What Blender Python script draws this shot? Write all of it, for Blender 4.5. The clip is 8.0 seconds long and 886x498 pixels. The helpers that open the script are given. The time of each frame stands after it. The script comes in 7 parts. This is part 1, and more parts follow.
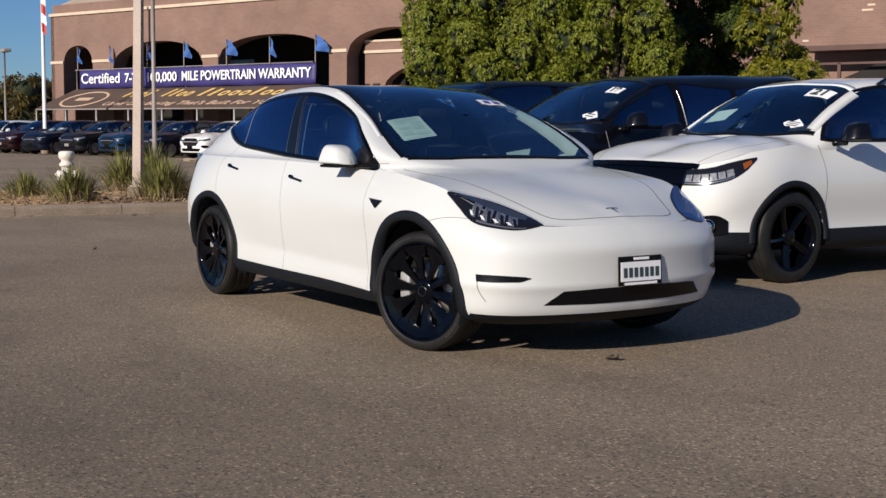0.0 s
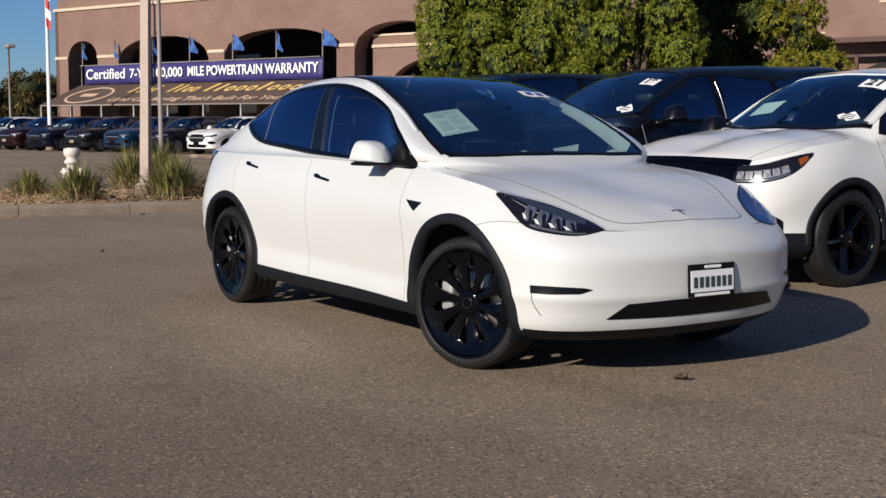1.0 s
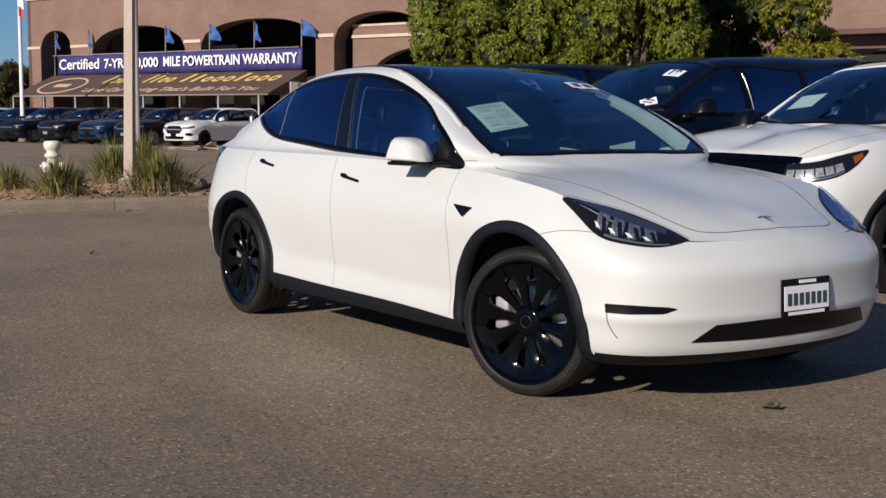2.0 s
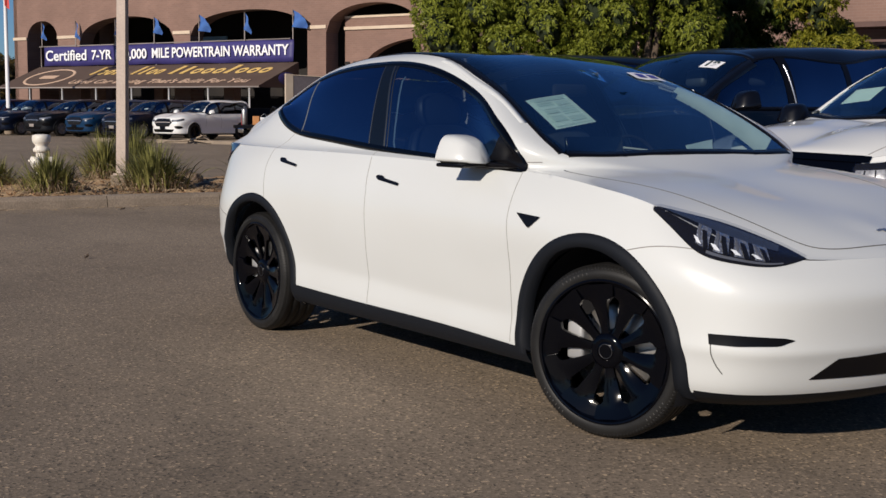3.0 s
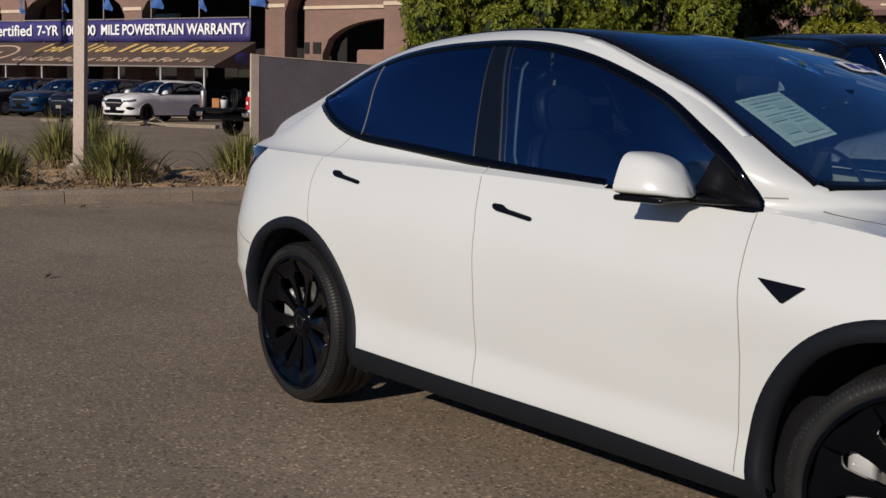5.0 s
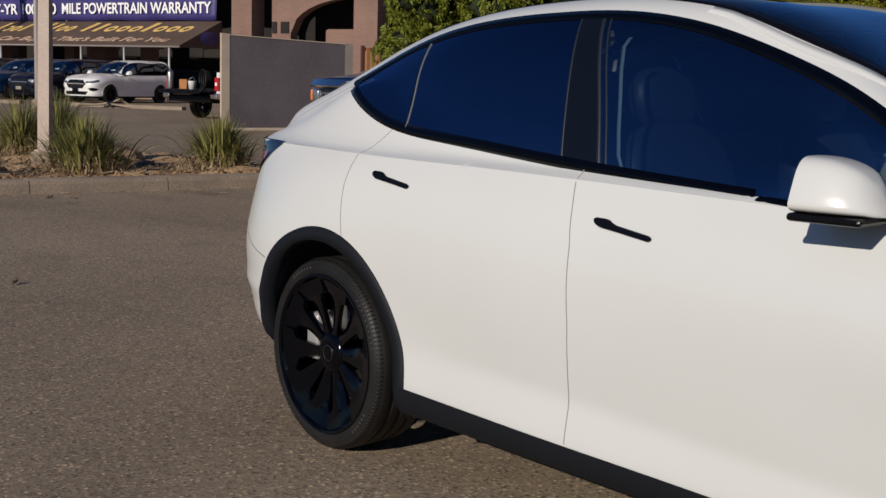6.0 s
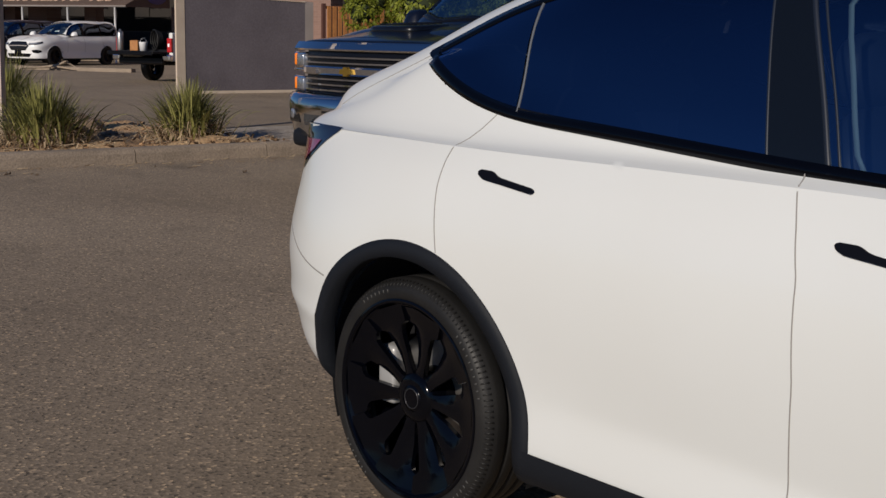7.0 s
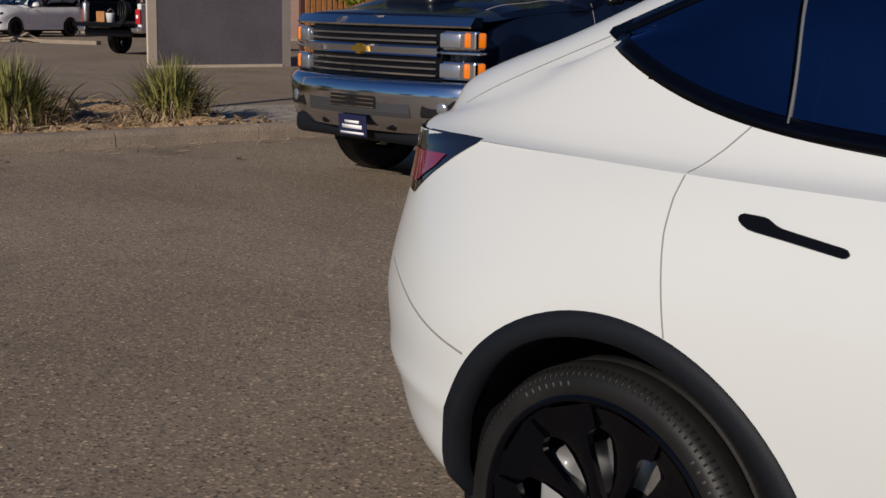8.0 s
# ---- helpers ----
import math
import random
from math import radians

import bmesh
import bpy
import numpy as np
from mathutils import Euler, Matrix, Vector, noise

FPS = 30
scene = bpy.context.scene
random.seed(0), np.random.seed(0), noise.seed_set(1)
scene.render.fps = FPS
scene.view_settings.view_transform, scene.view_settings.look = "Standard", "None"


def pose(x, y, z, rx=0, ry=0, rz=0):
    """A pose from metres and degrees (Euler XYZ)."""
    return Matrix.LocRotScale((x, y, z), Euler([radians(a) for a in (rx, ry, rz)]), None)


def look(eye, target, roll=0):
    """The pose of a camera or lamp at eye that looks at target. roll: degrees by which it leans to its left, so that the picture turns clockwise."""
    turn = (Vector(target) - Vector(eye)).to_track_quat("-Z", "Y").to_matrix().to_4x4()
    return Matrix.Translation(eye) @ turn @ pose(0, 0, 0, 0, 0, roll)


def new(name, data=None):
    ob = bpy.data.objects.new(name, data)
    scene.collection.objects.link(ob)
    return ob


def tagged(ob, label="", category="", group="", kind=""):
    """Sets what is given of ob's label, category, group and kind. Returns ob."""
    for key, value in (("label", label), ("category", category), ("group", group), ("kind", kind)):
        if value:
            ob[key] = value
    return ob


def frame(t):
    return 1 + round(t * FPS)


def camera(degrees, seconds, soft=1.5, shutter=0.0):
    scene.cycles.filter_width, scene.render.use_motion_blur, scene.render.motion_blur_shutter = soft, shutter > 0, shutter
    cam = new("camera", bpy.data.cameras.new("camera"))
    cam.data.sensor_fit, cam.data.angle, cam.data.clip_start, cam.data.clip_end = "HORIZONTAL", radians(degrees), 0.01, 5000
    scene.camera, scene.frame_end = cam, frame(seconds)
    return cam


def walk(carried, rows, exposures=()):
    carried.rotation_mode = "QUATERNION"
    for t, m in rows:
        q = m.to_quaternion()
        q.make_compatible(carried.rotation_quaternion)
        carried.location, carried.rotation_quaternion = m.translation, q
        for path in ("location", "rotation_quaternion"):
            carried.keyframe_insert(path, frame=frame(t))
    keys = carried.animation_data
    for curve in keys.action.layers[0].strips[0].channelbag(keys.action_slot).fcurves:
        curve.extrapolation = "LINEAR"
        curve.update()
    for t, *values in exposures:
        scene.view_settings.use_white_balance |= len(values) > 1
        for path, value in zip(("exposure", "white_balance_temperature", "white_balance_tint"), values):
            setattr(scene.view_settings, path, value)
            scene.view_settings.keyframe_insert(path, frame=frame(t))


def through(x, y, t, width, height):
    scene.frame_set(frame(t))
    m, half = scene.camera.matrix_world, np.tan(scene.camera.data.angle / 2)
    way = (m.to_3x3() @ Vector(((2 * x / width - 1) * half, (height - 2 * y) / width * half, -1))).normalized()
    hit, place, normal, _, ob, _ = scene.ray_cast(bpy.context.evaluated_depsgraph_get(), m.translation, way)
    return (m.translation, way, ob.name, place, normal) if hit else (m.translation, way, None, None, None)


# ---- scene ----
cam = camera(39.7, 8.0)
PATH = [
    (0, (7.161, -4.597, 1.225), (5.507, -3.489, 1.037), 0.5),
    (0.5, (6.836, -4.51, 1.212), (5.178, -3.409, 1.02), 0.3),
    (1, (6.472, -4.393, 1.22), (4.814, -3.292, 1.024), 0.3),
    (1.5, (6.062, -4.35, 1.23), (4.418, -3.23, 1.027), 0.3),
    (3, (4.817, -4.082, 1.24), (3.197, -2.928, 1.02), 0.6),
    (3.5, (4.373, -3.953, 1.244), (2.765, -2.786, 1.015), 0.5),
    (4, (3.916, -3.833, 1.242), (2.326, -2.642, 1.01), 0.9),
    (4.5, (3.424, -3.73, 1.27), (1.852, -2.516, 1.031), 0.9),
    (5, (2.937, -3.559, 1.288), (1.372, -2.337, 1.043), 1.5),
    (6.5, (1.552, -3.157, 1.295), (0.061, -1.859, 0.991), 1.2),
    (7, (1.026, -3.024, 1.315), (-0.435, -1.7, 0.975), 1.0),
    (7.5, (0.479, -2.799, 1.31), (-0.972, -1.47, 0.953), 1.1),
    (8, (-0.097, -2.621, 1.304), (-1.51, -1.259, 0.923), 1.3),
]
EXPOSURES = [(0, .45), (1.5, .42), (3, .17), (4, .13), (5, -.04), (6.5, -.04), (8, .0)]
walk(cam, [(t, look(eye, target, roll)) for t, eye, target, roll in PATH], EXPOSURES)

# world, sun and exposure
SUN_TO = Vector((0.31, -0.85, 0.39)).normalized()
world = bpy.data.worlds.new("sky_world")
scene.world = world
world.use_nodes = True
wn = world.node_tree.nodes
sky = wn.new("ShaderNodeTexSky")
sky.sky_type = "NISHITA"
sky.sun_disc = False
sky.sun_elevation = math.asin(SUN_TO.z)
sky.sun_rotation = math.atan2(SUN_TO.x, SUN_TO.y)
sky.air_density, sky.dust_density, sky.ozone_density = 0.9, 0.08, 4.0
tone = wn.new("ShaderNodeMix")
tone.data_type, tone.blend_type = "RGBA", "MULTIPLY"
tone.inputs[0].default_value, tone.inputs[7].default_value = 1.0, (0.72, 0.945, 1.27, 1)
world.node_tree.links.new(sky.outputs[0], tone.inputs[6])
world.node_tree.links.new(tone.outputs[2], wn["Background"].inputs[0])
wn["Background"].inputs[1].default_value = 0.046
sun = new("sun", bpy.data.lights.new("sun", "SUN"))
sun.data.energy, sun.data.angle, sun.data.color = 4.05, radians(0.5), (1.0, 0.90, 0.78)
sun.matrix_world = look(SUN_TO * 60, (0, 0, 0))


# ---- materials ----
def material(name, colour, rough=0.5, metal=0.0, coat=0.0, second=None, scale=4.0, fine=0.0, fine_scale=120.0, bump=0.0, spec=0.5, detail=4.0):
    """A surface with colour that drifts to `second` over patches of about 1/scale metres, and a fine grain."""
    m = bpy.data.materials.new(name)
    m.use_nodes = True
    nt = m.node_tree
    b = nt.nodes["Principled BSDF"]
    b.inputs["Base Color"].default_value = (*colour, 1)
    b.inputs["Roughness"].default_value = rough
    b.inputs["Metallic"].default_value = metal
    b.inputs["Coat Weight"].default_value = coat
    b.inputs["Coat Roughness"].default_value = 0.03
    b.inputs["Specular IOR Level"].default_value = spec
    tc = nt.nodes.new("ShaderNodeTexCoord")
    out = None
    if second is not None:
        n = nt.nodes.new("ShaderNodeTexNoise")
        n.inputs["Scale"].default_value = scale
        n.inputs["Detail"].default_value = detail
        nt.links.new(tc.outputs["Object"], n.inputs["Vector"])
        r = nt.nodes.new("ShaderNodeMapRange")
        r.inputs[1].default_value, r.inputs[2].default_value = 0.35, 0.68
        nt.links.new(n.outputs["Fac"], r.inputs[0])
        mx = nt.nodes.new("ShaderNodeMix")
        mx.data_type = "RGBA"
        mx.inputs[6].default_value, mx.inputs[7].default_value = (*colour, 1), (*second, 1)
        nt.links.new(r.outputs[0], mx.inputs[0])
        out = mx.outputs[2]
    if fine > 0 or bump > 0:
        g = nt.nodes.new("ShaderNodeTexNoise")
        g.inputs["Scale"].default_value = fine_scale
        g.inputs["Detail"].default_value = 3.0
        nt.links.new(tc.outputs["Object"], g.inputs["Vector"])
        if fine > 0:
            r2 = nt.nodes.new("ShaderNodeMapRange")
            r2.inputs[1].default_value, r2.inputs[2].default_value = 0.3, 0.7
            r2.inputs[3].default_value, r2.inputs[4].default_value = 1 - fine, 1 + fine
            nt.links.new(g.outputs["Fac"], r2.inputs[0])
            mul = nt.nodes.new("ShaderNodeMix")
            mul.data_type, mul.blend_type = "RGBA", "MULTIPLY"
            mul.inputs[0].default_value = 1.0
            if out is None:
                mul.inputs[6].default_value = (*colour, 1)
            else:
                nt.links.new(out, mul.inputs[6])
            nt.links.new(r2.outputs[0], mul.inputs[7])
            out = mul.outputs[2]
        if bump > 0:
            bp = nt.nodes.new("ShaderNodeBump")
            bp.inputs["Strength"].default_value = bump
            bp.inputs["Distance"].default_value = 0.01
            nt.links.new(g.outputs["Fac"], bp.inputs["Height"])
            nt.links.new(bp.outputs["Normal"], b.inputs["Normal"])
    if out is not None:
        nt.links.new(out, b.inputs["Base Color"])
    return m


def window_glass(name, tint, gloss=(0.6, 0.75, 1.0), ior=1.5):
    """Tinted see-through pane: a dark filter with the mirror of a glass surface."""
    m = bpy.data.materials.new(name)
    m.use_nodes = True
    nt = m.node_tree
    nt.nodes.remove(nt.nodes["Principled BSDF"])
    t = nt.nodes.new("ShaderNodeBsdfTransparent")
    t.inputs[0].default_value = (*tint, 1)
    g = nt.nodes.new("ShaderNodeBsdfGlossy")
    g.inputs["Roughness"].default_value = 0.01
    g.inputs["Color"].default_value = (*gloss, 1)
    # mirror share grows towards grazing sight, alike from both sides
    lw = nt.nodes.new("ShaderNodeLayerWeight")
    lw.inputs["Blend"].default_value = 0.5
    pw = nt.nodes.new("ShaderNodeMath")
    pw.operation = "POWER"
    pw.inputs[1].default_value = 4.0
    nt.links.new(lw.outputs["Facing"], pw.inputs[0])
    fr = nt.nodes.new("ShaderNodeMath")
    fr.operation, fr.use_clamp = "MULTIPLY_ADD", True
    f0 = ((ior - 1) / (ior + 1)) ** 2
    fr.inputs[1].default_value, fr.inputs[2].default_value = 1 - f0, f0
    nt.links.new(pw.outputs[0], fr.inputs[0])
    mix = nt.nodes.new("ShaderNodeMixShader")
    nt.links.new(fr.outputs[0], mix.inputs[0])
    nt.links.new(t.outputs[0], mix.inputs[1])
    nt.links.new(g.outputs[0], mix.inputs[2])
    nt.links.new(mix.outputs[0], nt.nodes["Material Output"].inputs[0])
    return m


def asphalt_material():
    m = material("worn_asphalt", (0.198, 0.150, 0.103), 0.9, second=(0.260, 0.201, 0.141), scale=0.35, detail=6.0)
    nt = m.node_tree
    b = nt.nodes["Principled BSDF"]
    base = b.inputs["Base Color"].links[0].from_socket
    tc = nt.nodes.new("ShaderNodeTexCoord")
    vo = nt.nodes.new("ShaderNodeTexVoronoi")
    vo.inputs["Scale"].default_value = 95.0
    nt.links.new(tc.outputs["Object"], vo.inputs["Vector"])
    sep = nt.nodes.new("ShaderNodeSeparateColor")
    nt.links.new(vo.outputs["Color"], sep.inputs[0])
    ramp = nt.nodes.new("ShaderNodeValToRGB")
    e = ramp.color_ramp.elements
    e[0].position, e[0].color = 0.0, (0.28, 0.28, 0.28, 1)
    e[1].position, e[1].color = 1.0, (2.5, 2.4, 2.2, 1)
    for pos, v in ((0.15, 0.80), (0.5, 0.97), (0.84, 1.14), (0.95, 1.5)):
        x = e.new(pos)
        x.color = (v, v, v, 1)
    nt.links.new(sep.outputs[0], ramp.inputs[0])
    mul = nt.nodes.new("ShaderNodeMix")
    mul.data_type, mul.blend_type = "RGBA", "MULTIPLY"
    mul.inputs[0].default_value = 0.95
    nt.links.new(base, mul.inputs[6])
    nt.links.new(ramp.outputs[0], mul.inputs[7])
    # oil spots and tyre-worn patches
    st = nt.nodes.new("ShaderNodeTexNoise")
    st.inputs["Scale"].default_value, st.inputs["Detail"].default_value = 1.1, 5.0
    nt.links.new(tc.outputs["Object"], st.inputs["Vector"])
    sr = nt.nodes.new("ShaderNodeMapRange")
    sr.inputs[1].default_value, sr.inputs[2].default_value = 0.64, 0.78
    sr.inputs[3].default_value, sr.inputs[4].default_value = 1.0, 0.62
    nt.links.new(st.outputs["Fac"], sr.inputs[0])
    mul2 = nt.nodes.new("ShaderNodeMix")
    mul2.data_type, mul2.blend_type = "RGBA", "MULTIPLY"
    mul2.inputs[0].default_value = 1.0
    nt.links.new(mul.outputs[2], mul2.inputs[6])
    nt.links.new(sr.outputs[0], mul2.inputs[7])
    mp = nt.nodes.new("ShaderNodeMapping")
    mp.inputs["Rotation"].default_value, mp.inputs["Scale"].default_value = (0, 0, radians(35)), (1.0, 3.2, 1.0)
    nt.links.new(tc.outputs["Object"], mp.inputs["Vector"])
    last = mul2.outputs[2]
    for scale, lo, hi, dark in ((2.6, 0.66, 0.76, 0.7), (0.5, 0.50, 0.72, 0.84), (7.0, 0.72, 0.76, 0.55)):
        sn = nt.nodes.new("ShaderNodeTexNoise")
        sn.inputs["Scale"].default_value, sn.inputs["Detail"].default_value = scale, 3.0
        nt.links.new(mp.outputs[0], sn.inputs["Vector"])
        rg = nt.nodes.new("ShaderNodeMapRange")
        rg.inputs[1].default_value, rg.inputs[2].default_value = lo, hi
        rg.inputs[3].default_value, rg.inputs[4].default_value = 1.0, dark
        nt.links.new(sn.outputs["Fac"], rg.inputs[0])
        mu = nt.nodes.new("ShaderNodeMix")
        mu.data_type, mu.blend_type = "RGBA", "MULTIPLY"
        mu.inputs[0].default_value = 1.0
        nt.links.new(last, mu.inputs[6])
        nt.links.new(rg.outputs[0], mu.inputs[7])
        last = mu.outputs[2]
    # the asphalt turns darker towards -y and slightly +x, wavering with the noise
    across = nt.nodes.new("ShaderNodeVectorMath")
    across.operation = "DOT_PRODUCT"
    across.inputs[1].default_value = (0.25, -1.0, 0)
    nt.links.new(tc.outputs["Object"], across.inputs[0])
    wob = nt.nodes.new("ShaderNodeMath")
    wob.operation = "MULTIPLY_ADD"
    wob.inputs[1].default_value = 3.0
    nt.links.new(st.outputs["Fac"], wob.inputs[0])
    nt.links.new(across.outputs["Value"], wob.inputs[2])
    tone_fall = nt.nodes.new("ShaderNodeMapRange")
    tone_fall.inputs[1].default_value, tone_fall.inputs[2].default_value = 1.5, 4.7
    tone_fall.inputs[3].default_value, tone_fall.inputs[4].default_value = 1.02, 0.78
    nt.links.new(wob.outputs[0], tone_fall.inputs[0])
    ml = nt.nodes.new("ShaderNodeMix")
    ml.data_type, ml.blend_type = "RGBA", "MULTIPLY"
    ml.inputs[0].default_value = 1.0
    nt.links.new(last, ml.inputs[6])
    nt.links.new(tone_fall.outputs[0], ml.inputs[7])
    nt.links.new(ml.outputs[2], b.inputs["Base Color"])
    bp = nt.nodes.new("ShaderNodeBump")
    bp.inputs["Strength"].default_value, bp.inputs["Distance"].default_value = 0.22, 0.006
    nt.links.new(vo.outputs["Distance"], bp.inputs["Height"])
    nt.links.new(bp.outputs["Normal"], b.inputs["Normal"])
    return m


def brick_material():
    m = bpy.data.materials.new("red_brown_brick")
    m.use_nodes = True
    nt = m.node_tree
    b = nt.nodes["Principled BSDF"]
    b.inputs["Roughness"].default_value = 0.9
    tc = nt.nodes.new("ShaderNodeTexCoord")
    mp = nt.nodes.new("ShaderNodeMapping")
    mp.inputs["Rotation"].default_value = (radians(90), 0, 0)
    nt.links.new(tc.outputs["Object"], mp.inputs["Vector"])
    br = nt.nodes.new("ShaderNodeTexBrick")
    br.inputs["Scale"].default_value = 1.0
    br.inputs["Brick Width"].default_value, br.inputs["Row Height"].default_value = 0.3, 0.1
    br.inputs["Mortar Size"].default_value = 0.008
    br.inputs["Color1"].default_value = (0.195, 0.117, 0.092, 1)
    br.inputs["Color2"].default_value = (0.222, 0.133, 0.104, 1)
    br.inputs["Mortar"].default_value = (0.225, 0.152, 0.122, 1)
    nt.links.new(mp.outputs[0], br.inputs["Vector"])
    n = nt.nodes.new("ShaderNodeTexNoise")
    n.inputs["Scale"].default_value, n.inputs["Detail"].default_value = 0.5, 5.0
    nt.links.new(tc.outputs["Object"], n.inputs["Vector"])
    r = nt.nodes.new("ShaderNodeMapRange")
    r.inputs[1].default_value, r.inputs[2].default_value = 0.3, 0.7
    r.inputs[3].default_value, r.inputs[4].default_value = 0.85, 1.15
    nt.links.new(n.outputs["Fac"], r.inputs[0])
    mul = nt.nodes.new("ShaderNodeMix")
    mul.data_type, mul.blend_type = "RGBA", "MULTIPLY"
    mul.inputs[0].default_value = 1.0
    nt.links.new(br.outputs["Color"], mul.inputs[6])
    nt.links.new(r.outputs[0], mul.inputs[7])
    nt.links.new(mul.outputs[2], b.inputs["Base Color"])
    return m


def leaf_material(name, dark, light, rough=0.5, through=0.25):
    """Leaves that vary from one to the next and let some light through."""
    m = bpy.data.materials.new(name)
    m.use_nodes = True
    nt = m.node_tree
    b = nt.nodes["Principled BSDF"]
    b.inputs["Roughness"].default_value = rough
    b.inputs["Specular IOR Level"].default_value = 0.2
    ge = nt.nodes.new("ShaderNodeNewGeometry")
    ramp = nt.nodes.new("ShaderNodeValToRGB")
    ramp.color_ramp.elements[0].color = (*dark, 1)
    ramp.color_ramp.elements[1].color = (*light, 1)
    nt.links.new(ge.outputs["Random Per Island"], ramp.inputs[0])
    nt.links.new(ramp.outputs[0], b.inputs["Base Color"])
    tr = nt.nodes.new("ShaderNodeBsdfTranslucent")
    nt.links.new(ramp.outputs[0], tr.inputs["Color"])
    mix = nt.nodes.new("ShaderNodeMixShader")
    mix.inputs[0].default_value = through
    nt.links.new(b.outputs[0], mix.inputs[1])
    nt.links.new(tr.outputs[0], mix.inputs[2])
    nt.links.new(mix.outputs[0], nt.nodes["Material Output"].inputs[0])
    return m


def facet_material():
    """Bright metal bowl broken into small flat facets."""
    m = material("facetted_reflector", (0.70, 0.72, 0.75), 0.25, metal=.85)
    nt = m.node_tree
    tc = nt.nodes.new("ShaderNodeTexCoord")
    vo = nt.nodes.new("ShaderNodeTexVoronoi")
    vo.inputs["Scale"].default_value = 55.0
    nt.links.new(tc.outputs["Object"], vo.inputs["Vector"])
    bp = nt.nodes.new("ShaderNodeBump")
    bp.inputs["Strength"].default_value, bp.inputs["Distance"].default_value = .8, 0.010
    nt.links.new(vo.outputs["Distance"], bp.inputs["Height"])
    nt.links.new(bp.outputs["Normal"], nt.nodes["Principled BSDF"].inputs["Normal"])
    return m


def car_paint(name, colour, rough=0.28, coat=1.0):
    m = material(name, colour, rough, coat=coat, spec=.5 if coat > .6 else .25)
    return m


PEARL = material("pearl_white_paint", (0.610, 0.627, 0.622), 0.3, coat=.4, second=(0.592, 0.604, 0.594), scale=1.1, detail=5.0)
WHITE2 = car_paint("white_paint", (0.68, 0.685, 0.67), 0.35)
BLACKPAINT = car_paint("black_paint", (0.003, 0.0032, 0.005), 0.3, coat=.45)
NAVY = car_paint("dark_blue_paint", (0.003, 0.005, 0.014), 0.3, coat=.5)
BLUE = car_paint("blue_paint", (0.005, 0.030, 0.080), 0.28, coat=.25)
ROWNAVY = car_paint("navy_row_paint", (0.003, 0.006, 0.018), 0.3, coat=.15)
CHARCOAL = car_paint("charcoal_paint", (0.005, 0.006, 0.008), 0.3, coat=.15)
ROWWHITE = car_paint("white_row_paint", (0.78, 0.78, 0.77), 0.35)
MAROON = car_paint("dark_maroon_paint", (0.02, 0.004, 0.006), 0.3, coat=.15)
SIDE_GLASS = window_glass("tinted_side_glass", (0.32, 0.40, 0.46), (0.42, 0.66, 1.0), 2.9)
REAR_GLASS = window_glass("privacy_glass", (0.03, 0.04, 0.06), (0.40, 0.62, 1.0), 2.8)
SHIELD = window_glass("windscreen_glass", (0.72, 0.82, 0.81), (0.62, 0.84, 1.0), 2.65)
PILLAR_GLASS = material("black_backed_glass", (0.0042, 0.0062, 0.0105), 0.05, spec=.28)
PILLARGREY = material("pillar_edge_grey", (0.010, 0.014, 0.024), 0.45)
ROOF_GLASS = material("dark_roof_glass", (0.003, 0.004, 0.008), 0.04, spec=0.85)
CLEAR = window_glass("lamp_cover", (0.85, 0.86, 0.88), (0.45, 0.65, 0.95), 1.42)
TRIM = material("satin_black_trim", (0.004, 0.004, 0.0055), 0.25, spec=.2)
CLAD = material("textured_black_plastic", (0.0072, 0.0088, 0.0125), 0.6, fine=0.15, fine_scale=300, bump=0.1, spec=.2)
RUBBER = material("tyre_rubber", (0.010, 0.0099, 0.0102), 0.48, second=(0.019, 0.0185, 0.0182), scale=5, fine=0.1, fine_scale=150, bump=0.04, spec=.22)
GLOSSBLACK = material("gloss_black_wheel", (0.0012, 0.0015, 0.0030), 0.10, spec=.22)
STEEL = material("brushed_brake_steel", (0.5, 0.49, 0.48), 0.35, metal=0.9, second=(0.35, 0.33, 0.31), scale=20)
CALIPER = material("caliper_grey", (0.38, 0.38, 0.38), 0.4, metal=0.3)
CAPGREY = material("cap_ring_grey", (0.05, 0.05, 0.055), 0.4, metal=0.5)
CHROME = material("chrome", (0.75, 0.76, 0.78), 0.06, metal=1.0)
DARKCHROME = material("lamp_reflector", (0.34, 0.35, 0.38), 0.22, metal=.7)
FACET = facet_material()
# white for the glints painted into the headlight cells
GLINTWHITE = material("lamp_glint_white", (0.85, 0.87, 0.9), 0.1)
LAMPBLACK = material("lamp_housing_black", (0.01, 0.01, 0.012), 0.2)
AMBERDARK = material("amber_corner_lens", (0.30, 0.075, 0.006), 0.12, coat=0.8)
AMBER = material("amber_lens", (0.80, 0.20, 0.010), 0.12, coat=0.8)
REDLENS = material("red_lamp_lens", (0.20, 0.010, 0.036), 0.1, coat=1.0)
TAILRED = material("bright_red_lens", (0.42, 0.012, 0.016), 0.15, coat=.6)
DARKLENS = material("smoked_lens", (0.008, 0.008, 0.014), 0.05, coat=1.0)
SEATWHITE = material("pale_pillar_lining", (0.60, 0.68, 0.65), 0.5, second=(0.52, 0.60, 0.57), scale=10)
SEATBLACK = material("black_seat_leather", (0.032, 0.040, 0.058), 0.45, second=(0.040, 0.049, 0.068), scale=10)
CABIN = material("cabin_dark", (0.012, 0.012, 0.014), 0.85, second=(0.018, 0.018, 0.02), scale=6, spec=.2)
PAPER = material("window_sheet_paper", (0.80, 0.90, 0.82), 0.7, second=(0.76, 0.87, 0.79), scale=9)
INK = material("print_ink", (0.03, 0.05, 0.05), 0.7)
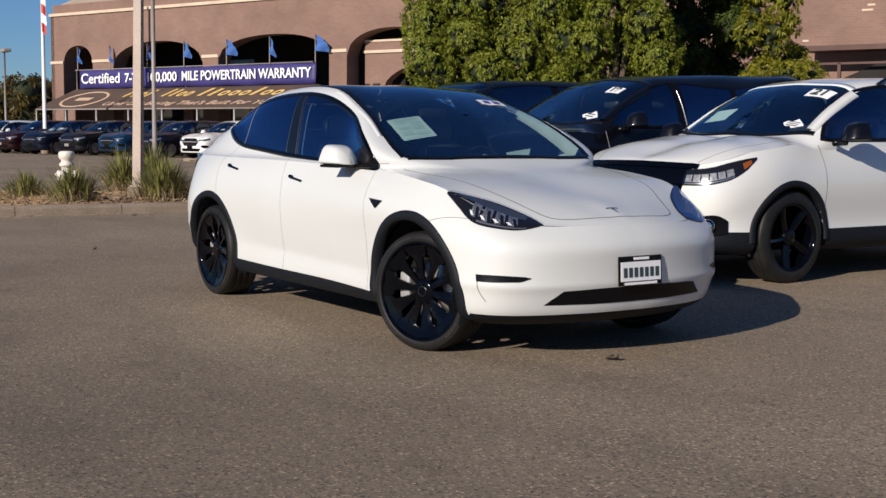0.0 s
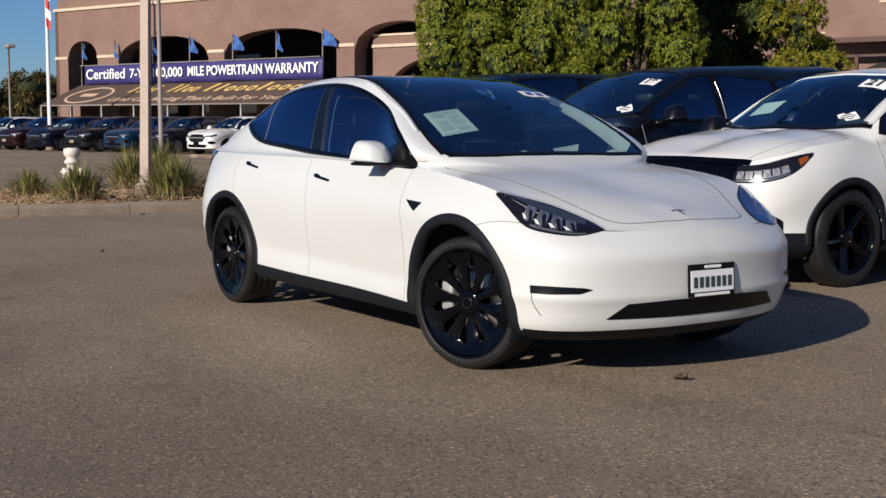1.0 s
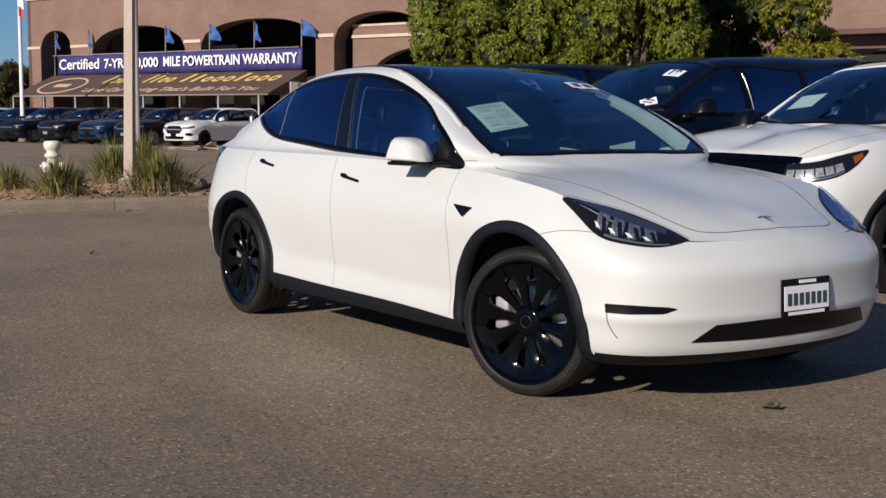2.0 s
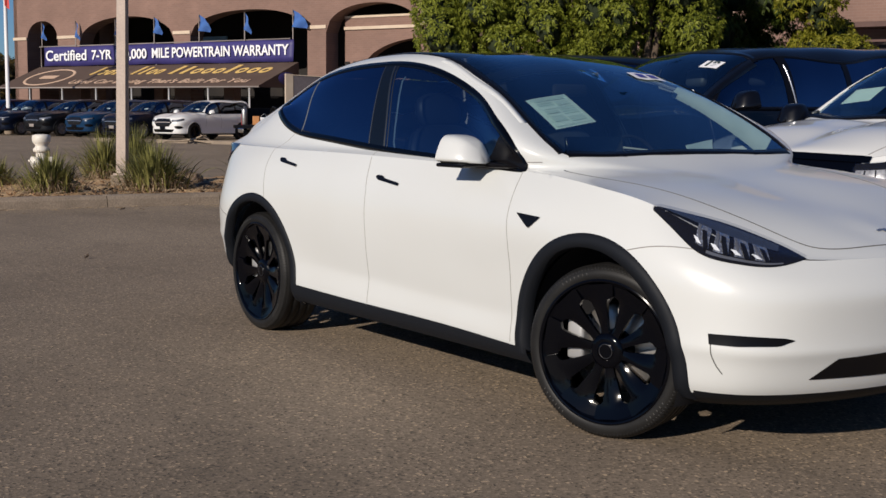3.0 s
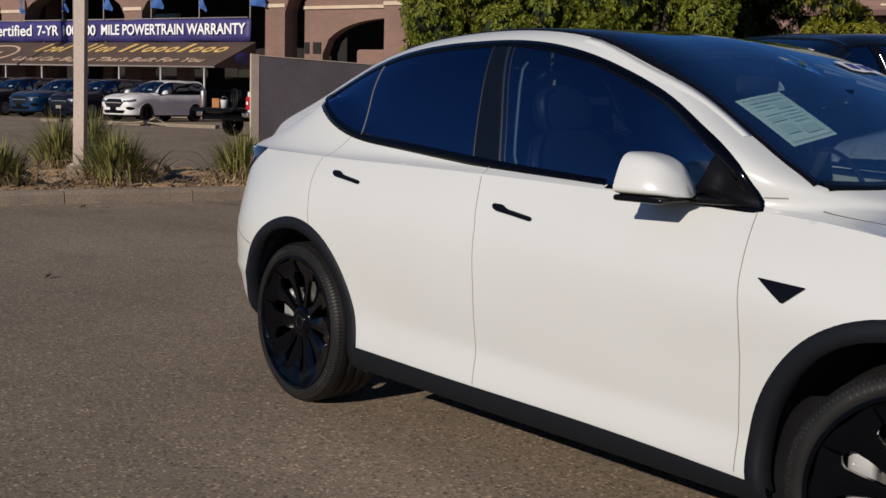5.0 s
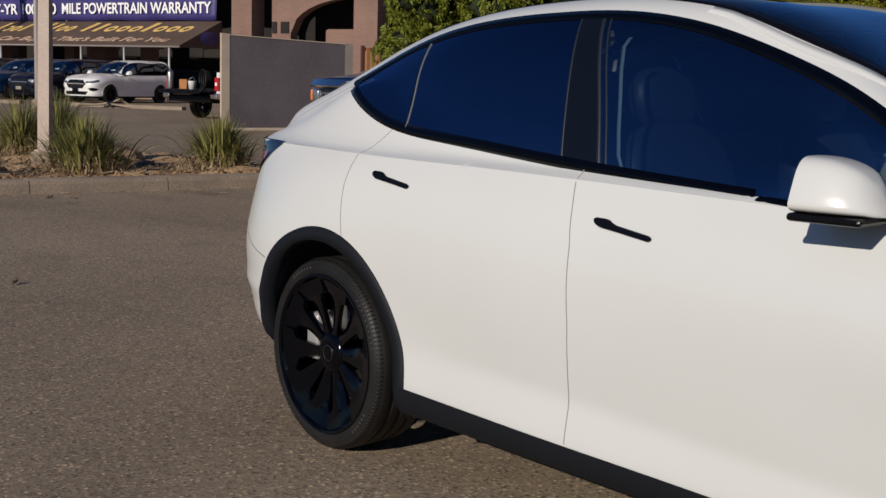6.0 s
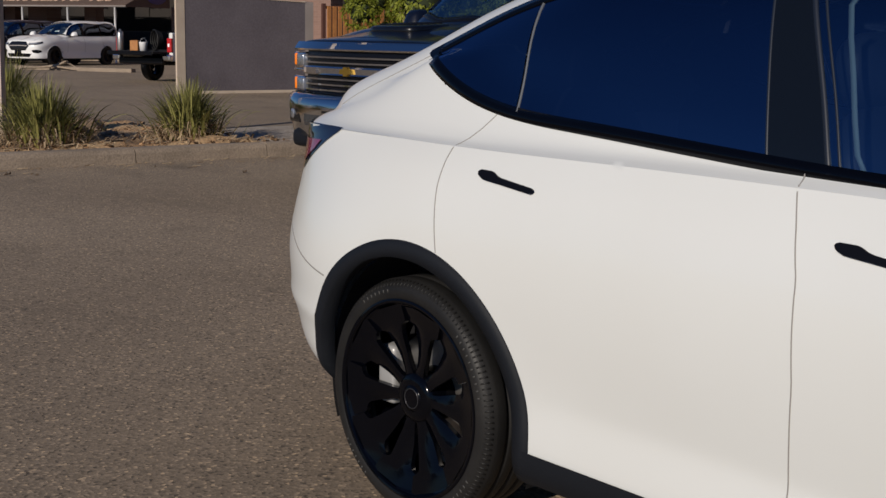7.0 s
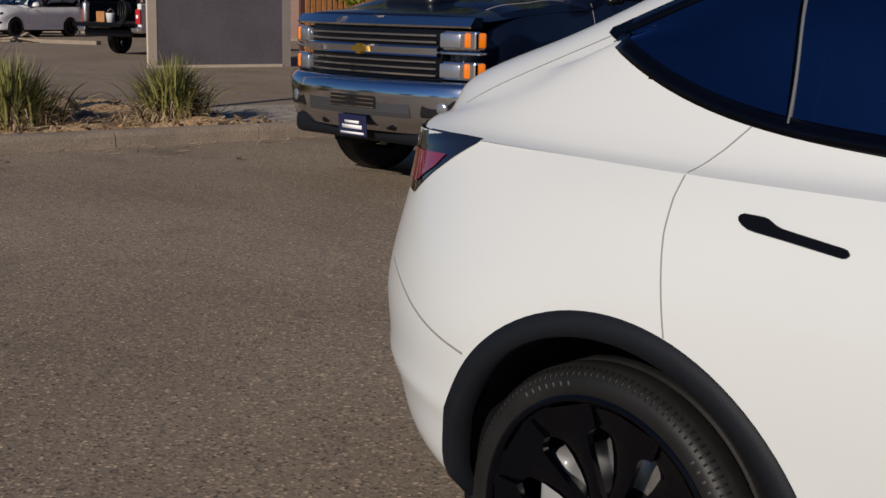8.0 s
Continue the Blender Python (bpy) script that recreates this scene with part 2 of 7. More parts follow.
BLUEPRINT = material("blue_print", (.05, .06, .30), .6)
WHITEINK = material("white_print", (0.8, 0.8, 0.8), 0.6)
STICKER = material("white_sticker", (0.8, 0.8, 0.82), 0.5)
# bonnet gap colour, also used for painted crease shade
GAP = material("gap_and_crease_shade", (0.12, 0.12, 0.115), 0.8)
SEAM = material("panel_gap", (0.26, 0.25, 0.24), 0.8)
GOLD = material("gold_badge", (0.55, 0.33, 0.06), 0.3, metal=0.9)
ASPHALT = asphalt_material()
CONCRETE = material("kerb_concrete", (0.285, 0.226, 0.170), 0.9, second=(0.205, 0.162, 0.122), scale=2.2, fine=0.25, fine_scale=60, bump=0.5)
SOIL = material("dry_mulch", (0.38, 0.225, 0.11), 0.95, second=(0.56, 0.39, 0.215), scale=2.5, fine=0.5, fine_scale=35, bump=1.0)
GRAVEL = material("pale_gravel", (0.36, 0.31, 0.26), 0.95, second=(0.24, 0.2, 0.16), scale=6, fine=0.45, fine_scale=45, bump=1.0)
STONE = material("brown_rock", (0.17, 0.11, 0.07), 0.9, second=(0.28, 0.2, 0.14), scale=7, fine=0.3, fine_scale=40, bump=0.6)
PEBBLE = material("pale_stone", (0.5, 0.46, 0.40), 0.85, second=(0.36, 0.32, 0.28), scale=30)
BRICK = brick_material()
CREAM = material("cream_stone_band", (0.62, 0.5, 0.38), 0.8, second=(0.52, 0.41, 0.31), scale=1.0)
ROOFTAN = material("tan_roof_metal", (0.42, 0.33, 0.25), 0.7, second=(0.36, 0.28, 0.21), scale=0.5)
# near-black that puts the unlit inside of the building into the colour
DARKVOID = material("shade_black", (0.012, 0.01, 0.01), 0.9, second=(0.02, 0.016, 0.014), scale=0.6)
BANNERBLUE = material("purple_blue_vinyl", (0.03, 0.025, 0.13), 0.55, second=(0.042, 0.035, 0.16), scale=0.8)
LETTERWHITE = material("white_lettering", (0.8, 0.8, 0.82), 0.6)
CANVAS = material("brown_canvas", (0.078, 0.049, 0.037), 0.85, second=(0.10, 0.066, 0.050), scale=0.7)
LETTERGOLD = material("gold_lettering", (0.70, 0.47, 0.15), 0.6)
LETTERPEACH = material("peach_lettering", (0.6, 0.42, 0.3), 0.6)
FLAGBLUE = material("blue_flag_cloth", (0.03, 0.09, 0.30), 0.8, second=(0.05, 0.14, 0.4), scale=3)
POLEPAINT = material("pale_tan_pole_paint", (0.46, 0.37, 0.31), 0.55, second=(0.40, 0.32, 0.27), scale=1.5, fine=0.1, fine_scale=40)
POLEGREY = material("grey_pole_metal", (0.30, 0.26, 0.24), 0.5, second=(0.25, 0.22, 0.2), scale=1.2)
POLEWHITE = material("white_pole_paint", (0.75, 0.75, 0.75), 0.5)
FLAGRED = material("red_flag_cloth", (0.5, 0.06, 0.05), 0.8)
FLAGWHITE = material("white_flag_cloth", (0.75, 0.72, 0.7), 0.8)
HYDRANT = material("white_hydrant_paint", (0.74, 0.7, 0.63), 0.5, second=(0.62, 0.57, 0.5), scale=9, fine=0.1, fine_scale=60)
GREYWALL = material("grey_painted_block", (0.112, 0.097, 0.110), 0.85, second=(0.090, 0.077, 0.089), scale=1.2, fine=0.12, fine_scale=25, bump=0.2)
# paler than the wall: sunlight on the end face put into the colour
WALLEDGE = material("pale_edge_with_sun", (0.55, 0.46, 0.36), 0.85, second=(0.47, 0.38, 0.3), scale=2)
FENCEWOOD = material("orange_cedar", (0.40, 0.17, 0.05), 0.7, second=(0.3, 0.12, 0.035), scale=6, fine=0.2, fine_scale=40)
RUSTSTEEL = material("dark_red_steel", (0.07, 0.028, 0.02), 0.6, second=(0.09, 0.04, 0.03), scale=2)
BARK = material("grey_brown_bark", (0.12, 0.085, 0.06), 0.95, second=(0.07, 0.05, 0.035), scale=8, fine=0.3, fine_scale=30, bump=0.8)
DRIFT = material("bleached_wood", (0.36, 0.29, 0.21), 0.9, second=(0.24, 0.18, 0.13), scale=9, fine=0.2, fine_scale=40, bump=0.4)
LEAF = leaf_material("green_leaves", (0.085, 0.112, 0.012), (0.270, 0.292, 0.038))
# darkened copy of the green leaves, with shade painted in
LEAFSHADE = leaf_material("shade_painted_leaves", (0.030, 0.050, 0.008), (0.085, 0.115, 0.018))
LEAFGOLD = leaf_material("yellow_green_leaves", (0.10, 0.115, 0.010), (0.30, 0.275, 0.032))
# near-black green: the shade inside a crown, put into a colour
CROWNSHADE = material("painted_crown_shade", (0.012, 0.02, 0.005), 0.9, second=(0.02, 0.03, 0.008), scale=3)
LEAFFAR = leaf_material("dull_far_leaves", (0.022, 0.026, 0.008), (0.15, 0.10, 0.028))
BLADE = leaf_material("strap_leaf_green", (0.028, 0.034, 0.010), (0.36, 0.345, 0.115), 0.4, 0.2)
CHIP = leaf_material("bark_chip", (0.05, 0.03, 0.018), (0.34, 0.21, 0.115), 0.9, 0.0)
STRAW = leaf_material("dry_strap_leaf", (0.15, 0.10, 0.06), (0.52, 0.40, 0.26), 0.8)


# ---- mesh tools ----
def part(name, bm, mat, parent=None, label="", smooth=True):
    """Links a bmesh, or (vertices, faces), as one mesh object."""
    me = bpy.data.meshes.new(name)
    if isinstance(bm, tuple):
        v, f = bm
        me.from_pydata([tuple(p) for p in np.asarray(v, dtype=float).tolist()], [], f)
        me.update()
    else:
        bm.to_mesh(me)
        bm.free()
    if smooth:
        me.polygons.foreach_set("use_smooth", [True] * len(me.polygons))
    if mat is not None:
        me.materials.append(mat)
    ob = new(name, me)
    ob.parent = parent
    if label:
        ob["label"] = label
    return ob


def thing(name, label, category, m=None, group="", kind=""):
    ob = new(name)
    ob.empty_display_size = 0.2
    tagged(ob, label, category, group, kind)
    if m is not None:
        ob.matrix_basis = m
    return ob


def box(sx, sy, sz, m=None, bevel=0.0, seg=2):
    """A block of that size, centred, with rounded edges."""
    bm = bmesh.new()
    bmesh.ops.create_cube(bm, size=1.0)
    bmesh.ops.scale(bm, vec=(sx, sy, sz), verts=bm.verts)
    if bevel > 0:
        bmesh.ops.bevel(bm, geom=bm.edges[:], offset=bevel, segments=seg, profile=0.5, affect="EDGES")
    if m is not None:
        bmesh.ops.transform(bm, matrix=m, verts=bm.verts)
    return bm


def block(name, lo, hi, mat, parent=None, label="", bevel=0.0):
    c = [(a + b) / 2 for a, b in zip(lo, hi)]
    return part(name, box(*[b - a for a, b in zip(lo, hi)], pose(*c), bevel), mat, parent, label, smooth=False)


def lathe(profile, n=48, axis="z", closed=False):
    """Turns (radius, height) pairs about an axis."""
    v, f = [], []
    k = len(profile)
    for i in range(n):
        a = 2 * math.pi * i / n
        c, s = math.cos(a), math.sin(a)
        for r, h in profile:
            v.append((r * c, r * s, h) if axis == "z" else (r * c, h, r * s))
    for i in range(n):
        j = (i + 1) % n
        for q in range(k if closed else k - 1):
            w = (q + 1) % k
            face = (i * k + q, j * k + q, j * k + w, i * k + w)
            f.append(face if axis == "z" else face[::-1])
    return v, f


def vf_of(bm):
    bm.verts.index_update()
    r = [tuple(v.co) for v in bm.verts], [tuple(x.index for x in q.verts) for q in bm.faces]
    bm.free()
    return r


def shifted(vf, m):
    v, f = vf
    return [tuple(m @ Vector(p)) for p in v], f


def joined(*items):
    v, f = [], []
    for a, b in items:
        k = len(v)
        v.extend([tuple(p) for p in a])
        f.extend([tuple(i + k for i in q) for q in b])
    return v, f


def tube(points, r, n=8):
    """A round bar along points; r may be a list of radii."""
    pts = [Vector(p) for p in points]
    rs = r if isinstance(r, (list, tuple)) else [r] * len(pts)
    v, f = [], []
    up = Vector((0.13, 0.21, 0.97))
    for i, p in enumerate(pts):
        t = (pts[min(i + 1, len(pts) - 1)] - pts[max(i - 1, 0)]).normalized()
        a = t.cross(up if abs(t.dot(up)) < 0.95 else Vector((1, 0, 0))).normalized()
        b = t.cross(a)
        for k in range(n):
            w = 2 * math.pi * k / n
            v.append(tuple(p + (a * math.cos(w) + b * math.sin(w)) * rs[i]))
    for i in range(len(pts) - 1):
        for k in range(n):
            j = (k + 1) % n
            f.append((i * n + k, i * n + j, (i + 1) * n + j, (i + 1) * n + k))
    f.append(tuple(range(n)))
    f.append(tuple(range((len(pts) - 1) * n, len(pts) * n))[::-1])
    return v, f


def spline(P, q, knots=None):
    """Natural cubic spline through the rows of P at knots, taken at q (0 to 1 when knots are left out)."""
    P = np.asarray(P, dtype=float)
    n = len(P)
    if knots is None:
        d = np.linalg.norm(np.diff(P.reshape(n, -1), axis=0), axis=1)
        knots = np.concatenate([[0], np.cumsum(np.maximum(d, 1e-6))])
        knots = knots / knots[-1]
    if n == 2:
        w = ((q - knots[0]) / (knots[1] - knots[0])).reshape(-1, *([1] * (P.ndim - 1)))
        return P[0] * (1 - w) + P[1] * w
    h = np.diff(knots)
    A = np.zeros((n, n))
    R = np.zeros_like(P)
    A[0, 0] = A[-1, -1] = 1
    for i in range(1, n - 1):
        A[i, i - 1], A[i, i], A[i, i + 1] = h[i - 1], 2 * (h[i - 1] + h[i]), h[i]
        R[i] = 6 * ((P[i + 1] - P[i]) / h[i] - (P[i] - P[i - 1]) / h[i - 1])
    M = np.linalg.solve(A, R.reshape(n, -1)).reshape(P.shape)
    k = np.clip(np.searchsorted(knots, q, side="right") - 1, 0, n - 2)
    e = [1] * (P.ndim - 1)
    a, b, hh = (knots[k + 1] - q).reshape(-1, *e), (q - knots[k]).reshape(-1, *e), h[k].reshape(-1, *e)
    return M[k] * a ** 3 / (6 * hh) + M[k + 1] * b ** 3 / (6 * hh) + (P[k] / hh - M[k] * hh / 6) * a + (P[k + 1] / hh - M[k + 1] * hh / 6) * b


def beyond(edge, near):
    """The stations past the middle plane: mirrored where the sheet is wide, carried on where it is not."""
    w = near[:, 1:2] / max(1e-6, near[:, 1].max())
    g = near * w + (2 * edge - near) * (1 - w)
    g[:, 1] = -near[:, 1]
    return g


def loft(lines, ns, nv, to_middle=False):
    """A smooth sheet through lines that share their stations, level where it meets the middle plane: [nv, ns, 3]."""
    A = np.asarray(lines, dtype=float)
    c = np.linalg.norm(np.diff(A, axis=1), axis=2).mean(axis=0)
    ks = np.concatenate([[0], np.cumsum(c)]) / c.sum()
    k2 = np.concatenate([[-ks[1]], ks, [2 - ks[-2]]])
    B = np.concatenate([beyond(A[:, 0], A[:, 1])[:, None], A, beyond(A[:, -1], A[:, -2])[:, None]], axis=1)
    A = spline(B.transpose(1, 0, 2), np.linspace(0, 1, ns), k2).transpose(1, 0, 2)
    c = np.linalg.norm(np.diff(A, axis=0), axis=2).mean(axis=1)
    kv = np.concatenate([[0], np.cumsum(c)]) / c.sum()
    if to_middle:
        A = np.concatenate([A, A[-2:-1] * [1, -1, 1]])
        kv = np.concatenate([kv, [2 - kv[-2]]])
    return spline(A, np.linspace(0, 1, nv), kv)


def inside(poly, x, y):
    """Which of the points x, y lie in the polygon."""
    c = np.zeros(np.shape(x), dtype=bool)
    n = len(poly)
    for i in range(n):
        (x1, y1), (x2, y2) = poly[i], poly[i - 1]
        if y1 == y2:
            continue
        c ^= ((y1 > y) != (y2 > y)) & (x < (x2 - x1) * (y - y1) / (y2 - y1) + x1)
    return c


def outward(v, f):
    """Turns the faces of a body panel so that they look away from the vehicle's middle."""
    v = np.asarray(v, dtype=float)
    q = np.array([t[:4] for t in f])
    n = np.cross(v[q[:, 2]] - v[q[:, 0]], v[q[:, 3]] - v[q[:, 1]])
    c = v[q].mean(axis=1)
    mid = np.stack([np.clip(c[:, 0], -1.4, 1.4), np.zeros(len(c)), np.full(len(c), .7)], axis=1)
    if (n * (c - mid)).sum() < 0:
        f = [t[::-1] for t in f]
    return v, f


class Shell:
    """A vehicle's outer skin: a side sheet wrapped round nose, flank and tail, and a top sheet over bonnet and roof."""

    def __init__(self, side, top, ns=150, nv=44, nt=40):
        grids = [loft(side, ns, nv), loft(top, ns, nt, True)]
        V, F = [], []
        for g in grids:
            b = sum(len(v) for v in V)
            nr, nc = g.shape[:2]
            V.append(g.reshape(-1, 3))
            i, j = np.meshgrid(np.arange(nr - 1), np.arange(nc - 1), indexing="ij")
            a = (b + i * nc + j).reshape(-1)
            F.append(np.stack([a, a + nc, a + nc + 1, a + 1], axis=1))
        V, F = np.concatenate(V), np.concatenate(F)
        V[:, 1] = -np.abs(V[:, 1])
        self.V, self.F = V, F
        self.C = V[F].mean(axis=1)
        self.keep = np.ones(len(F), dtype=bool)
        from mathutils.bvhtree import BVHTree
        both = np.concatenate([V, V * [1, -1, 1]])
        bf = np.concatenate([F, F[:, ::-1] + len(V)])
        self.tree = BVHTree.FromPolygons(both.tolist(), bf.tolist())

    def cut(self, mask):
        self.keep &= ~mask

    def body(self, name, mat, parent, label="", pick=None):
        k = self.keep if pick is None else self.keep & pick
        F = self.F[k]
        n = len(self.V)
        v = np.concatenate([self.V, self.V * [1, -1, 1]])
        f = np.concatenate([F, F[:, ::-1] + n])
        used, inv = np.unique(f, return_inverse=True)
        me = bpy.data.meshes.new("tmp")
        me.from_pydata(v[used].tolist(), [], inv.reshape(f.shape).tolist())
        bm = bmesh.new()
        bm.from_mesh(me)
        bpy.data.meshes.remove(me)
        bmesh.ops.remove_doubles(bm, verts=bm.verts, dist=0.0004)
        bmesh.ops.recalc_face_normals(bm, faces=bm.faces)
        return part(name, bm, mat, parent, label)

    def put(self, P, off, mode="near"):
        """Points laid on the skin of the right-hand half, off metres proud of it."""
        out = []
        for p in np.asarray(P, dtype=float).reshape(-1, 3):
            if mode == "side":
                co, no, _, _ = self.tree.ray_cast(Vector((p[0], -3, p[2])), Vector((0, 1, 0)))
            elif mode == "top":
                co, no, _, _ = self.tree.ray_cast(Vector((p[0], p[1], 4)), Vector((0, 0, -1)))
            elif mode == "front":
                co, no, _, _ = self.tree.ray_cast(Vector((6, p[1], p[2])), Vector((-1, 0, 0)))
            elif mode == "rear":
                co, no, _, _ = self.tree.ray_cast(Vector((-6, p[1], p[2])), Vector((1, 0, 0)))
            else:
                co = None
            if co is None:
                co, no, _, _ = self.tree.find_nearest(Vector(p))
            mid = Vector((min(1.4, max(-1.4, co.x)), 0, 0.7))
            if no.dot(co - mid) < 0:
                no = -no
            out.append(co + no * off)
        return np.array([tuple(v) for v in out])

    def patch(self, A, B, nu=24, nv=8, off=0.003, mode="near", straight=False):
        """A panel on the skin between two edge curves A and B."""
        q = np.linspace(0, 1, nu)
        if straight:
            a, b = [np.array([np.interp(q * (len(E) - 1), range(len(E)), [p[k] for p in E]) for k in range(3)]).T for E in (A, B)]
        else:
            a, b = spline(A, q), spline(B, q)
        w = np.linspace(0, 1, nv).reshape(-1, 1, 1)
        g = (a * (1 - w) + b * w).reshape(-1, 3)
        v = self.put(g, off, mode)
        f = [(i * nu + j, i * nu + j + 1, (i + 1) * nu + j + 1, (i + 1) * nu + j) for i in range(nv - 1) for j in range(nu - 1)]
        return outward(v, f)

    def ribbon(self, path, width, off=0.002, n=40, mode="near", closed=False, curved=True):
        """A strip along a path on the skin, with edges turned down to it."""
        q = np.linspace(0, 1, n)
        P = spline(path, q) if curved else np.array([np.interp(q * (len(path) - 1), range(len(path)), [p[k] for p in path]) for k in range(3)]).T
        base = self.put(P, 0.0, mode)
        up = self.put(P, 0.01, mode) - base
        for _ in range(4):
            up[1:-1] = (up[:-2] + 2 * up[1:-1] + up[2:]) / 4
        up /= np.linalg.norm(up, axis=1, keepdims=True)
        t = np.gradient(base, axis=0)
        if closed:
            t[0] = t[-1] = base[1] - base[-2]
        t /= np.maximum(np.linalg.norm(t, axis=1, keepdims=True), 1e-9)
        for _ in range(2):
            t[1:-1] = (t[:-2] + 2 * t[1:-1] + t[2:]) / 4
        s = np.cross(up, t)
        s /= np.maximum(np.linalg.norm(s, axis=1, keepdims=True), 1e-9)
        rows = [base - s * width / 2 - up * 0.004, base - s * width / 2 + up * off, base + s * width / 2 + up * off, base + s * width / 2 - up * 0.004]
        v = np.concatenate(rows)
        f = [(r * n + j, r * n + j + 1, (r + 1) * n + j + 1, (r + 1) * n + j) for r in range(3) for j in range(n - 1)]
        return v, f


def flip(vf):
    v, f = vf
    return [(p[0], -p[1], p[2]) for p in v], [q[::-1] for q in f]


def both_sides(name, vf, mat, parent, label="", smooth=True):
    a = part(name, vf, mat, parent, label, smooth)
    b = part(name, flip(vf), mat, parent, label, smooth)
    return a, b


def lines_of(*rows):
    return [np.array(r, dtype=float) for r in rows]


def arch_ring(shell, cx, cz, r0, r1, a0, a1, off=0.008, n=60, deep=0.05):
    """Wheel-arch moulding from radius r0 to r1 between two angles, with an inner return."""
    th = np.radians(np.linspace(a0, a1, n))
    rows = []
    for r, o in ((r1, -0.004), (r1 - 0.004, off * 0.7), ((r0 + r1) / 2, off), (r0, off)):
        P = np.stack([cx + r * np.cos(th), np.full(n, -0.9), cz + r * np.sin(th)], axis=1)
        rows.append(shell.put(P, o, "side"))
    last = rows[-1].copy()
    last[:, 1] += deep
    rows.append(last)
    v = np.concatenate(rows)
    f = [(r * n + j, (r + 1) * n + j, (r + 1) * n + j + 1, r * n + j + 1) for r in range(len(rows) - 1) for j in range(n - 1)]
    return v, f


def wheel_well(cx, cz, r, y0, y1, n=36):
    """Dark liner: a half drum behind the arch."""
    v, f = [], []
    for i in range(n + 1):
        a = radians(-20 + 220 * i / n)
        for y in (y0, y1):
            v.append((cx + r * math.cos(a), y, cz + r * math.sin(a)))
    for i in range(n):
        f.append((2 * i, 2 * i + 2, 2 * i + 3, 2 * i + 1))
    f.append(tuple(2 * i + 1 for i in range(n + 1)))
    return v, f


# ---- vehicles ----
def tyre_mesh(R, w, rim):
    """Tyre profile about the y axis, outer side towards -y: short rounded sidewall, grooved tread."""
    h = w / 2
    d = R - rim
    pr = [(rim - 0.010, -h * 0.84), (rim - 0.001, -h * 0.955), (rim + 0.006, -h * 0.985), (rim + d * 0.30, -h), (rim + d * 0.48, -h * 0.99), (rim + d * 0.66, -h * 0.95), (rim + d * 0.82, -h * 0.885), (R - 0.006, -h * 0.81)]
    for k in range(4):
        y0 = -h * 0.755 + k * h * 0.39
        pr += [(R - 0.002, y0), (R, y0 + h * 0.05), (R, y0 + h * 0.26), (R - 0.002, y0 + h * 0.30)]
        if k < 3:
            pr += [(R - 0.009, y0 + h * 0.315), (R - 0.009, y0 + h * 0.375)]
    pr += [(R - 0.010, h * 0.84), (R - 0.03, h * 0.95), (rim + d * 0.5, h), (rim, h * 0.85)]
    return lathe(pr, 96, "y")


def shoulder_ribs(R, w, rim, count=140):
    """Short moulded ribs round the outer shoulder of a tyre."""
    h = w / 2
    d = R - rim
    items = []
    for k in range(count):
        a = 2 * math.pi * k / count
        m = Matrix.Rotation(-a, 4, "Y") @ Matrix.Translation((rim + d * 0.78, -h * 0.897, 0)) @ Matrix.Rotation(radians(42), 4, "Z")
        items.append(vf_of(box(d * 0.38, 0.0011, 0.0045, m)))
    return joined(*items)


def spoke_blade(r0, r1, w0, w1, y0, y1, thick, lean=0.0):
    """One wheel spoke along +x (then turned): tapered, dished, with a raised spine."""
    n = 7
    v, f = [], []
    for i in range(n):
        t = i / (n - 1)
        r = r0 + (r1 - r0) * t
        w = w0 + (w1 - w0) * t
        y = y0 + (y1 - y0) * t ** 1.6
        a = lean * t
        for dx, dy in ((-w / 2, 0.022), (-w * 0.2, -0.003), (w * 0.12, 0.0), (w / 2, 0.026), (w / 2, thick), (-w / 2, thick)):
            px, pz = r, dx
            v.append((px * math.cos(a) - pz * math.sin(a), y + dy, px * math.sin(a) + pz * math.cos(a)))
    for i in range(n - 1):
        for k in range(6):
            j = (k + 1) % 6
            f.append((i * 6 + k, i * 6 + j, (i + 1) * 6 + j, (i + 1) * 6 + k))
    f.append((0, 1, 2, 3, 4, 5)[::-1])
    f.append(tuple((n - 1) * 6 + k for k in range(6)))
    return v, f


def turbine_blade(r1, h, half):
    """One blade of a turbine wheel: wedge-shaped gaps beside it from hub to two thirds, closed towards the rim, tilted along its length."""
    st = [(.050, .000), (.066, .0005), (.076, .0065), (.100, .0125), (.130, .0165), (.165, .0215), (.196, .0240), (.206, .0185), (.212, .0090), (.216, .0008), (.228, .0006), (r1 - .012, .0006), (r1, .0006)]
    v, f, m = [], [], 9
    for r, gap in st:
        t = max(0.0, (r - .06) / (r1 - .06))
        y = -h * (.66 + .03 * math.sin(min(1, t * 1.3) * math.pi) + .28 * t ** 1.7)
        tilt = .018 * min(1.0, t * 2.5) * (1 - .8 * t ** 2)
        lo, hi = -r * half + gap, r * half - gap
        row = []
        for j in range(6):
            u = j / 5
            a = (lo + (hi - lo) * u) / r + .03 * t
            crown = -.0022 * math.sin(u * math.pi)
            row.append((a, y + tilt * u ** 1.4 + crown))
        row = [(row[0][0], y + .016)] + row + [(row[-1][0], y + tilt + .014), ((row[0][0] + row[-1][0]) / 2, y + .034)]
        v += [(r * math.cos(a), yy, r * math.sin(a)) for a, yy in row]
    n = len(st)
    for i in range(n - 1):
        for j in range(m):
            k = (j + 1) % m
            f.append((i * m + j, i * m + k, (i + 1) * m + k, (i + 1) * m + j))
    f += [tuple(range(m))[::-1], tuple((n - 1) * m + j for j in range(m))]
    return v, f


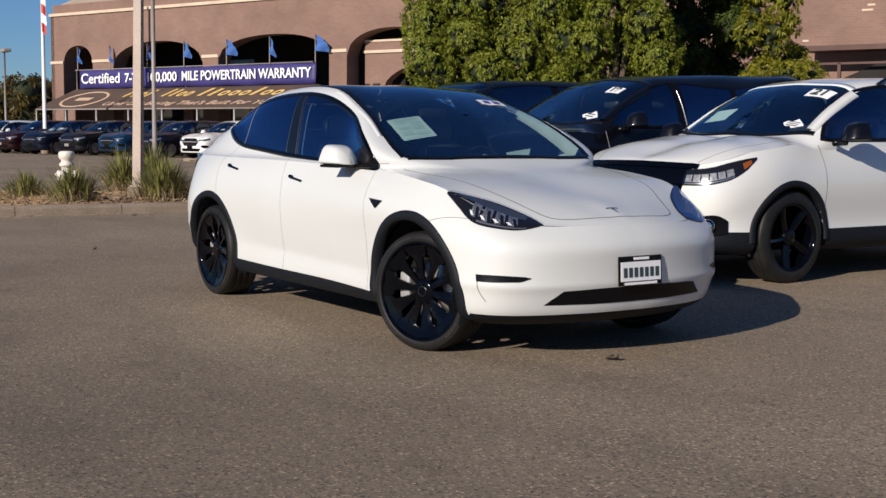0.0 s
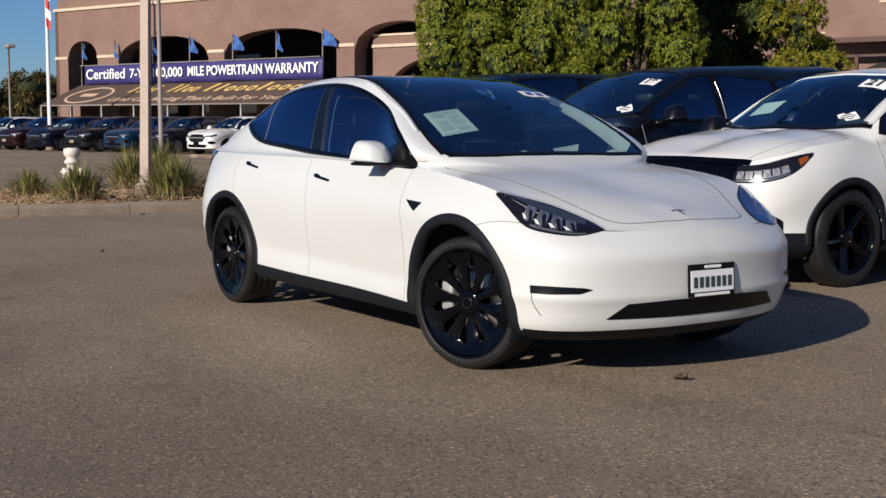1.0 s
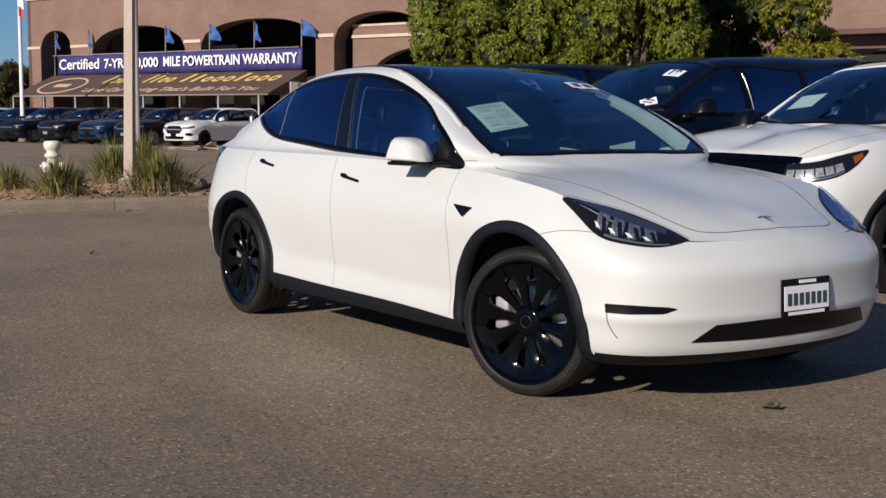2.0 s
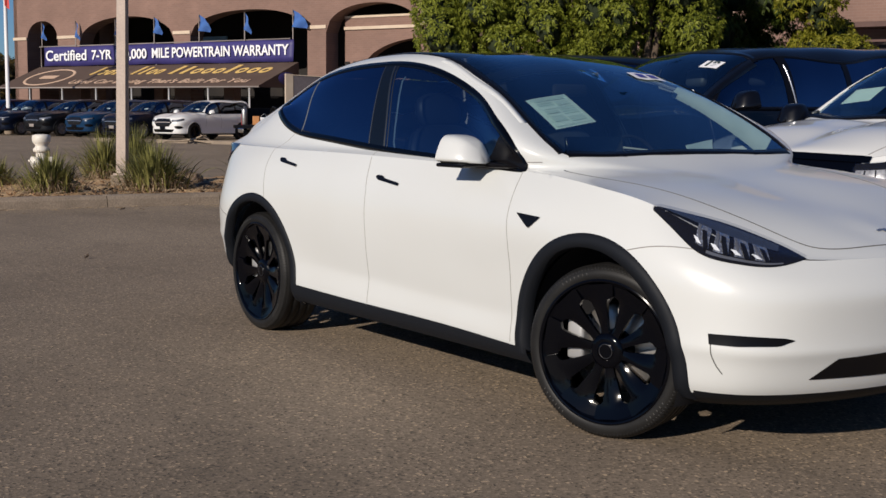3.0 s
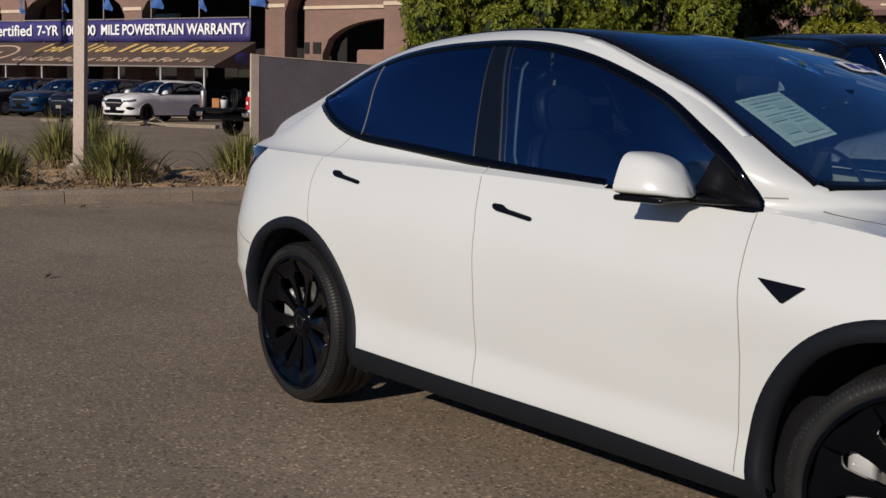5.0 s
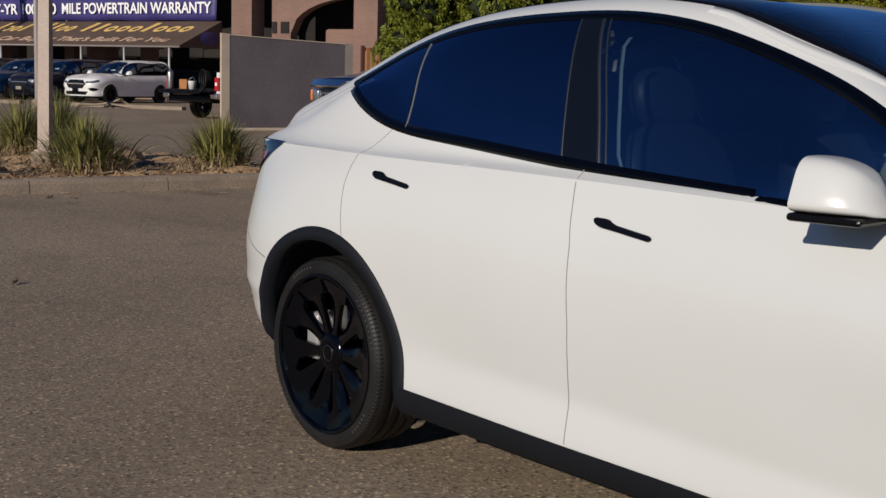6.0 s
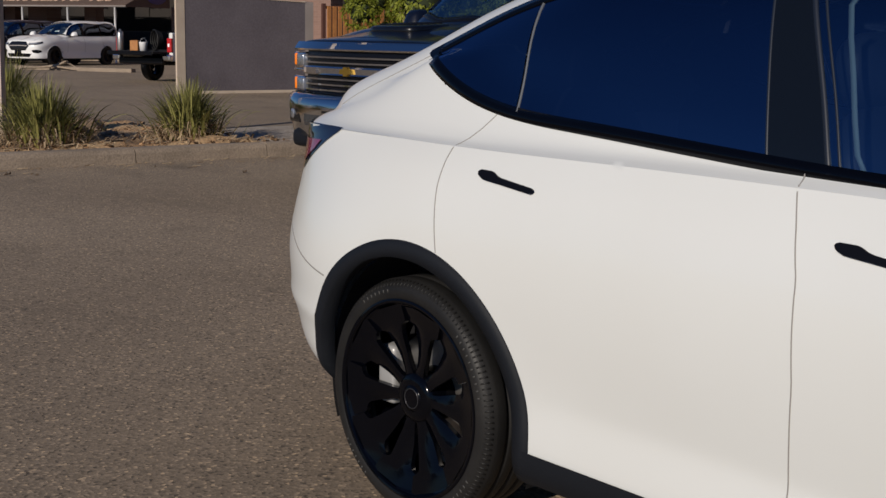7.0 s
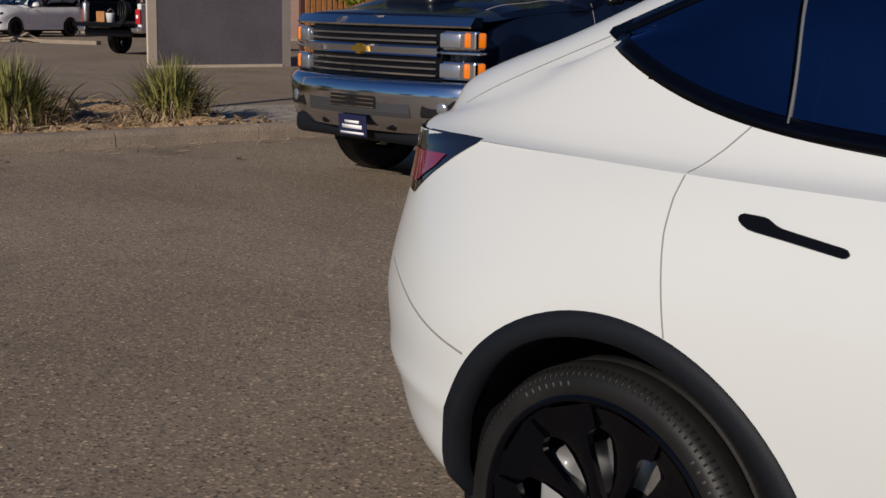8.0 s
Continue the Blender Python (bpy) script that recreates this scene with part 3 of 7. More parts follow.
def make_wheel(parent, at, R=0.343, w=0.25, rim=0.262, spokes=10, side=-1, steer=0.0, metal=None, brake=True, low=False, tread="", turn=9):
    """A wheel with tyre, spoked rim, centre cap, disc and caliper; side -1 is the right-hand one."""
    metal = metal or GLOSSBLACK
    h = w / 2
    barrel = lathe([(rim + 0.002, -h * 0.93), (rim + 0.002, -h * 0.985), (rim - 0.003, -h * 1.0), (rim - 0.009, -h * 0.985), (rim - 0.014, -h * 0.93), (rim - 0.02, -h * 0.7), (rim - 0.035, 0.0), (rim - 0.02, h * 0.8), (rim + 0.002, h * 0.86)], 40 if low else 72, "y")
    turbine = spokes >= 10 and not low
    items = [barrel, lathe([(0.0, -h * 0.76), (0.046, -h * 0.76), (0.056, -h * 0.745), (0.066, -h * 0.70), (0.074, -h * 0.62), (0.078, 0.0)], 40, "y")]
    items.append(lathe([(rim - 0.010, -h * 0.95), (rim - 0.018, -h * 0.92), (rim - 0.03, -h * 0.75)], 40 if low else 72, "y"))
    wheel = part("wheel", barrel if side < 0 else flip(barrel), metal, parent)
    wheel.matrix_basis = pose(*at, 0, 0, steer)
    md = wheel.modifiers.new("edges", "EDGE_SPLIT")
    md.split_angle = radians(35)

    def sub(name, q, mat, label=""):
        return part(name, q if side < 0 else flip(q), mat, wheel, label)

    sub("hub", items[1], metal)
    sub("rim_lip", items[2], metal)
    if turbine:
        tb = turbine_blade(rim - 0.010, h, math.pi / spokes)
        blades = [tb, tb]
    else:
        blades = [spoke_blade(0.05, rim - 0.012, 0.062, 0.07, -h * 0.62, -h * 0.90, 0.05, q5) for q5 in (.09, -.09)]
    blades = [b if side < 0 else flip(b) for b in blades]
    meshes = []
    for k in range(spokes):
        a = 360.0 * k / spokes + turn
        if len(meshes) < 2:
            sp = part("spoke", blades[k % 2], metal, wheel, smooth=turbine)
            if turbine:
                ed = sp.modifiers.new("edges", "EDGE_SPLIT")
                ed.split_angle = radians(38)
            meshes.append(sp.data)
        else:
            sp = new("spoke", meshes[k % 2])
            sp.parent = wheel
            if turbine:
                ed = sp.modifiers.new("edges", "EDGE_SPLIT")
                ed.split_angle = radians(38)
        sp.matrix_basis = pose(0, 0, 0, 0, a, 0)
    ty = sub("tyre", tyre_mesh(R, w, rim), RUBBER, "black rubber tyre")
    if tread:
        # raised marks round the sidewall, too small to read
        marks = []
        for base, count in ((104, 7), (14, 10), (215, 7), (310, 6)):
            for k in range(count):
                a = radians(base + k * 3.6)
                r = rim + (R - rim) * .42
                m = Matrix.Translation((r * math.cos(a), -h * .995, r * math.sin(a))) @ Matrix.Rotation(-a, 4, "Y")
                marks.append((lambda b: ([tuple(v.co) for v in b.verts], [tuple(x.index for x in q.verts) for q in b.faces]))(box(0.009, 0.0016, 0.004, m)))
        sub("sidewall_mark", joined(*marks), material_mark())["kind"] = "stuff"
        sub("shoulder_rib", shoulder_ribs(R, w, rim), RUBBER)["kind"] = "stuff"
    if low:
        return wheel
    sub("hub_cap", lathe([(0.0, -h * 0.775), (0.026, -h * 0.775), (0.037, -h * 0.768), (0.038, -h * 0.72)], 28, "y"), GLOSSBLACK, "round centre cap")
    sub("cap_ring", lathe([(0.0266, -h * 0.776), (0.0275, -h * 0.784), (0.0284, -h * 0.776)], 28, "y"), CAPGREY, "fine pale ring on the cap")
    if brake:
        sub("brake_disc", lathe([(0.06, 0.0), (0.17, 0.0), (0.175, 0.004), (0.175, 0.022), (0.17, 0.026)], 40, "y"), STEEL, "bare steel brake disc")
        cal = box(0.075, 0.10, 0.17, pose(-0.155, -0.01, 0.03), 0.014)
        bmesh.ops.bevel(cal, geom=[e for e in cal.edges if e.calc_length() > 0.1], offset=0.004, segments=1, affect="EDGES")
        bm_v = [tuple(v.co) for v in cal.verts]
        bm_f = [tuple(x.index for x in q.verts) for q in cal.faces]
        cal.free()
        sub("brake_caliper", (bm_v, bm_f), CALIPER, "pale grey brake caliper")
    return wheel


def material_print():
    if len(MARK) < 2:
        material_mark()
        MARK.append(material("faded_print", (0.62, 0.73, 0.67), 0.7))
    return MARK[1]


MARK = []


def material_mark():
    if not MARK:
        MARK.append(material("sidewall_mark", (0.055, 0.054, 0.052), 0.8))
    return MARK[0]


def mirror_housing(scale=1.0):
    """Door-mirror cap for the right-hand side: flat foot, slanted sides, domed top; glass faces -x."""
    n, k = 28, 12
    v, f = [], []
    for i in range(k):
        t = i / (k - 1)
        x = 0.095 - 0.165 * t
        g = math.sqrt(max(0.0, 1 - (1 - t) ** 2.6))
        for j in range(n):
            a = 2 * math.pi * j / n
            c, s = math.cos(a), math.sin(a)
            yy = math.copysign(abs(c) ** .45, c) * 0.122 * (0.16 + 0.84 * g)
            h = math.copysign(abs(s) ** .45, s)
            zz = h * (0.088 if s > 0 else 0.05) * (0.30 + 0.70 * g) if s > 0 else h * 0.05
            up = (zz + .05) / .138
            yy *= 1.0 - 0.40 * up
            v.append(((x - .055 * up * (1 - t)) * scale, yy * scale, zz * scale))
    for i in range(k - 1):
        for j in range(n):
            w = (j + 1) % n
            f.append((i * n + j, (i + 1) * n + j, (i + 1) * n + w, i * n + w))
    f.append(tuple(range(n)))
    return v, f


def cushion(sx, sy, sz, m, power=3.2):
    """A soft pad: a rounded block with crowned faces."""
    n, k = 20, 12
    v, f = [], []
    pw = 2 / power
    for i in range(k + 1):
        la = -math.pi / 2 + math.pi * i / k
        for j in range(n):
            lo = 2 * math.pi * j / n
            c, q = math.cos(la), math.sin(la)
            x, y = c * math.cos(lo), c * math.sin(lo)
            p = Vector((math.copysign(abs(math.cos(lo)) ** pw * abs(c) ** pw, x) * sx / 2, math.copysign(abs(math.sin(lo)) ** pw * abs(c) ** pw, y) * sy / 2, math.copysign(abs(q) ** pw, q) * sz / 2))
            v.append(tuple(m @ p))
    for i in range(k):
        for j in range(n):
            f.append((i * n + j, i * n + (j + 1) % n, (i + 1) * n + (j + 1) % n, (i + 1) * n + j))
    return v, f


def seat(parent, x, y, mat, name="seat"):
    s = thing_part(name, parent)
    part("seat_cushion", cushion(.54, .52, .18, pose(x + .05, y, .56, 0, -6, 0)), mat, s)
    part("seat_back", cushion(.16, .50, .66, pose(x - .28, y, .86, 0, -14, 0)), mat, s)
    part("headrest", cushion(.11, .27, .19, pose(x - .38, y, 1.25, 0, -10, 0), 2.6), mat, s)


def thing_part(name, parent):
    o = new(name)
    o.parent = parent
    o.empty_display_size = 0.1
    return o


def white_hatchback():
    car = thing("electric_hatchback", "pearl white electric hatchback with black wheels and trim on asphalt", "car", pose(0, 0, 0))
    # character lines from nose to tail, each at the same fifteen stations
    under = [(2.06, 0, .20), (2.01, .42, .20), (1.88, .68, .20), (1.68, .80, .20), (1.42, .84, .20), (1.05, .86, .20), (.85, .86, .20), (.30, .86, .20), (-.25, .86, .20), (-.80, .86, .20), (-1.2, .85, .21), (-1.5, .82, .23), (-1.80, .76, .27), (-2.05, .50, .31), (-2.12, 0, .31)]
    sill = [(2.16, 0, .26), (2.11, .46, .26), (1.97, .76, .26), (1.74, .885, .265), (1.42, .92, .27), (1.05, .925, .27), (.85, .925, .27), (.30, .92, .27), (-.25, .92, .27), (-.80, .925, .27), (-1.2, .93, .28), (-1.5, .92, .30), (-1.90, .870, .34), (-2.23, .59, .37), (-2.27, 0, .37)]
    low = [(2.215, 0, .42), (2.17, .48, .42), (2.03, .79, .42), (1.76, .925, .43), (1.42, .955, .44), (1.05, .936, .43), (.85, .924, .42), (.30, .915, .42), (-.25, .915, .435), (-.80, .926, .45), (-1.2, .947, .47), (-1.5, .955, .48), (-1.95, .905, .51), (-2.33, .61, .53), (-2.38, 0, .53)]
    mid = [(2.225, 0, .55), (2.175, .48, .55), (2.03, .78, .56), (1.75, .93, .60), (1.42, .965, .64), (1.05, .955, .64), (.85, .948, .62), (.30, .942, .61), (-.25, .944, .63), (-.80, .95, .66), (-1.2, .96, .71), (-1.5, .965, .72), (-1.95, .908, .68), (-2.362, .60, .68), (-2.43, 0, .68)]
    shoulder = [(2.215, 0, .66), (2.16, .45, .665), (2.01, .74, .69), (1.72, .895, .78), (1.40, .935, .84), (1.05, .945, .86), (.85, .94, .865), (.30, .93, .88), (-.25, .925, .90), (-.80, .925, .925), (-1.2, .92, .945), (-1.55, .905, .96), (-2.012, .810, .955), (-2.262, .592, .955), (-2.34, 0, .955)]
    belt = [(2.15, 0, .735), (2.10, .40, .735), (1.94, .68, .765), (1.65, .83, .895), (1.40, .865, .955), (1.05, .855, .995), (.85, .845, 1.005), (.30, .855, 1.02), (-.25, .865, 1.03), (-.80, .868, 1.035), (-1.2, .866, 1.036), (-1.55, .850, 1.04), (-1.99, .790, 1.045), (-2.19, .655, 1.05), (-2.27, 0, 1.06)]
    window_base = [(.86, .83, 1.012), (.30, .838, 1.034), (-.25, .825, 1.062), (-.80, .802, 1.10), (-1.2, .768, 1.138), (-1.55, .715, 1.20), (-1.90, .708, 1.120), (-2.16, .625, 1.075)]
    mid_glass = [(.885, .805, 1.025), (.32, .765, 1.20), (-.22, .745, 1.285), (-.78, .728, 1.318), (-1.2, .70, 1.30), (-1.55, .660, 1.262), (-1.90, .655, 1.172), (-2.165, .575, 1.125)]
    rail = [(.955, .735, 1.055), (.34, .665, 1.365), (-.20, .620, 1.488), (-.75, .600, 1.508), (-1.2, .585, 1.457), (-1.55, .575, 1.358), (-1.90, .575, 1.235), (-2.155, .49, 1.165)]
    half_roof = [(1.04, .40, 1.045), (.43, .36, 1.378), (-.08, .34, 1.536), (-.63, .33, 1.542), (-1.12, .33, 1.502), (-1.51, .33, 1.420), (-1.90, .34, 1.270), (-2.19, .28, 1.185)]
    centre = [(2.15, 0, .736), (2.08, 0, .778), (1.92, 0, .836), (1.68, 0, .89), (1.43, 0, .945), (1.22, 0, .99), (1.07, 0, 1.04), (.47, 0, 1.374), (-.05, 0, 1.543), (-.60, 0, 1.556), (-1.10, 0, 1.520), (-1.50, 0, 1.437), (-1.90, 0, 1.29), (-2.20, 0, 1.19), (-2.27, 0, 1.061)]

    def bonnet(f, crown):
        rows = []
        for i in range(6):
            e, c = np.array(belt[i], dtype=float), np.array(centre[i], dtype=float)
            p = e * (1 - f) + c * f
            p[2] += crown * 4 * f * (1 - f) * min(1.0, i / 2)
            rows.append(tuple(p))
        return rows

    # narrow ledge above the flank crease, growing towards the tail
    ledge = []
    for i in range(6, 14):
        k = min(1.0, max(0.0, (i - 6) / 3)) * (1.0 if i < 13 else .5)
        ledge.append((belt[i][0], belt[i][1] - .011 - .029 * k, belt[i][2] + .010 + .009 * k))
    end = [tuple(belt[14])]
    def between(a, b, f):
        return [tuple(np.array(p) * (1 - f) + np.array(q1) * f) for p, q1 in zip(a, b)]

    sh = Shell(lines_of(under, sill, between(low, sill, .16), low, between(low, mid, .14), mid, shoulder, belt),
               lines_of(belt, bonnet(0.035, .002) + ledge + end, bonnet(0.1, .006) + window_base + end, bonnet(0.25, .012) + mid_glass + end, bonnet(0.5, .014) + rail + end, bonnet(0.78, .010) + half_roof + end, centre), 220, 60, 60)
    C = sh.C
    ACX = {1: 1.374, -1: -1.407}
    for s in (1, -1):
        sh.cut((np.hypot(C[:, 0] - ACX[s], C[:, 2] - .335) < 0.425) & (C[:, 1] < -0.6) & (C[:, 2] < 0.85))
    # side window opening
    wlow = [(.848, 0, 1.010), (.22, 0, 1.036), (-.35, 0, 1.066), (-.95, 0, 1.107), (-1.19, 0, 1.126), (-1.42, 0, 1.173), (-1.57, 0, 1.227), (-1.672, 0, 1.272)]
    wtop = [(.848, 0, 1.010), (.776, 0, 1.109), (.608, 0, 1.212), (.467, 0, 1.273), (.307, 0, 1.329), (.10, 0, 1.395), (-.05, 0, 1.437), (-.32, 0, 1.480), (-.66, 0, 1.484), (-1.03, 0, 1.458), (-1.38, 0, 1.383), (-1.672, 0, 1.272)]
    q = np.linspace(0, 1, 60)
    lo, hi = spline(wlow, q), spline(wtop, q)
    loop = np.concatenate([lo, hi[::-1][1:-1]])
    sh.cut(inside([(p[0], p[2]) for p in loop], C[:, 0], C[:, 2]) & (C[:, 1] < -0.55))
    # windscreen and glass roof opening: half width against length, and its front edge against width
    GLASS_HALF = ([-2.2, -1.9, -1.5, -.6, -.05, .05, .35, .55, .70, .85, .93, 1.0], [.40, .46, .50, .535, .562, .582, .645, .684, .718, .735, .726, .715])
    GLASS_FRONT = ([0, .40, .62, .70, .76], [1.0, .995, .978, .962, .90])
    front_edge = np.interp(-C[:, 1], *GLASS_FRONT)
    glass_half = np.interp(C[:, 0], *GLASS_HALF)
    deck = (C[:, 2] > 1.02) & (-C[:, 1] < glass_half) & (C[:, 0] < front_edge) & (C[:, 0] > -2.0)
    sh.cut(deck)
    sill_zone = (C[:, 2] < 0.29) & (np.abs(C[:, 0]) < 0.99) & (C[:, 1] < -0.8)
    chin = ((C[:, 0] > 1.2) & (C[:, 2] < 0.262)) | ((C[:, 0] < -1.3) & (C[:, 2] < 0.345))
    keep = sh.keep.copy()
    sh.body("body", PEARL, car, pick=~(sill_zone | chin))
    sh.keep = keep
    sh.body("front_skirt", CLAD, car, "textured black plastic skirt", pick=(chin & ~sill_zone & (C[:, 0] > 0)))
    sh.keep = keep
    sh.body("rear_skirt", CLAD, car, "textured black plastic skirt", pick=(chin & ~sill_zone & (C[:, 0] < 0)))

    both_sides("sill_moulding", sh.patch([(.99, -.95, .288), (.4, -.95, .304), (-.4, -.95, .308), (-.98, -.95, .32)], [(.99, -.9, .226), (.4, -.9, .228), (-.4, -.9, .228), (-.98, -.9, .23)], 40, 8, .007, "side"), CLAD, car, "black sill moulding")
    for s, a0, a1 in ((1, -14, 190), (-1, -15, 197)):
        both_sides("arch_moulding", arch_ring(sh, ACX[s], .337 if s > 0 else .335, .404, .460 if s > 0 else .453, a0, a1), CLAD, car, "black wheel arch moulding")
        both_sides("wheel_liner", wheel_well(ACX[s], .335, .416, -.88, -.5), CABIN, car)
    # windows: black surround, panes
    both_sides("window_surround", sh.ribbon(list(loop) + [loop[0]], .034, .003, 240, "side", True, False), GLOSSBLACK, car, "gloss black window surround")

    both_sides("surround_tip", sh.patch([(-1.697, 0, 1.266), (-1.675, 0, 1.257), (-1.645, 0, 1.247)], [(-1.694, 0, 1.277), (-1.675, 0, 1.284), (-1.645, 0, 1.297)], 12, 6, .0036, "side", True), GLOSSBLACK, car)

    def pane(x0, x1, name, mat, lean0=0.0, lean1=0.0):
        xs = np.linspace(x0, x1, 22)
        tl = np.linspace(0, 1, 22)
        a, b = [], []
        for k, x in enumerate(xs):
            ln = lean0 * (1 - tl[k]) + lean1 * tl[k]
            a.append((x, 0, np.interp(-x, -lo[:, 0], lo[:, 2])))
            xt = max(-1.664, min(.846, x + ln))
            b.append((xt, 0, np.interp(-xt, -hi[:, 0], hi[:, 2])))
        both_sides(name, sh.patch(a, b, 22, 9, .0005, "side"), mat, car)

    pane(.844, -.265, "front_window", SIDE_GLASS, 0, -.158)
    pane(-.40, -1.178, "rear_window", REAR_GLASS, -.110, -.06)
    pane(-1.192, -1.662, "quarter_window", REAR_GLASS, -.06, 0)
    pil_f = [(-.258, 0, 1.06), (-.300, 0, 1.185), (-.354, 0, 1.317), (-.412, 0, 1.45), (-.426, 0, 1.482)]
    pil_b = [(-.408, 0, 1.07), (-.431, 0, 1.165), (-.472, 0, 1.325), (-.507, 0, 1.45), (-.518, 0, 1.482)]
    both_sides("centre_pillar_cover", sh.patch(pil_f, pil_b, 16, 6, .002, "side"), PILLAR_GLASS, car, "gloss black centre pillar cover")
    both_sides("pillar_trim", sh.ribbon(pil_b, .006, .003, 24, "side"), PILLARGREY, car, "slim grey edge of the pillar cover")
    both_sides("pillar_trim", sh.ribbon([(x - .004, y, z) for x, y, z in pil_f], .011, .003, 24, "side"), PILLARGREY, car, "slim grey edge of the pillar cover")
    both_sides("door_seal", sh.ribbon([(x + .022, y, z) for x, y, z in pil_f], .005, .002, 24, "side"), PILLARGREY, car, "slim grey window seal")
    both_sides("window_divider", sh.ribbon([(-1.185, 0, 1.13), (-1.21, 0, 1.27), (-1.245, 0, 1.42)], .0042, .003, 16, "side"), material("divider_grey", (0.11, 0.115, 0.125), 0.4), car, "slim grey window divider")
    # sail at the mirror foot
    both_sides("mirror_sail", sh.patch([(.85, 0, 1.008), (.74, 0, 1.016), (.62, 0, 1.022)], [(.85, 0, 1.012), (.775, 0, 1.105), (.70, 0, 1.155)], 10, 6, .004, "side"), TRIM, car, "black mirror sail panel")

    # windscreen and roof as one dark sheet of glass
    def glass_sheet(xlist, rows, front=False):
        v = []
        for x in xlist:
            hw = float(np.interp(x, *GLASS_HALF)) + .016
            for t in np.linspace(-1, 1, rows):
                y = t * hw
                xx = x
                if front:
                    fe = float(np.interp(abs(y), *GLASS_FRONT)) + .01
                    w = (x + .02) / (1.01 + .02)
                    xx = -.02 + w * (fe + .02)
                v.append((xx, y, 1.2))
        P = sh.put(np.array(v), -.001, "top")
        n = rows
        f = [(i * n + j, i * n + j + 1, (i + 1) * n + j + 1, (i + 1) * n + j) for i in range(len(xlist) - 1) for j in range(n - 1)]
        return outward(P, f)

    part("roof_glass", glass_sheet(list(np.linspace(-1.45, -.02, 30)), 25), ROOF_GLASS, car, "dark tinted glass roof")
    part("tailgate_glass", glass_sheet(list(np.linspace(-2.02, -1.47, 14)), 21), REAR_GLASS, car, "dark rear glass")
    part("windscreen", glass_sheet(list(np.linspace(-.02, 1.01, 26)), 25, True), SHIELD, car)
    # black border of the glass
    rim_pts = []
    for x in np.linspace(-2.02, .94, 30):
        hw = float(np.interp(x, *GLASS_HALF))
        rim_pts.append((x, -hw + .006, 1.3))
    both_sides("glass_border", sh.ribbon(rim_pts, .034, .002, 70, "top", False, False), TRIM, car)
    edge_pts = [(x, -float(np.interp(x, *GLASS_HALF)) - .026, 1.3) for x in np.linspace(-.10, .72, 14)]
    both_sides("pillar_edge", sh.ribbon(edge_pts, .030, .0015, 50, "top", False, False), PEARL, car)
    lin = []
    for x in np.linspace(.30, .84, 12):
        hw = float(np.interp(x, *GLASS_HALF))
        q8 = sh.put(np.array([(x, -hw + .012, 1.3)]), -.008, "top")[0]
        deep = .050 + .045 * (x - .30) / .54
        lin += [tuple(q8), (q8[0] - .02, q8[1] + .012, q8[2] - deep * .5), (q8[0] - .05, q8[1] - .004, q8[2] - deep)]
    both_sides("pillar_lining", (lin, [(3 * i + j, 3 * i + j + 1, 3 * i + j + 4, 3 * i + j + 3) for i in range(11) for j in range(2)]), SEATWHITE, car, "pale grey-green pillar lining")
    part("cowl_trim", sh.ribbon([(.95, -.70, 1), (.97, -.60, 1), (.983, -.3, 1), (.987, 0, 1), (.983, .3, 1), (.97, .60, 1), (.95, .70, 1)], .040, .003, 50, "top"), TRIM, car, "black cowl strip under the windscreen")
    # lamps
    hl_up = [(1.606, -.846, .908), (1.70, -.735, .880), (1.781, -.65, .848), (1.864, -.592, .814), (1.985, -.535, .763), (2.045, -.525, .738)]
    hl_dn = [(1.612, -.856, .895), (1.736, -.856, .819), (1.843, -.842, .752), (1.944, -.772, .725), (2.015, -.675, .716), (2.045, -.525, .736)]
    for k, vf in enumerate((0, 1)):
        pick = (lambda z: z) if k == 0 else flip
        lamp = part("headlight", pick(sh.patch(hl_up, hl_dn, 30, 10, .0025)), LAMPBLACK, car, "swept-back headlight with a dark housing")
        def shrink(t0, t1, u0, u1, off, nu=12):
            a, b = spline(hl_up, np.linspace(u0, u1, 8)), spline(hl_dn, np.linspace(u0, u1, 8))
            return sh.patch(a * (1 - t0) + b * t0, a * (1 - t1) + b * t1, nu, 5, off)
        part("reflector", pick(shrink(.08, .40, .10, .80, .005, 20)), material("lamp_grey", (.10, .12, .16), .18, metal=.6), lamp, "grey upper trim of the lamp")
        part("daytime_strip", pick(shrink(.88, .94, .42, .84, .0045, 20)), DARKCHROME, lamp, "pale light strip")
        def slant(t0, t1, u0, u1, off, lean=.035):
            """A leaning patch of the lamp between fractions of its height and length."""
            at = lambda t, u: spline(hl_up, np.array([u]))[0] * (1 - t) + spline(hl_dn, np.array([u]))[0] * t
            return sh.patch([at(t0, u0), at(t0, (u0 + u1) / 2), at(t0, u1)], [at(t1, u0 + lean), at(t1, (u0 + u1) / 2 + lean), at(t1, u1 + lean)], 6, 5, off)

        for u in (.31, .42, .53, .64):
            # each cell: a facetted bowl, a bright leaning facet, a painted shadow and a painted glint
            cell = part("projector", pick(slant(.40, .86, u, u + .082, .006)), FACET, lamp, "facetted lamp cell")
            part("facet", pick(slant(.44, .80, u + .006, u + .022, .009)), DARKCHROME, cell, "bright leaning facet")
            part("cell_shadow", pick(slant(.52, .88, u + .040, u + .068, .009, .05)), LAMPBLACK, cell, "black patch painted as the shadow in the cell")
            part("low_glint", pick(slant(.74, .84, u + .006, u + .036, .011)), GLINTWHITE, cell, "white patch painted as a low glint")
        part("lens", pick(sh.patch(hl_up, hl_dn, 30, 10, .013)), CLEAR, lamp, "clear lamp cover").visible_shadow = False
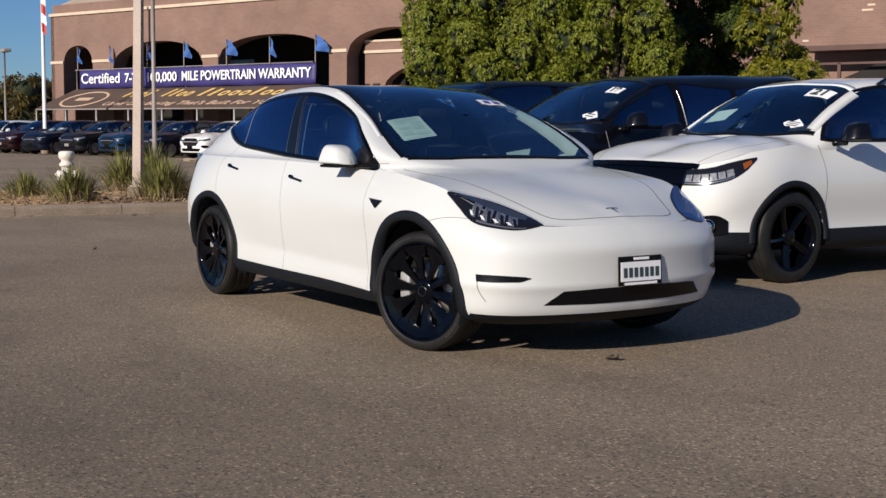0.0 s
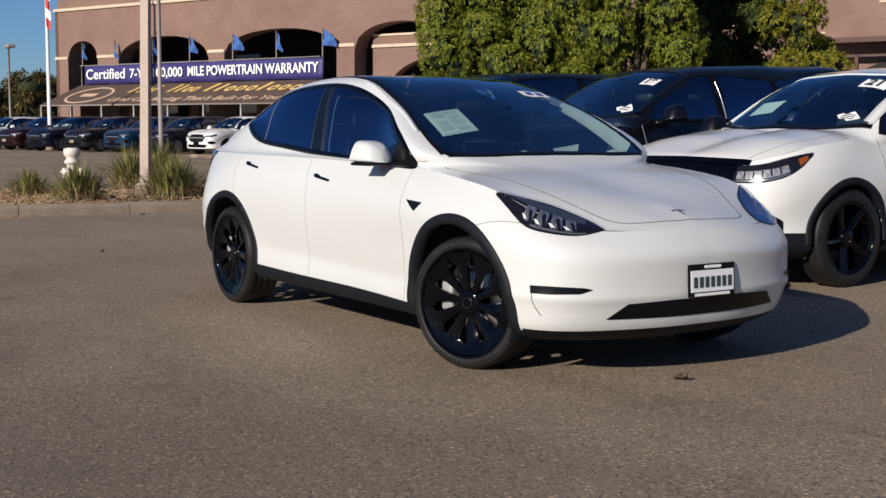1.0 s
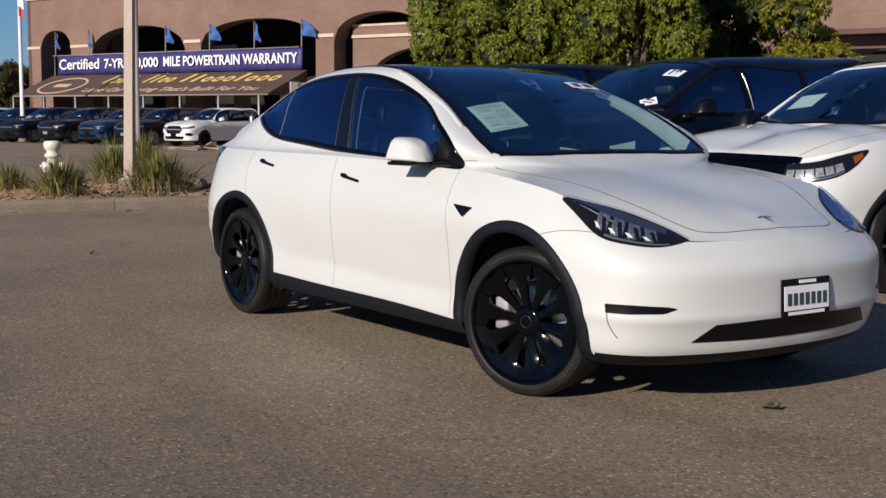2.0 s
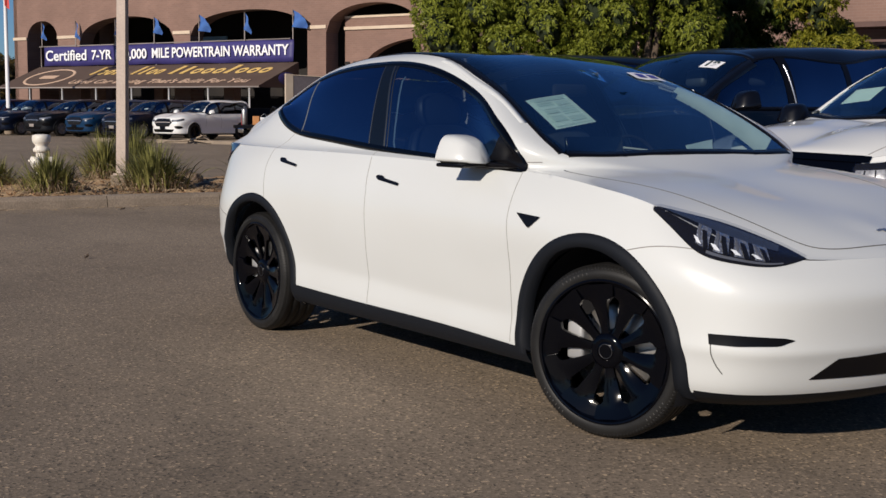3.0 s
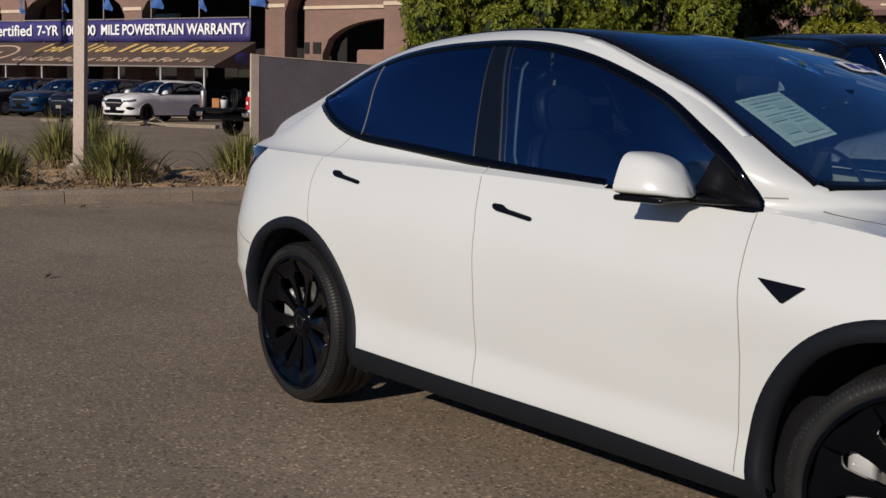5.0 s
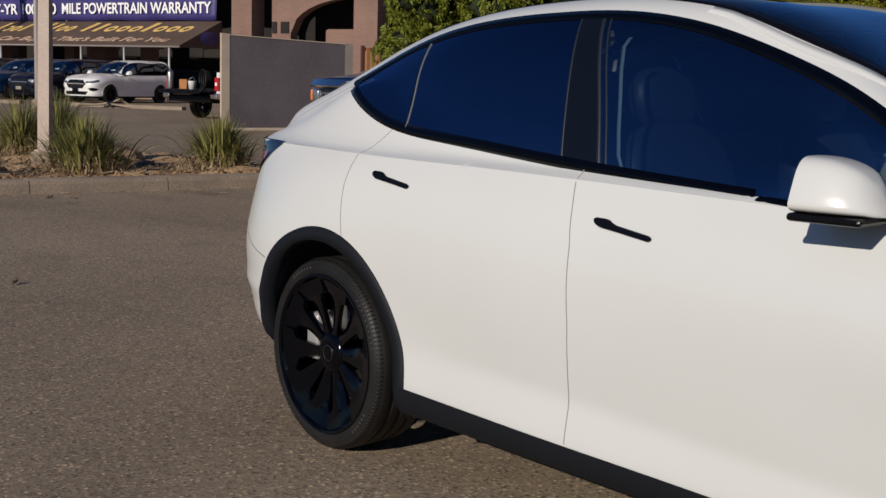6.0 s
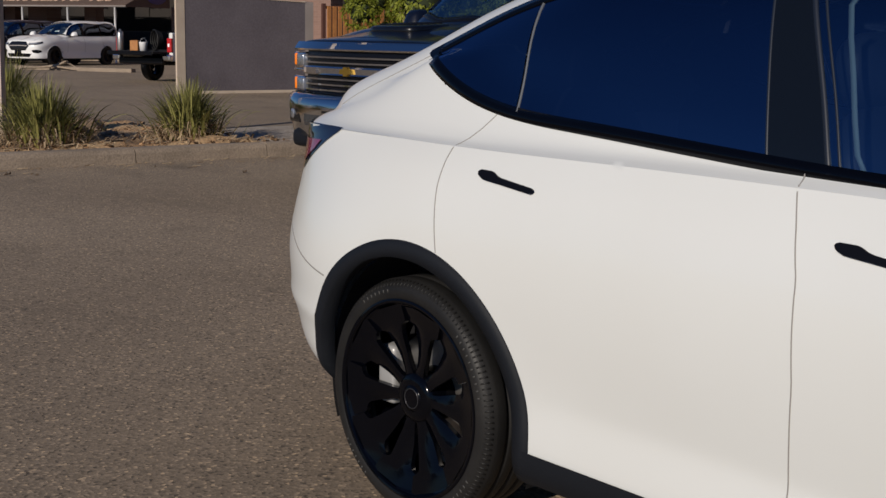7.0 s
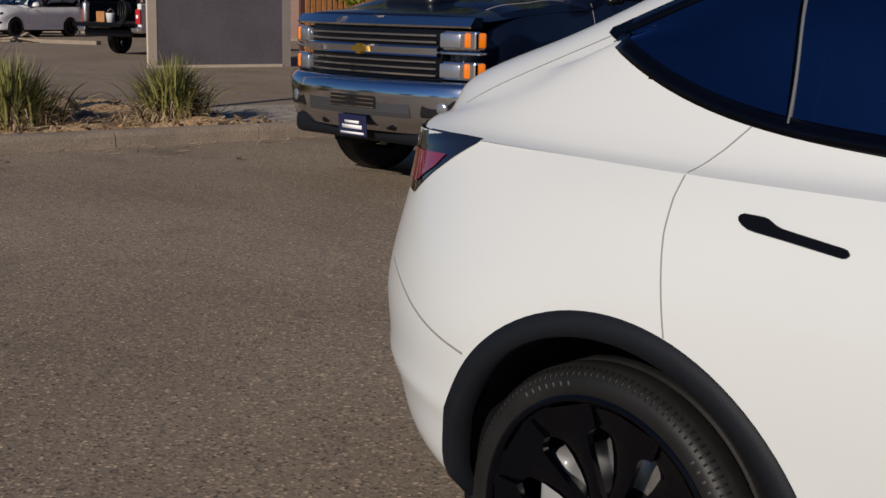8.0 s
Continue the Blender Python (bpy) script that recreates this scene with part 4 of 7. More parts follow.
        # front side slot and indicator triangle
        part("bumper_slot", pick(sh.patch([(1.925, -.90, .487), (2.0, -.82, .485), (2.085, -.68, .478), (2.10, -.65, .470)], [(1.93, -.90, .452), (2.0, -.82, .446), (2.075, -.70, .448), (2.10, -.65, .468)], 18, 5, .003, "near", True)), TRIM, car, "black bumper slot")
        # dark strip drawn for the shade in the bumper crease, no real joint
        part("bumper_crease_shade", pick(sh.ribbon([(1.922, -.87, .45), (1.926, -.866, .40), (1.935, -.855, .37), (1.951, -.837, .338)], .004, .0015, 20)), GAP, car)
        part("side_marker", pick(sh.patch([(.942, -.95, .842), (1.0, -.95, .839), (1.092, -.95, .834)], [(.942, -.95, .840), (1.03, -.95, .786), (1.092, -.95, .832)], 16, 6, .005, "side", True)), TRIM, car, "black triangular side camera trim")
        # tail lamp
        tl = part("tail_lamp", pick(sh.patch([(-1.859, -.814, 1.047), (-1.98, -.79, 1.046), (-2.10, -.755, 1.044), (-2.22, -.60, 1.045)], [(-1.859, -.814, 1.044), (-1.98, -.81, .976), (-2.10, -.785, .906), (-2.28, -.58, .905)], 19, 8, .004, "near", True)), DARKLENS, car, "dark wraparound tail lamp")
        part("red_lens", pick(sh.patch([(-1.965, -.80, 1.0), (-2.09, -.765, 1.0), (-2.2, -.62, 1.0)], [(-2.0, -.80, .972), (-2.095, -.775, .925), (-2.24, -.60, .925)], 10, 5, .007, "near", True)), REDLENS, tl, "red inner lens")

        # door handles, flush black
        for hx, hz in ((-1.182, .978), (-.183, .930)):
            top_e = [(hx - .004, 0, hz + .004), (hx - .001, 0, hz + .0085), (hx + .006, 0, hz + .0110), (hx + .043, 0, hz + .0100), (hx + .053, 0, hz + .0078), (hx + .069, 0, hz + .0005), (hx + .082, 0, hz - .003), (hx + .192, 0, hz - .0165), (hx + .199, 0, hz - .0185), (hx + .203, 0, hz - .0225)]
            dn_e = [(hx - .004, 0, hz + .005), (hx - .001, 0, hz - .001), (hx + .006, 0, hz - .006), (hx + .02, 0, hz - .0115), (hx + .035, 0, hz - .0135), (hx + .06, 0, hz - .016), (hx + .085, 0, hz - .0185), (hx + .192, 0, hz - .0305), (hx + .199, 0, hz - .0290), (hx + .203, 0, hz - .0250)]
            part("door_handle", pick(sh.patch(top_e, dn_e, 46, 6, .006, "side", True)), TRIM, car, "flush black door handle")
        # shut lines
        for path in ([(.845, 0, 1.005), (.875, 0, .87), (.892, 0, .72), (.893, 0, .62), (.886, 0, .45), (.880, 0, .30)],
                     [(-.316, 0, 1.06), (-.280, 0, .96), (-.252, 0, .86), (-.240, 0, .65), (-.250, 0, .46), (-.254, 0, .31)],
                     [(-1.245, 0, 1.13), (-1.285, 0, 1.08), (-1.322, 0, 1.040), (-1.325, 0, 1.0), (-1.318, 0, .94), (-1.300, 0, .86), (-1.280, 0, .77)]):
            part("door_seam", pick(sh.ribbon(path, .003, .001, 40, "side", False, False)), SEAM, car)
        part("bumper_seam", pick(sh.ribbon([(-2.16, -.76, .742), (-2.06, -.84, .715), (-1.97, -.89, .685), (-1.88, -.915, .660), (-1.76, -.935, .637)], .0045, .0012, 20)), SEAM, car)
        part("fuel_side_seam", pick(sh.ribbon([(1.81, -.85, .772), (1.72, -.90, .775), (1.64, -.93, .765), (1.57, -.95, .748)], .004, .0012, 20)), SEAM, car)
        part("tailgate_seam", pick(sh.ribbon([(-1.67, -.632, 1.275), (-1.80, -.638, 1.215), (-1.95, -.655, 1.15), (-2.06, -.668, 1.105)], .003, .0010, 24)), SEAM, car)
    hs = [(.975, .735), (1.15, .722), (1.345, .672), (1.654, .600), (1.812, .53), (1.941, .476), (2.0, .44), (2.035, .385), (2.068, .25)]
    part("bonnet_seam", sh.ribbon([(x, -y, 1) for x, y in hs] + [(2.085, 0, 1)] + [(x, y, 1) for x, y in hs[::-1]], .006, .001, 160, "top"), GAP, car)
    both_sides("pillar_seam", sh.ribbon([(.85, -.83, 1.040), (.875, -.815, 1.041), (.905, -.795, 1.041)], .004, .001, 8), SEAM, car)
    part("grille_opening", sh.patch([(2.16, -.475, .396), (2.18, -.24, .404), (2.2, 0, .406), (2.18, .24, .404), (2.16, .475, .396)], [(2.08, -.57, .322), (2.14, -.28, .318), (2.19, 0, .317), (2.14, .28, .318), (2.08, .57, .322)], 40, 6, .003, "front", True), TRIM, car, "black lower grille opening")
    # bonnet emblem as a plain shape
    part("emblem", sh.patch([(1.985, -.046, .8), (1.976, 0, .8), (1.985, .046, .8)], [(1.996, -.043, .8), (1.988, 0, .8), (1.996, .043, .8)], 9, 4, .003, "top", True), DARKCHROME, car, "small dark bonnet emblem")
    part("emblem_stem", sh.patch([(1.988, -.014, .8), (1.988, .014, .8)], [(2.045, -.003, .8), (2.045, .003, .8)], 5, 5, .003, "top", True), DARKCHROME, car)
    # number plate in its frame, characters as bars
    px = 2.232
    pl = part("number_plate", box(.012, .312, .16, pose(px, 0, .49, 0, -3, 0), .003), TRIM, car, "white plate in a black frame", False)
    part("plate_face", box(.004, .29, .105, pose(px + .007, 0, .487, 0, -3, 0)), STICKER, pl, "", False)
    for k in range(7):
        part("plate_bar", box(.003, .024, .052, pose(px + .0105, -.115 + k * .0385, .482, 0, -3, 0)), INK, pl, "", False)
    part("frame_bar", box(.003, .11, .014, pose(px + .0085, 0, .557, 0, -3, 0)), WHITEINK, pl, "", False)
    part("frame_bar", box(.003, .24, .014, pose(px + .0085, 0, .421, 0, -3, 0)), WHITEINK, pl, "", False)
    # mirrors
    for k in (0, 1):
        pick = (lambda z: z) if k == 0 else flip
        mh = part("door_mirror", pick(shifted(mirror_housing(), pose(.567, -.935, 1.073, 0, 0, 6) @ Matrix.Diagonal((1.12, 1.0, .87, 1)))), PEARL, car, "white door mirror cap")
        part("mirror_foot", pick(shifted((lambda b: ([tuple(v.co) for v in b.verts], [tuple(x.index for x in q2.verts) for q2 in b.faces]))(box(.17, .21, .018, None, .008)), pose(.562, -.93, 1.020, 0, 0, 6))), TRIM, mh, "black mirror base", False)
        part("mirror_arm", pick(tube([(.56, -.90, 1.022), (.68, -.865, 1.022), (.80, -.84, 1.02)], [.013, .013, .011], 10)), TRIM, mh)
        part("mirror_glass", pick(shifted((lambda b: ([tuple(v.co) for v in b.verts], [tuple(x.index for x in q2.verts) for q2 in b.faces]))(box(.004, .17, .09)), pose(.486, -.935, 1.073, 0, 0, 6))), CHROME, mh, "", False)
    # cabin
    tub = box(2.6, 1.5, .42, pose(-.35, 0, .50), .08)
    part("cabin_floor", tub, CABIN, car)
    part("dashboard", box(.42, 1.42, .20, pose(.60, 0, .90, 0, 8, 0), .06, 3), CABIN, car)
    part("screen", box(.02, .37, .23, pose(.36, 0, 1.02, 0, -8, 0), .006), GLOSSBLACK, car)
    for y in (-.40, .40):
        seat(car, -.03, y, SEATBLACK, "front_seat")
    seat(car, -1.0, -.36, SEATBLACK, "rear_seat")
    seat(car, -1.0, .36, SEATBLACK, "rear_seat")
    part("steering_wheel", shifted(lathe([(.165, 0), (.175, .012), (.185, 0), (.175, -.012)], 32, "z", True), pose(.27, .37, .97, 0, 68, 0)), CABIN, car)
    part("interior_mirror", box(.03, .22, .06, pose(.16, 0, 1.36), .015), CABIN, car)
    strap = [(-.192, -.810, 1.062), (-.220, -.797, 1.10), (-.245, -.773, 1.17), (-.270, -.745, 1.25), (-.300, -.713, 1.33), (-.322, -.682, 1.395), (-.312, -.668, 1.42)]
    sv = [(x + o, y, z) for x, y, z in strap for o in (-.006, .006)]
    lining = part("belt_strap", (sv, [(2 * i, 2 * i + 1, 2 * i + 3, 2 * i + 2) for i in range(6)]), SEATWHITE, car, "pale grey-green belt strap beside the pillar")
    lining.modifiers.new("thick", "SOLIDIFY").thickness = .004
    # wheels; the front pair is steered to the left
    for s in (-1, 1):
        make_wheel(car, (1.372, s * .790, .338), R=.338, w=.245, rim=.280, side=s, steer=19.0, tread="yes")
        make_wheel(car, (-1.437, s * .805, .336), R=.336, w=.245, rim=.278, side=s, tread="yes", turn=-4)
    part("underbody", box(3.9, 1.5, .1, pose(-.05, 0, .285), .03), CABIN, car)
    # sheets stuck inside the windscreen
    def sheet_on(name, A, B, mat, label, off=-.006, nu=10, nv=8):
        ob = part(name, sh.patch(A, B, nu, nv, off, "top"), mat, car, label)
        return ob
    sheet = sheet_on("window_sheet", [(.553, -.603, 1.3), (.511, -.339, 1.3)], [(.783, -.615, 1.3), (.737, -.343, 1.3)], PAPER, "pale green printed window sheet")

    def on_sheet(a0, a1, b0, b1, off=-.003):
        """A mark on the sheet between fractions of its width and height."""
        c = [np.array(q3) for q3 in ((.553, -.603, 1.3), (.511, -.339, 1.3), (.783, -.615, 1.3), (.737, -.343, 1.3))]
        g = lambda u, w: tuple((c[0] * (1 - u) + c[1] * u) * (1 - w) + (c[2] * (1 - u) + c[3] * u) * w)
        return sh.patch([g(a0, b0), g(a1, b0)], [g(a0, b1), g(a1, b1)], 6, 3, off, "top")

    for r4 in ((.06, .94, .05, .065), (.06, .94, .935, .95), (.06, .075, .05, .95), (.925, .94, .05, .95), (.12, .88, .10, .15), (.12, .5, .2, .225), (.12, .5, .27, .29), (.55, .88, .2, .34), (.12, .88, .40, .415), (.12, .45, .46, .55), (.5, .88, .46, .48), (.5, .88, .53, .55), (.5, .88, .60, .62), (.12, .45, .62, .80), (.5, .88, .70, .86)):
        part("print_bar", on_sheet(*r4), material_print(), sheet)
    year = part("year_sticker", sh.patch([(.275, .27, 1.3), (.262, .33, 1.3), (.27, .40, 1.3), (.255, .47, 1.3)], [(.345, .28, 1.3), (.355, .34, 1.3), (.342, .41, 1.3), (.35, .48, 1.3)], 10, 4, .004, "top", True), STICKER, car, "ragged white year sticker on the windscreen")
    for y0, y1 in ((.31, .365), (.39, .445)):
        part("sticker_bar", sh.patch([(.285, y0, 1.3), (.285, y1, 1.3)], [(.33, y0, 1.3), (.33, y1, 1.3)], 5, 3, .007, "top"), BLUEPRINT, year)
    fp = part("folded_paper", ([(.90, .10, 1.045), (.89, .25, 1.045), (.78, .36, 1.13), (.84, .12, 1.105)], [(0, 1, 2, 3)]), PAPER, car, "folded pale paper on the dashboard", False)
    thick = fp.modifiers.new("thick", "SOLIDIFY")
    thick.thickness = .003
    return car, sh


HATCH, HATCH_SHELL = white_hatchback()


def suv(name, label, m, paint, fo=.92, wb=2.85, ro=1.05, W=.97, hood=1.02, belt_z=1.10, roof=1.75, cowl=.85, shield=.0, R=.37, rimr=.26, rim_mat=None, low=False, group="", floor=.26, nose=.62, clad=True, roof_y=.60, rear_drop=.03, front_drop=.0, kick=.0, bp=-.18):
    """A tall family car: skin, glass, mouldings, lamps and wheels from its main measures."""
    car = thing(name, label, "car", m, group)
    ax = wb / 2
    xf, xr = ax + fo, -ax - ro
    cx = cowl
    st = [xf, xf - .03, xf - .17, xf - .5, max(ax, cx + .5), cx + .25, cx, shield + .25, shield - .45, -.75, -1.2, xr + .75, xr + .16, xr + .03, xr]
    wy = [0, W * .55, W * .84, W * .965, W * .99, W * .985, W * .98, W * .98, W * .98, W * .98, W * .985, W * .98, W * .88, W * .55, 0]

    def row(z, inset=0.0, fx=0.0, rx=0.0):
        out = []
        for i in range(15):
            t = i / 14
            zz = z[i] if isinstance(z, (list, tuple)) else z
            x = st[i] + (-fx if i < 3 else 0) + (rx if i > 11 else 0)
            out.append((x, max(0.0, wy[i] - inset) if 0 < i < 14 else 0.0, zz))
        return out

    hz = [hood - .16 + front_drop, hood - .15 + front_drop, hood - .11, hood - .03, hood, hood + .03, hood + .05]
    bz = hz[:6] + [belt_z - .03, belt_z - .02, belt_z, belt_z + .01, belt_z + .02, belt_z + .03, belt_z + .02, belt_z, belt_z]
    under = row(floor - .05, .10, .10, .12)
    sill_l = row(floor, .03, .05, .06)
    low_l = row([.48] * 15, .02, .01, .01)
    mid_l = row([nose] * 3 + [.70] * 9 + [.72] * 3, 0.0, 0.0, 0.0)
    sho_l = row([hz[0] - .10, hz[1] - .10, hz[2] - .12, hz[3] - .14] + [(.70 + b) / 2 + .06 for b in bz[4:]], .015, .015, .02)
    belt_l = row(bz, .075, .06, .06)
    cen = [(belt_l[0][0], 0, bz[0] + .001)] + [(st[i] - .09, 0, hz[min(i, 6)] + .05) for i in range(1, 6)]
    cen += [(cx + .08, 0, hood + .10), (shield + .35, 0, belt_z + (roof - belt_z) * .62), (shield - .25, 0, roof - .03), (-.75, 0, roof), (-1.2, 0, roof - .005 + kick * .5), (xr + .70, 0, roof - .02 + kick), (xr + .30, 0, roof - rear_drop - .03 + kick), (xr + .14, 0, belt_z + (roof - belt_z) * .55), (belt_l[14][0], 0, belt_z + .001)]

    def mids(f, yrail):
        rows = []
        for i in range(15):
            e, c = np.array(belt_l[i], dtype=float), np.array(cen[i], dtype=float)
            if i < 6 or i == 14:
                p = e * (1 - f) + c * f
                p[2] += .05 * 4 * f * (1 - f) * min(1, i / 3) if i < 6 else 0
            else:
                p = np.array([e[0] * (1 - f) + c[0] * f, 0, 0])
                if f < .4:
                    p[1], p[2] = (e[1] + yrail) / 2 + .025, e[2] + (c[2] - e[2]) * .50
                elif f < .6:
                    p[1], p[2] = yrail, e[2] + (c[2] - e[2]) * .90
                else:
                    p[1], p[2] = yrail * .55, e[2] + (c[2] - e[2]) * .985
                if i >= 13:
                    p[1] = min(p[1], e[1] * (1 - .2 * f))
                p[0] = e[0] * (1 - f) + c[0] * f
            rows.append(tuple(p))
        return rows

    res = (90, 26, 30) if low else (150, 44, 46)
    sh = Shell(lines_of(under, sill_l, low_l, mid_l, sho_l, belt_l), lines_of(belt_l, mids(.25, roof_y + .04), mids(.5, roof_y), mids(.78, roof_y), cen), *res)
    C = sh.C
    for s in (1, -1):
        sh.cut((np.hypot(C[:, 0] - s * ax, C[:, 2] - R) < R + .05) & (C[:, 1] < -.55) & (C[:, 2] < .95))
    # side glass
    top_z = belt_z + (roof - belt_z) * .80
    x0, x1 = cx - .16, xr + .34
    wl = [(x0, 0, belt_z + .045), (-.2, 0, belt_z + .05), (-1.1, 0, belt_z + .06), (x1, 0, belt_z + .075)]
    wt = [(x0, 0, belt_z + .05), (shield + .30, 0, belt_z + (top_z - belt_z) * .66), (shield - .10, 0, top_z - .02), (-.75, 0, top_z), (-1.3, 0, top_z - .01), (x1 + .12, 0, top_z - .05), (x1, 0, belt_z + .10)]
    q = np.linspace(0, 1, 60)
    lo, hi = spline(wl, q), spline(wt, q)
    loop = np.concatenate([lo, hi[::-1][1:-1]])
    sh.cut(inside([(p[0], p[2]) for p in loop], C[:, 0], C[:, 2]) & (C[:, 1] < -.5))
    fe = np.interp(-C[:, 1], [0, .45, .85], [cx + .03, cx - .02, cx - .16])
    scr = (C[:, 2] > hood + .06) & (-C[:, 1] < roof_y + (-.035 if low else .012) + np.clip((C[:, 0] - shield), 0, 1) * .14) & (C[:, 0] < fe) & (C[:, 0] > shield - .02)
    sh.cut(scr)
    lowz = (C[:, 2] < (.45 if clad else floor + .02))
    keep = sh.keep.copy()
    sh.body("body", paint, car, pick=~lowz)
    sh.keep = keep
    sh.body("lower_skirt", CLAD, car, "black plastic skirt", pick=lowz)
    for s in (1, -1):
        both_sides("arch_moulding", arch_ring(sh, s * ax, R, R + .035, R + .092 if clad else R + .06, -4, 184, .012 if clad else .006, 40), CLAD if clad else paint, car)
        both_sides("wheel_liner", wheel_well(s * ax, R, R + .05, -W + .10, -W + .42), CABIN, car)
    both_sides("window_surround", sh.ribbon(list(loop) + [loop[0]], .036, .004, 140, "side", True, False), TRIM, car, "black window surround")

    def pane(a0, a1, nm, mat):
        xs = np.linspace(a0, a1, 14)
        a = [(x, 0, np.interp(-x, -lo[:, 0], lo[:, 2])) for x in xs]
        o = np.argsort(-hi[:, 0])
        b = [(x, 0, max(np.interp(-x, -hi[o, 0], hi[o, 2]), np.interp(-x, -lo[:, 0], lo[:, 2]) + .004)) for x in xs]
        both_sides(nm, sh.patch(a, b, 14, 6, .0, "side"), mat, car)

    pane(x0 - .01, bp + .06, "front_window", SIDE_GLASS)
    pane(bp - .06, -1.12, "rear_window", REAR_GLASS)
    pane(-1.20, x1 + .01, "quarter_window", REAR_GLASS)
    for a0, a1 in ((bp + .06, bp - .06), (-1.12, -1.20)):
        z0 = float(np.interp(-a0, -lo[:, 0], lo[:, 2]))
        both_sides("pillar_cover", sh.patch([(a0, 0, z0), (a0, 0, (z0 + top_z) / 2), (a0, 0, top_z)], [(a1, 0, z0), (a1, 0, (z0 + top_z) / 2), (a1, 0, top_z)], 8, 3, .003, "side"), TRIM, car)
    g = []
    rows = 17
    xl = np.linspace(shield - .04, cx + .04, 16)
    for x in xl:
        hw = roof_y + (-.02 if low else .004) + max(0, x - shield) * .14
        for t in np.linspace(-1, 1, rows):
            y = t * hw
            e = float(np.interp(abs(y), [0, .45, .85], [cx + .04, cx - .01, cx - .15]))
            w = (x - xl[0]) / (xl[-1] - xl[0])
            g.append((xl[0] + w * (e - xl[0]), y, 2))
    P = sh.put(np.array(g), .001, "top")
    f = [(i * rows + j, i * rows + j + 1, (i + 1) * rows + j + 1, (i + 1) * rows + j) for i in range(15) for j in range(rows - 1)]
    part("windscreen", outward(P, f), SHIELD, car)
    if not low:
        both_sides("front_pillar", sh.ribbon([(x, -(roof_y + .022 + max(0, x - shield) * .14), 2) for x in np.linspace(cx - .17, shield - .03, 7)], .088, .010, 40, "top"), paint, car)
        part("roof_header", sh.ribbon([(shield - .035 - .03 * t * t, t * (roof_y + .02), 2) for t in np.linspace(-1, 1, 9)], .075, .004, 40, "top"), paint, car)
    part("cowl_trim", sh.ribbon([(cx - .15, -.80, 2), (cx, -.45, 2), (cx + .03, 0, 2), (cx, .45, 2), (cx - .15, .80, 2)], .07, .004, 30, "top"), TRIM, car)
    # cabin
    part("cabin_floor", box(xf - xr - 2.2, W * 1.55, .5, pose(-.45, 0, .62), .08), CABIN, car)
    part("dashboard", box(.4, W * 1.5, .22, pose(cx - .28, 0, belt_z - .02), .06), CABIN, car)
    for y in (-.4, .4):
        part("front_seat", box(.16, .46, .72, pose(-.35, y, .98, 0, -12, 0), .06), SEATBLACK, car)
        part("headrest", box(.10, .26, .18, pose(-.45, y, belt_z + .35, 0, -10, 0), .045), SEATBLACK, car)
    for s in (-1, 1):
        for xx in (ax, -ax):
            make_wheel(car, (xx, s * (W - .125), R), R=R, w=.235, rim=rimr, spokes=5 if not low else 10, side=s, metal=rim_mat, low=low, brake=False)
    # mirrors
    for k in (0, 1):
        pick = (lambda z: z) if k == 0 else flip
        mh = part("door_mirror", pick(shifted(mirror_housing(1.15), pose(cx - .30, -W - .10, belt_z + .10, 0, 0, 8))), paint if not clad else BLACKPAINT, car)
        part("mirror_foot", pick(tube([(cx - .26, -W - .06, belt_z + .03), (cx - .24, -W + .06, belt_z + .02)], .03, 8)), TRIM, mh)
    part("underbody", box(xf - xr - .5, W * 1.5, .12, pose((xf + xr) / 2, 0, floor + .04), .03), CABIN, car)
    # shut lines on the flank
    for px in (cx - .10, bp + .01, -1.16):
        zt = belt_z
        both_sides("door_seam", sh.ribbon([(px, 0, zt), (px - .02, 0, .85), (px - .01, 0, .5)], .008, .0015, 14, "side"), SEAM, car)
    both_sides("bonnet_seam", sh.ribbon([(st[2], -W * .62, 1), (st[3], -W * .74, 1), (ax, -W * .78, 1), (cx + .1, -W * .80, 1)], .008, .0015, 24, "top"), SEAM, car)
    return car, sh, dict(ax=ax, xf=xf, xr=xr, hood=hood, W=W, belt=belt_z, cowl=cx, roof=roof, shield=shield)


def door_handles(car, sh, xs, z, mat):
    for x in xs:
        both_sides("door_handle", sh.ribbon([(x - .11, 0, z), (x, 0, z + .004), (x + .11, 0, z)], .03, .02, 10, "side"), mat, car)


def window_tag(car, sh, at, size, label, text, spin=0):
    """A small white sticker on the windscreen with dark numerals."""
    x, y = at
    w, h = size
    tag = part("number_sticker", sh.patch([(x - h, y - w, 2), (x - h, y, 2), (x - h, y + w, 2)], [(x + h, y - w, 2), (x + h, y, 2), (x + h, y + w, 2)], 9, 7, .006, "top"), STICKER, car, label)
    c = sh.put(np.array([(x, y, 2)]), .011, "top")[0]
    a = sh.put(np.array([(x - .05, y, 2)]), .011, "top")[0]
    b = sh.put(np.array([(x, y + .05, 2)]), .011, "top")[0]
    up = (Vector(a) - Vector(c)).normalized()
    rt = (Vector(b) - Vector(c)).normalized()
    nz = rt.cross(up).normalized()
    rt = up.cross(nz)
    cu = bpy.data.curves.new("sticker_text", "FONT")
    cu.body, cu.size, cu.align_x, cu.align_y, cu.extrude, cu.offset = text, h * 2.4, "CENTER", "CENTER", .001, .004
    cu.materials.append(INK)
    ob = new("sticker_text", cu)
    ob.parent = tag
    m = Matrix((rt, up, nz)).transposed().to_4x4()
    m.translation = c
    ob.matrix_basis = m
    return tag


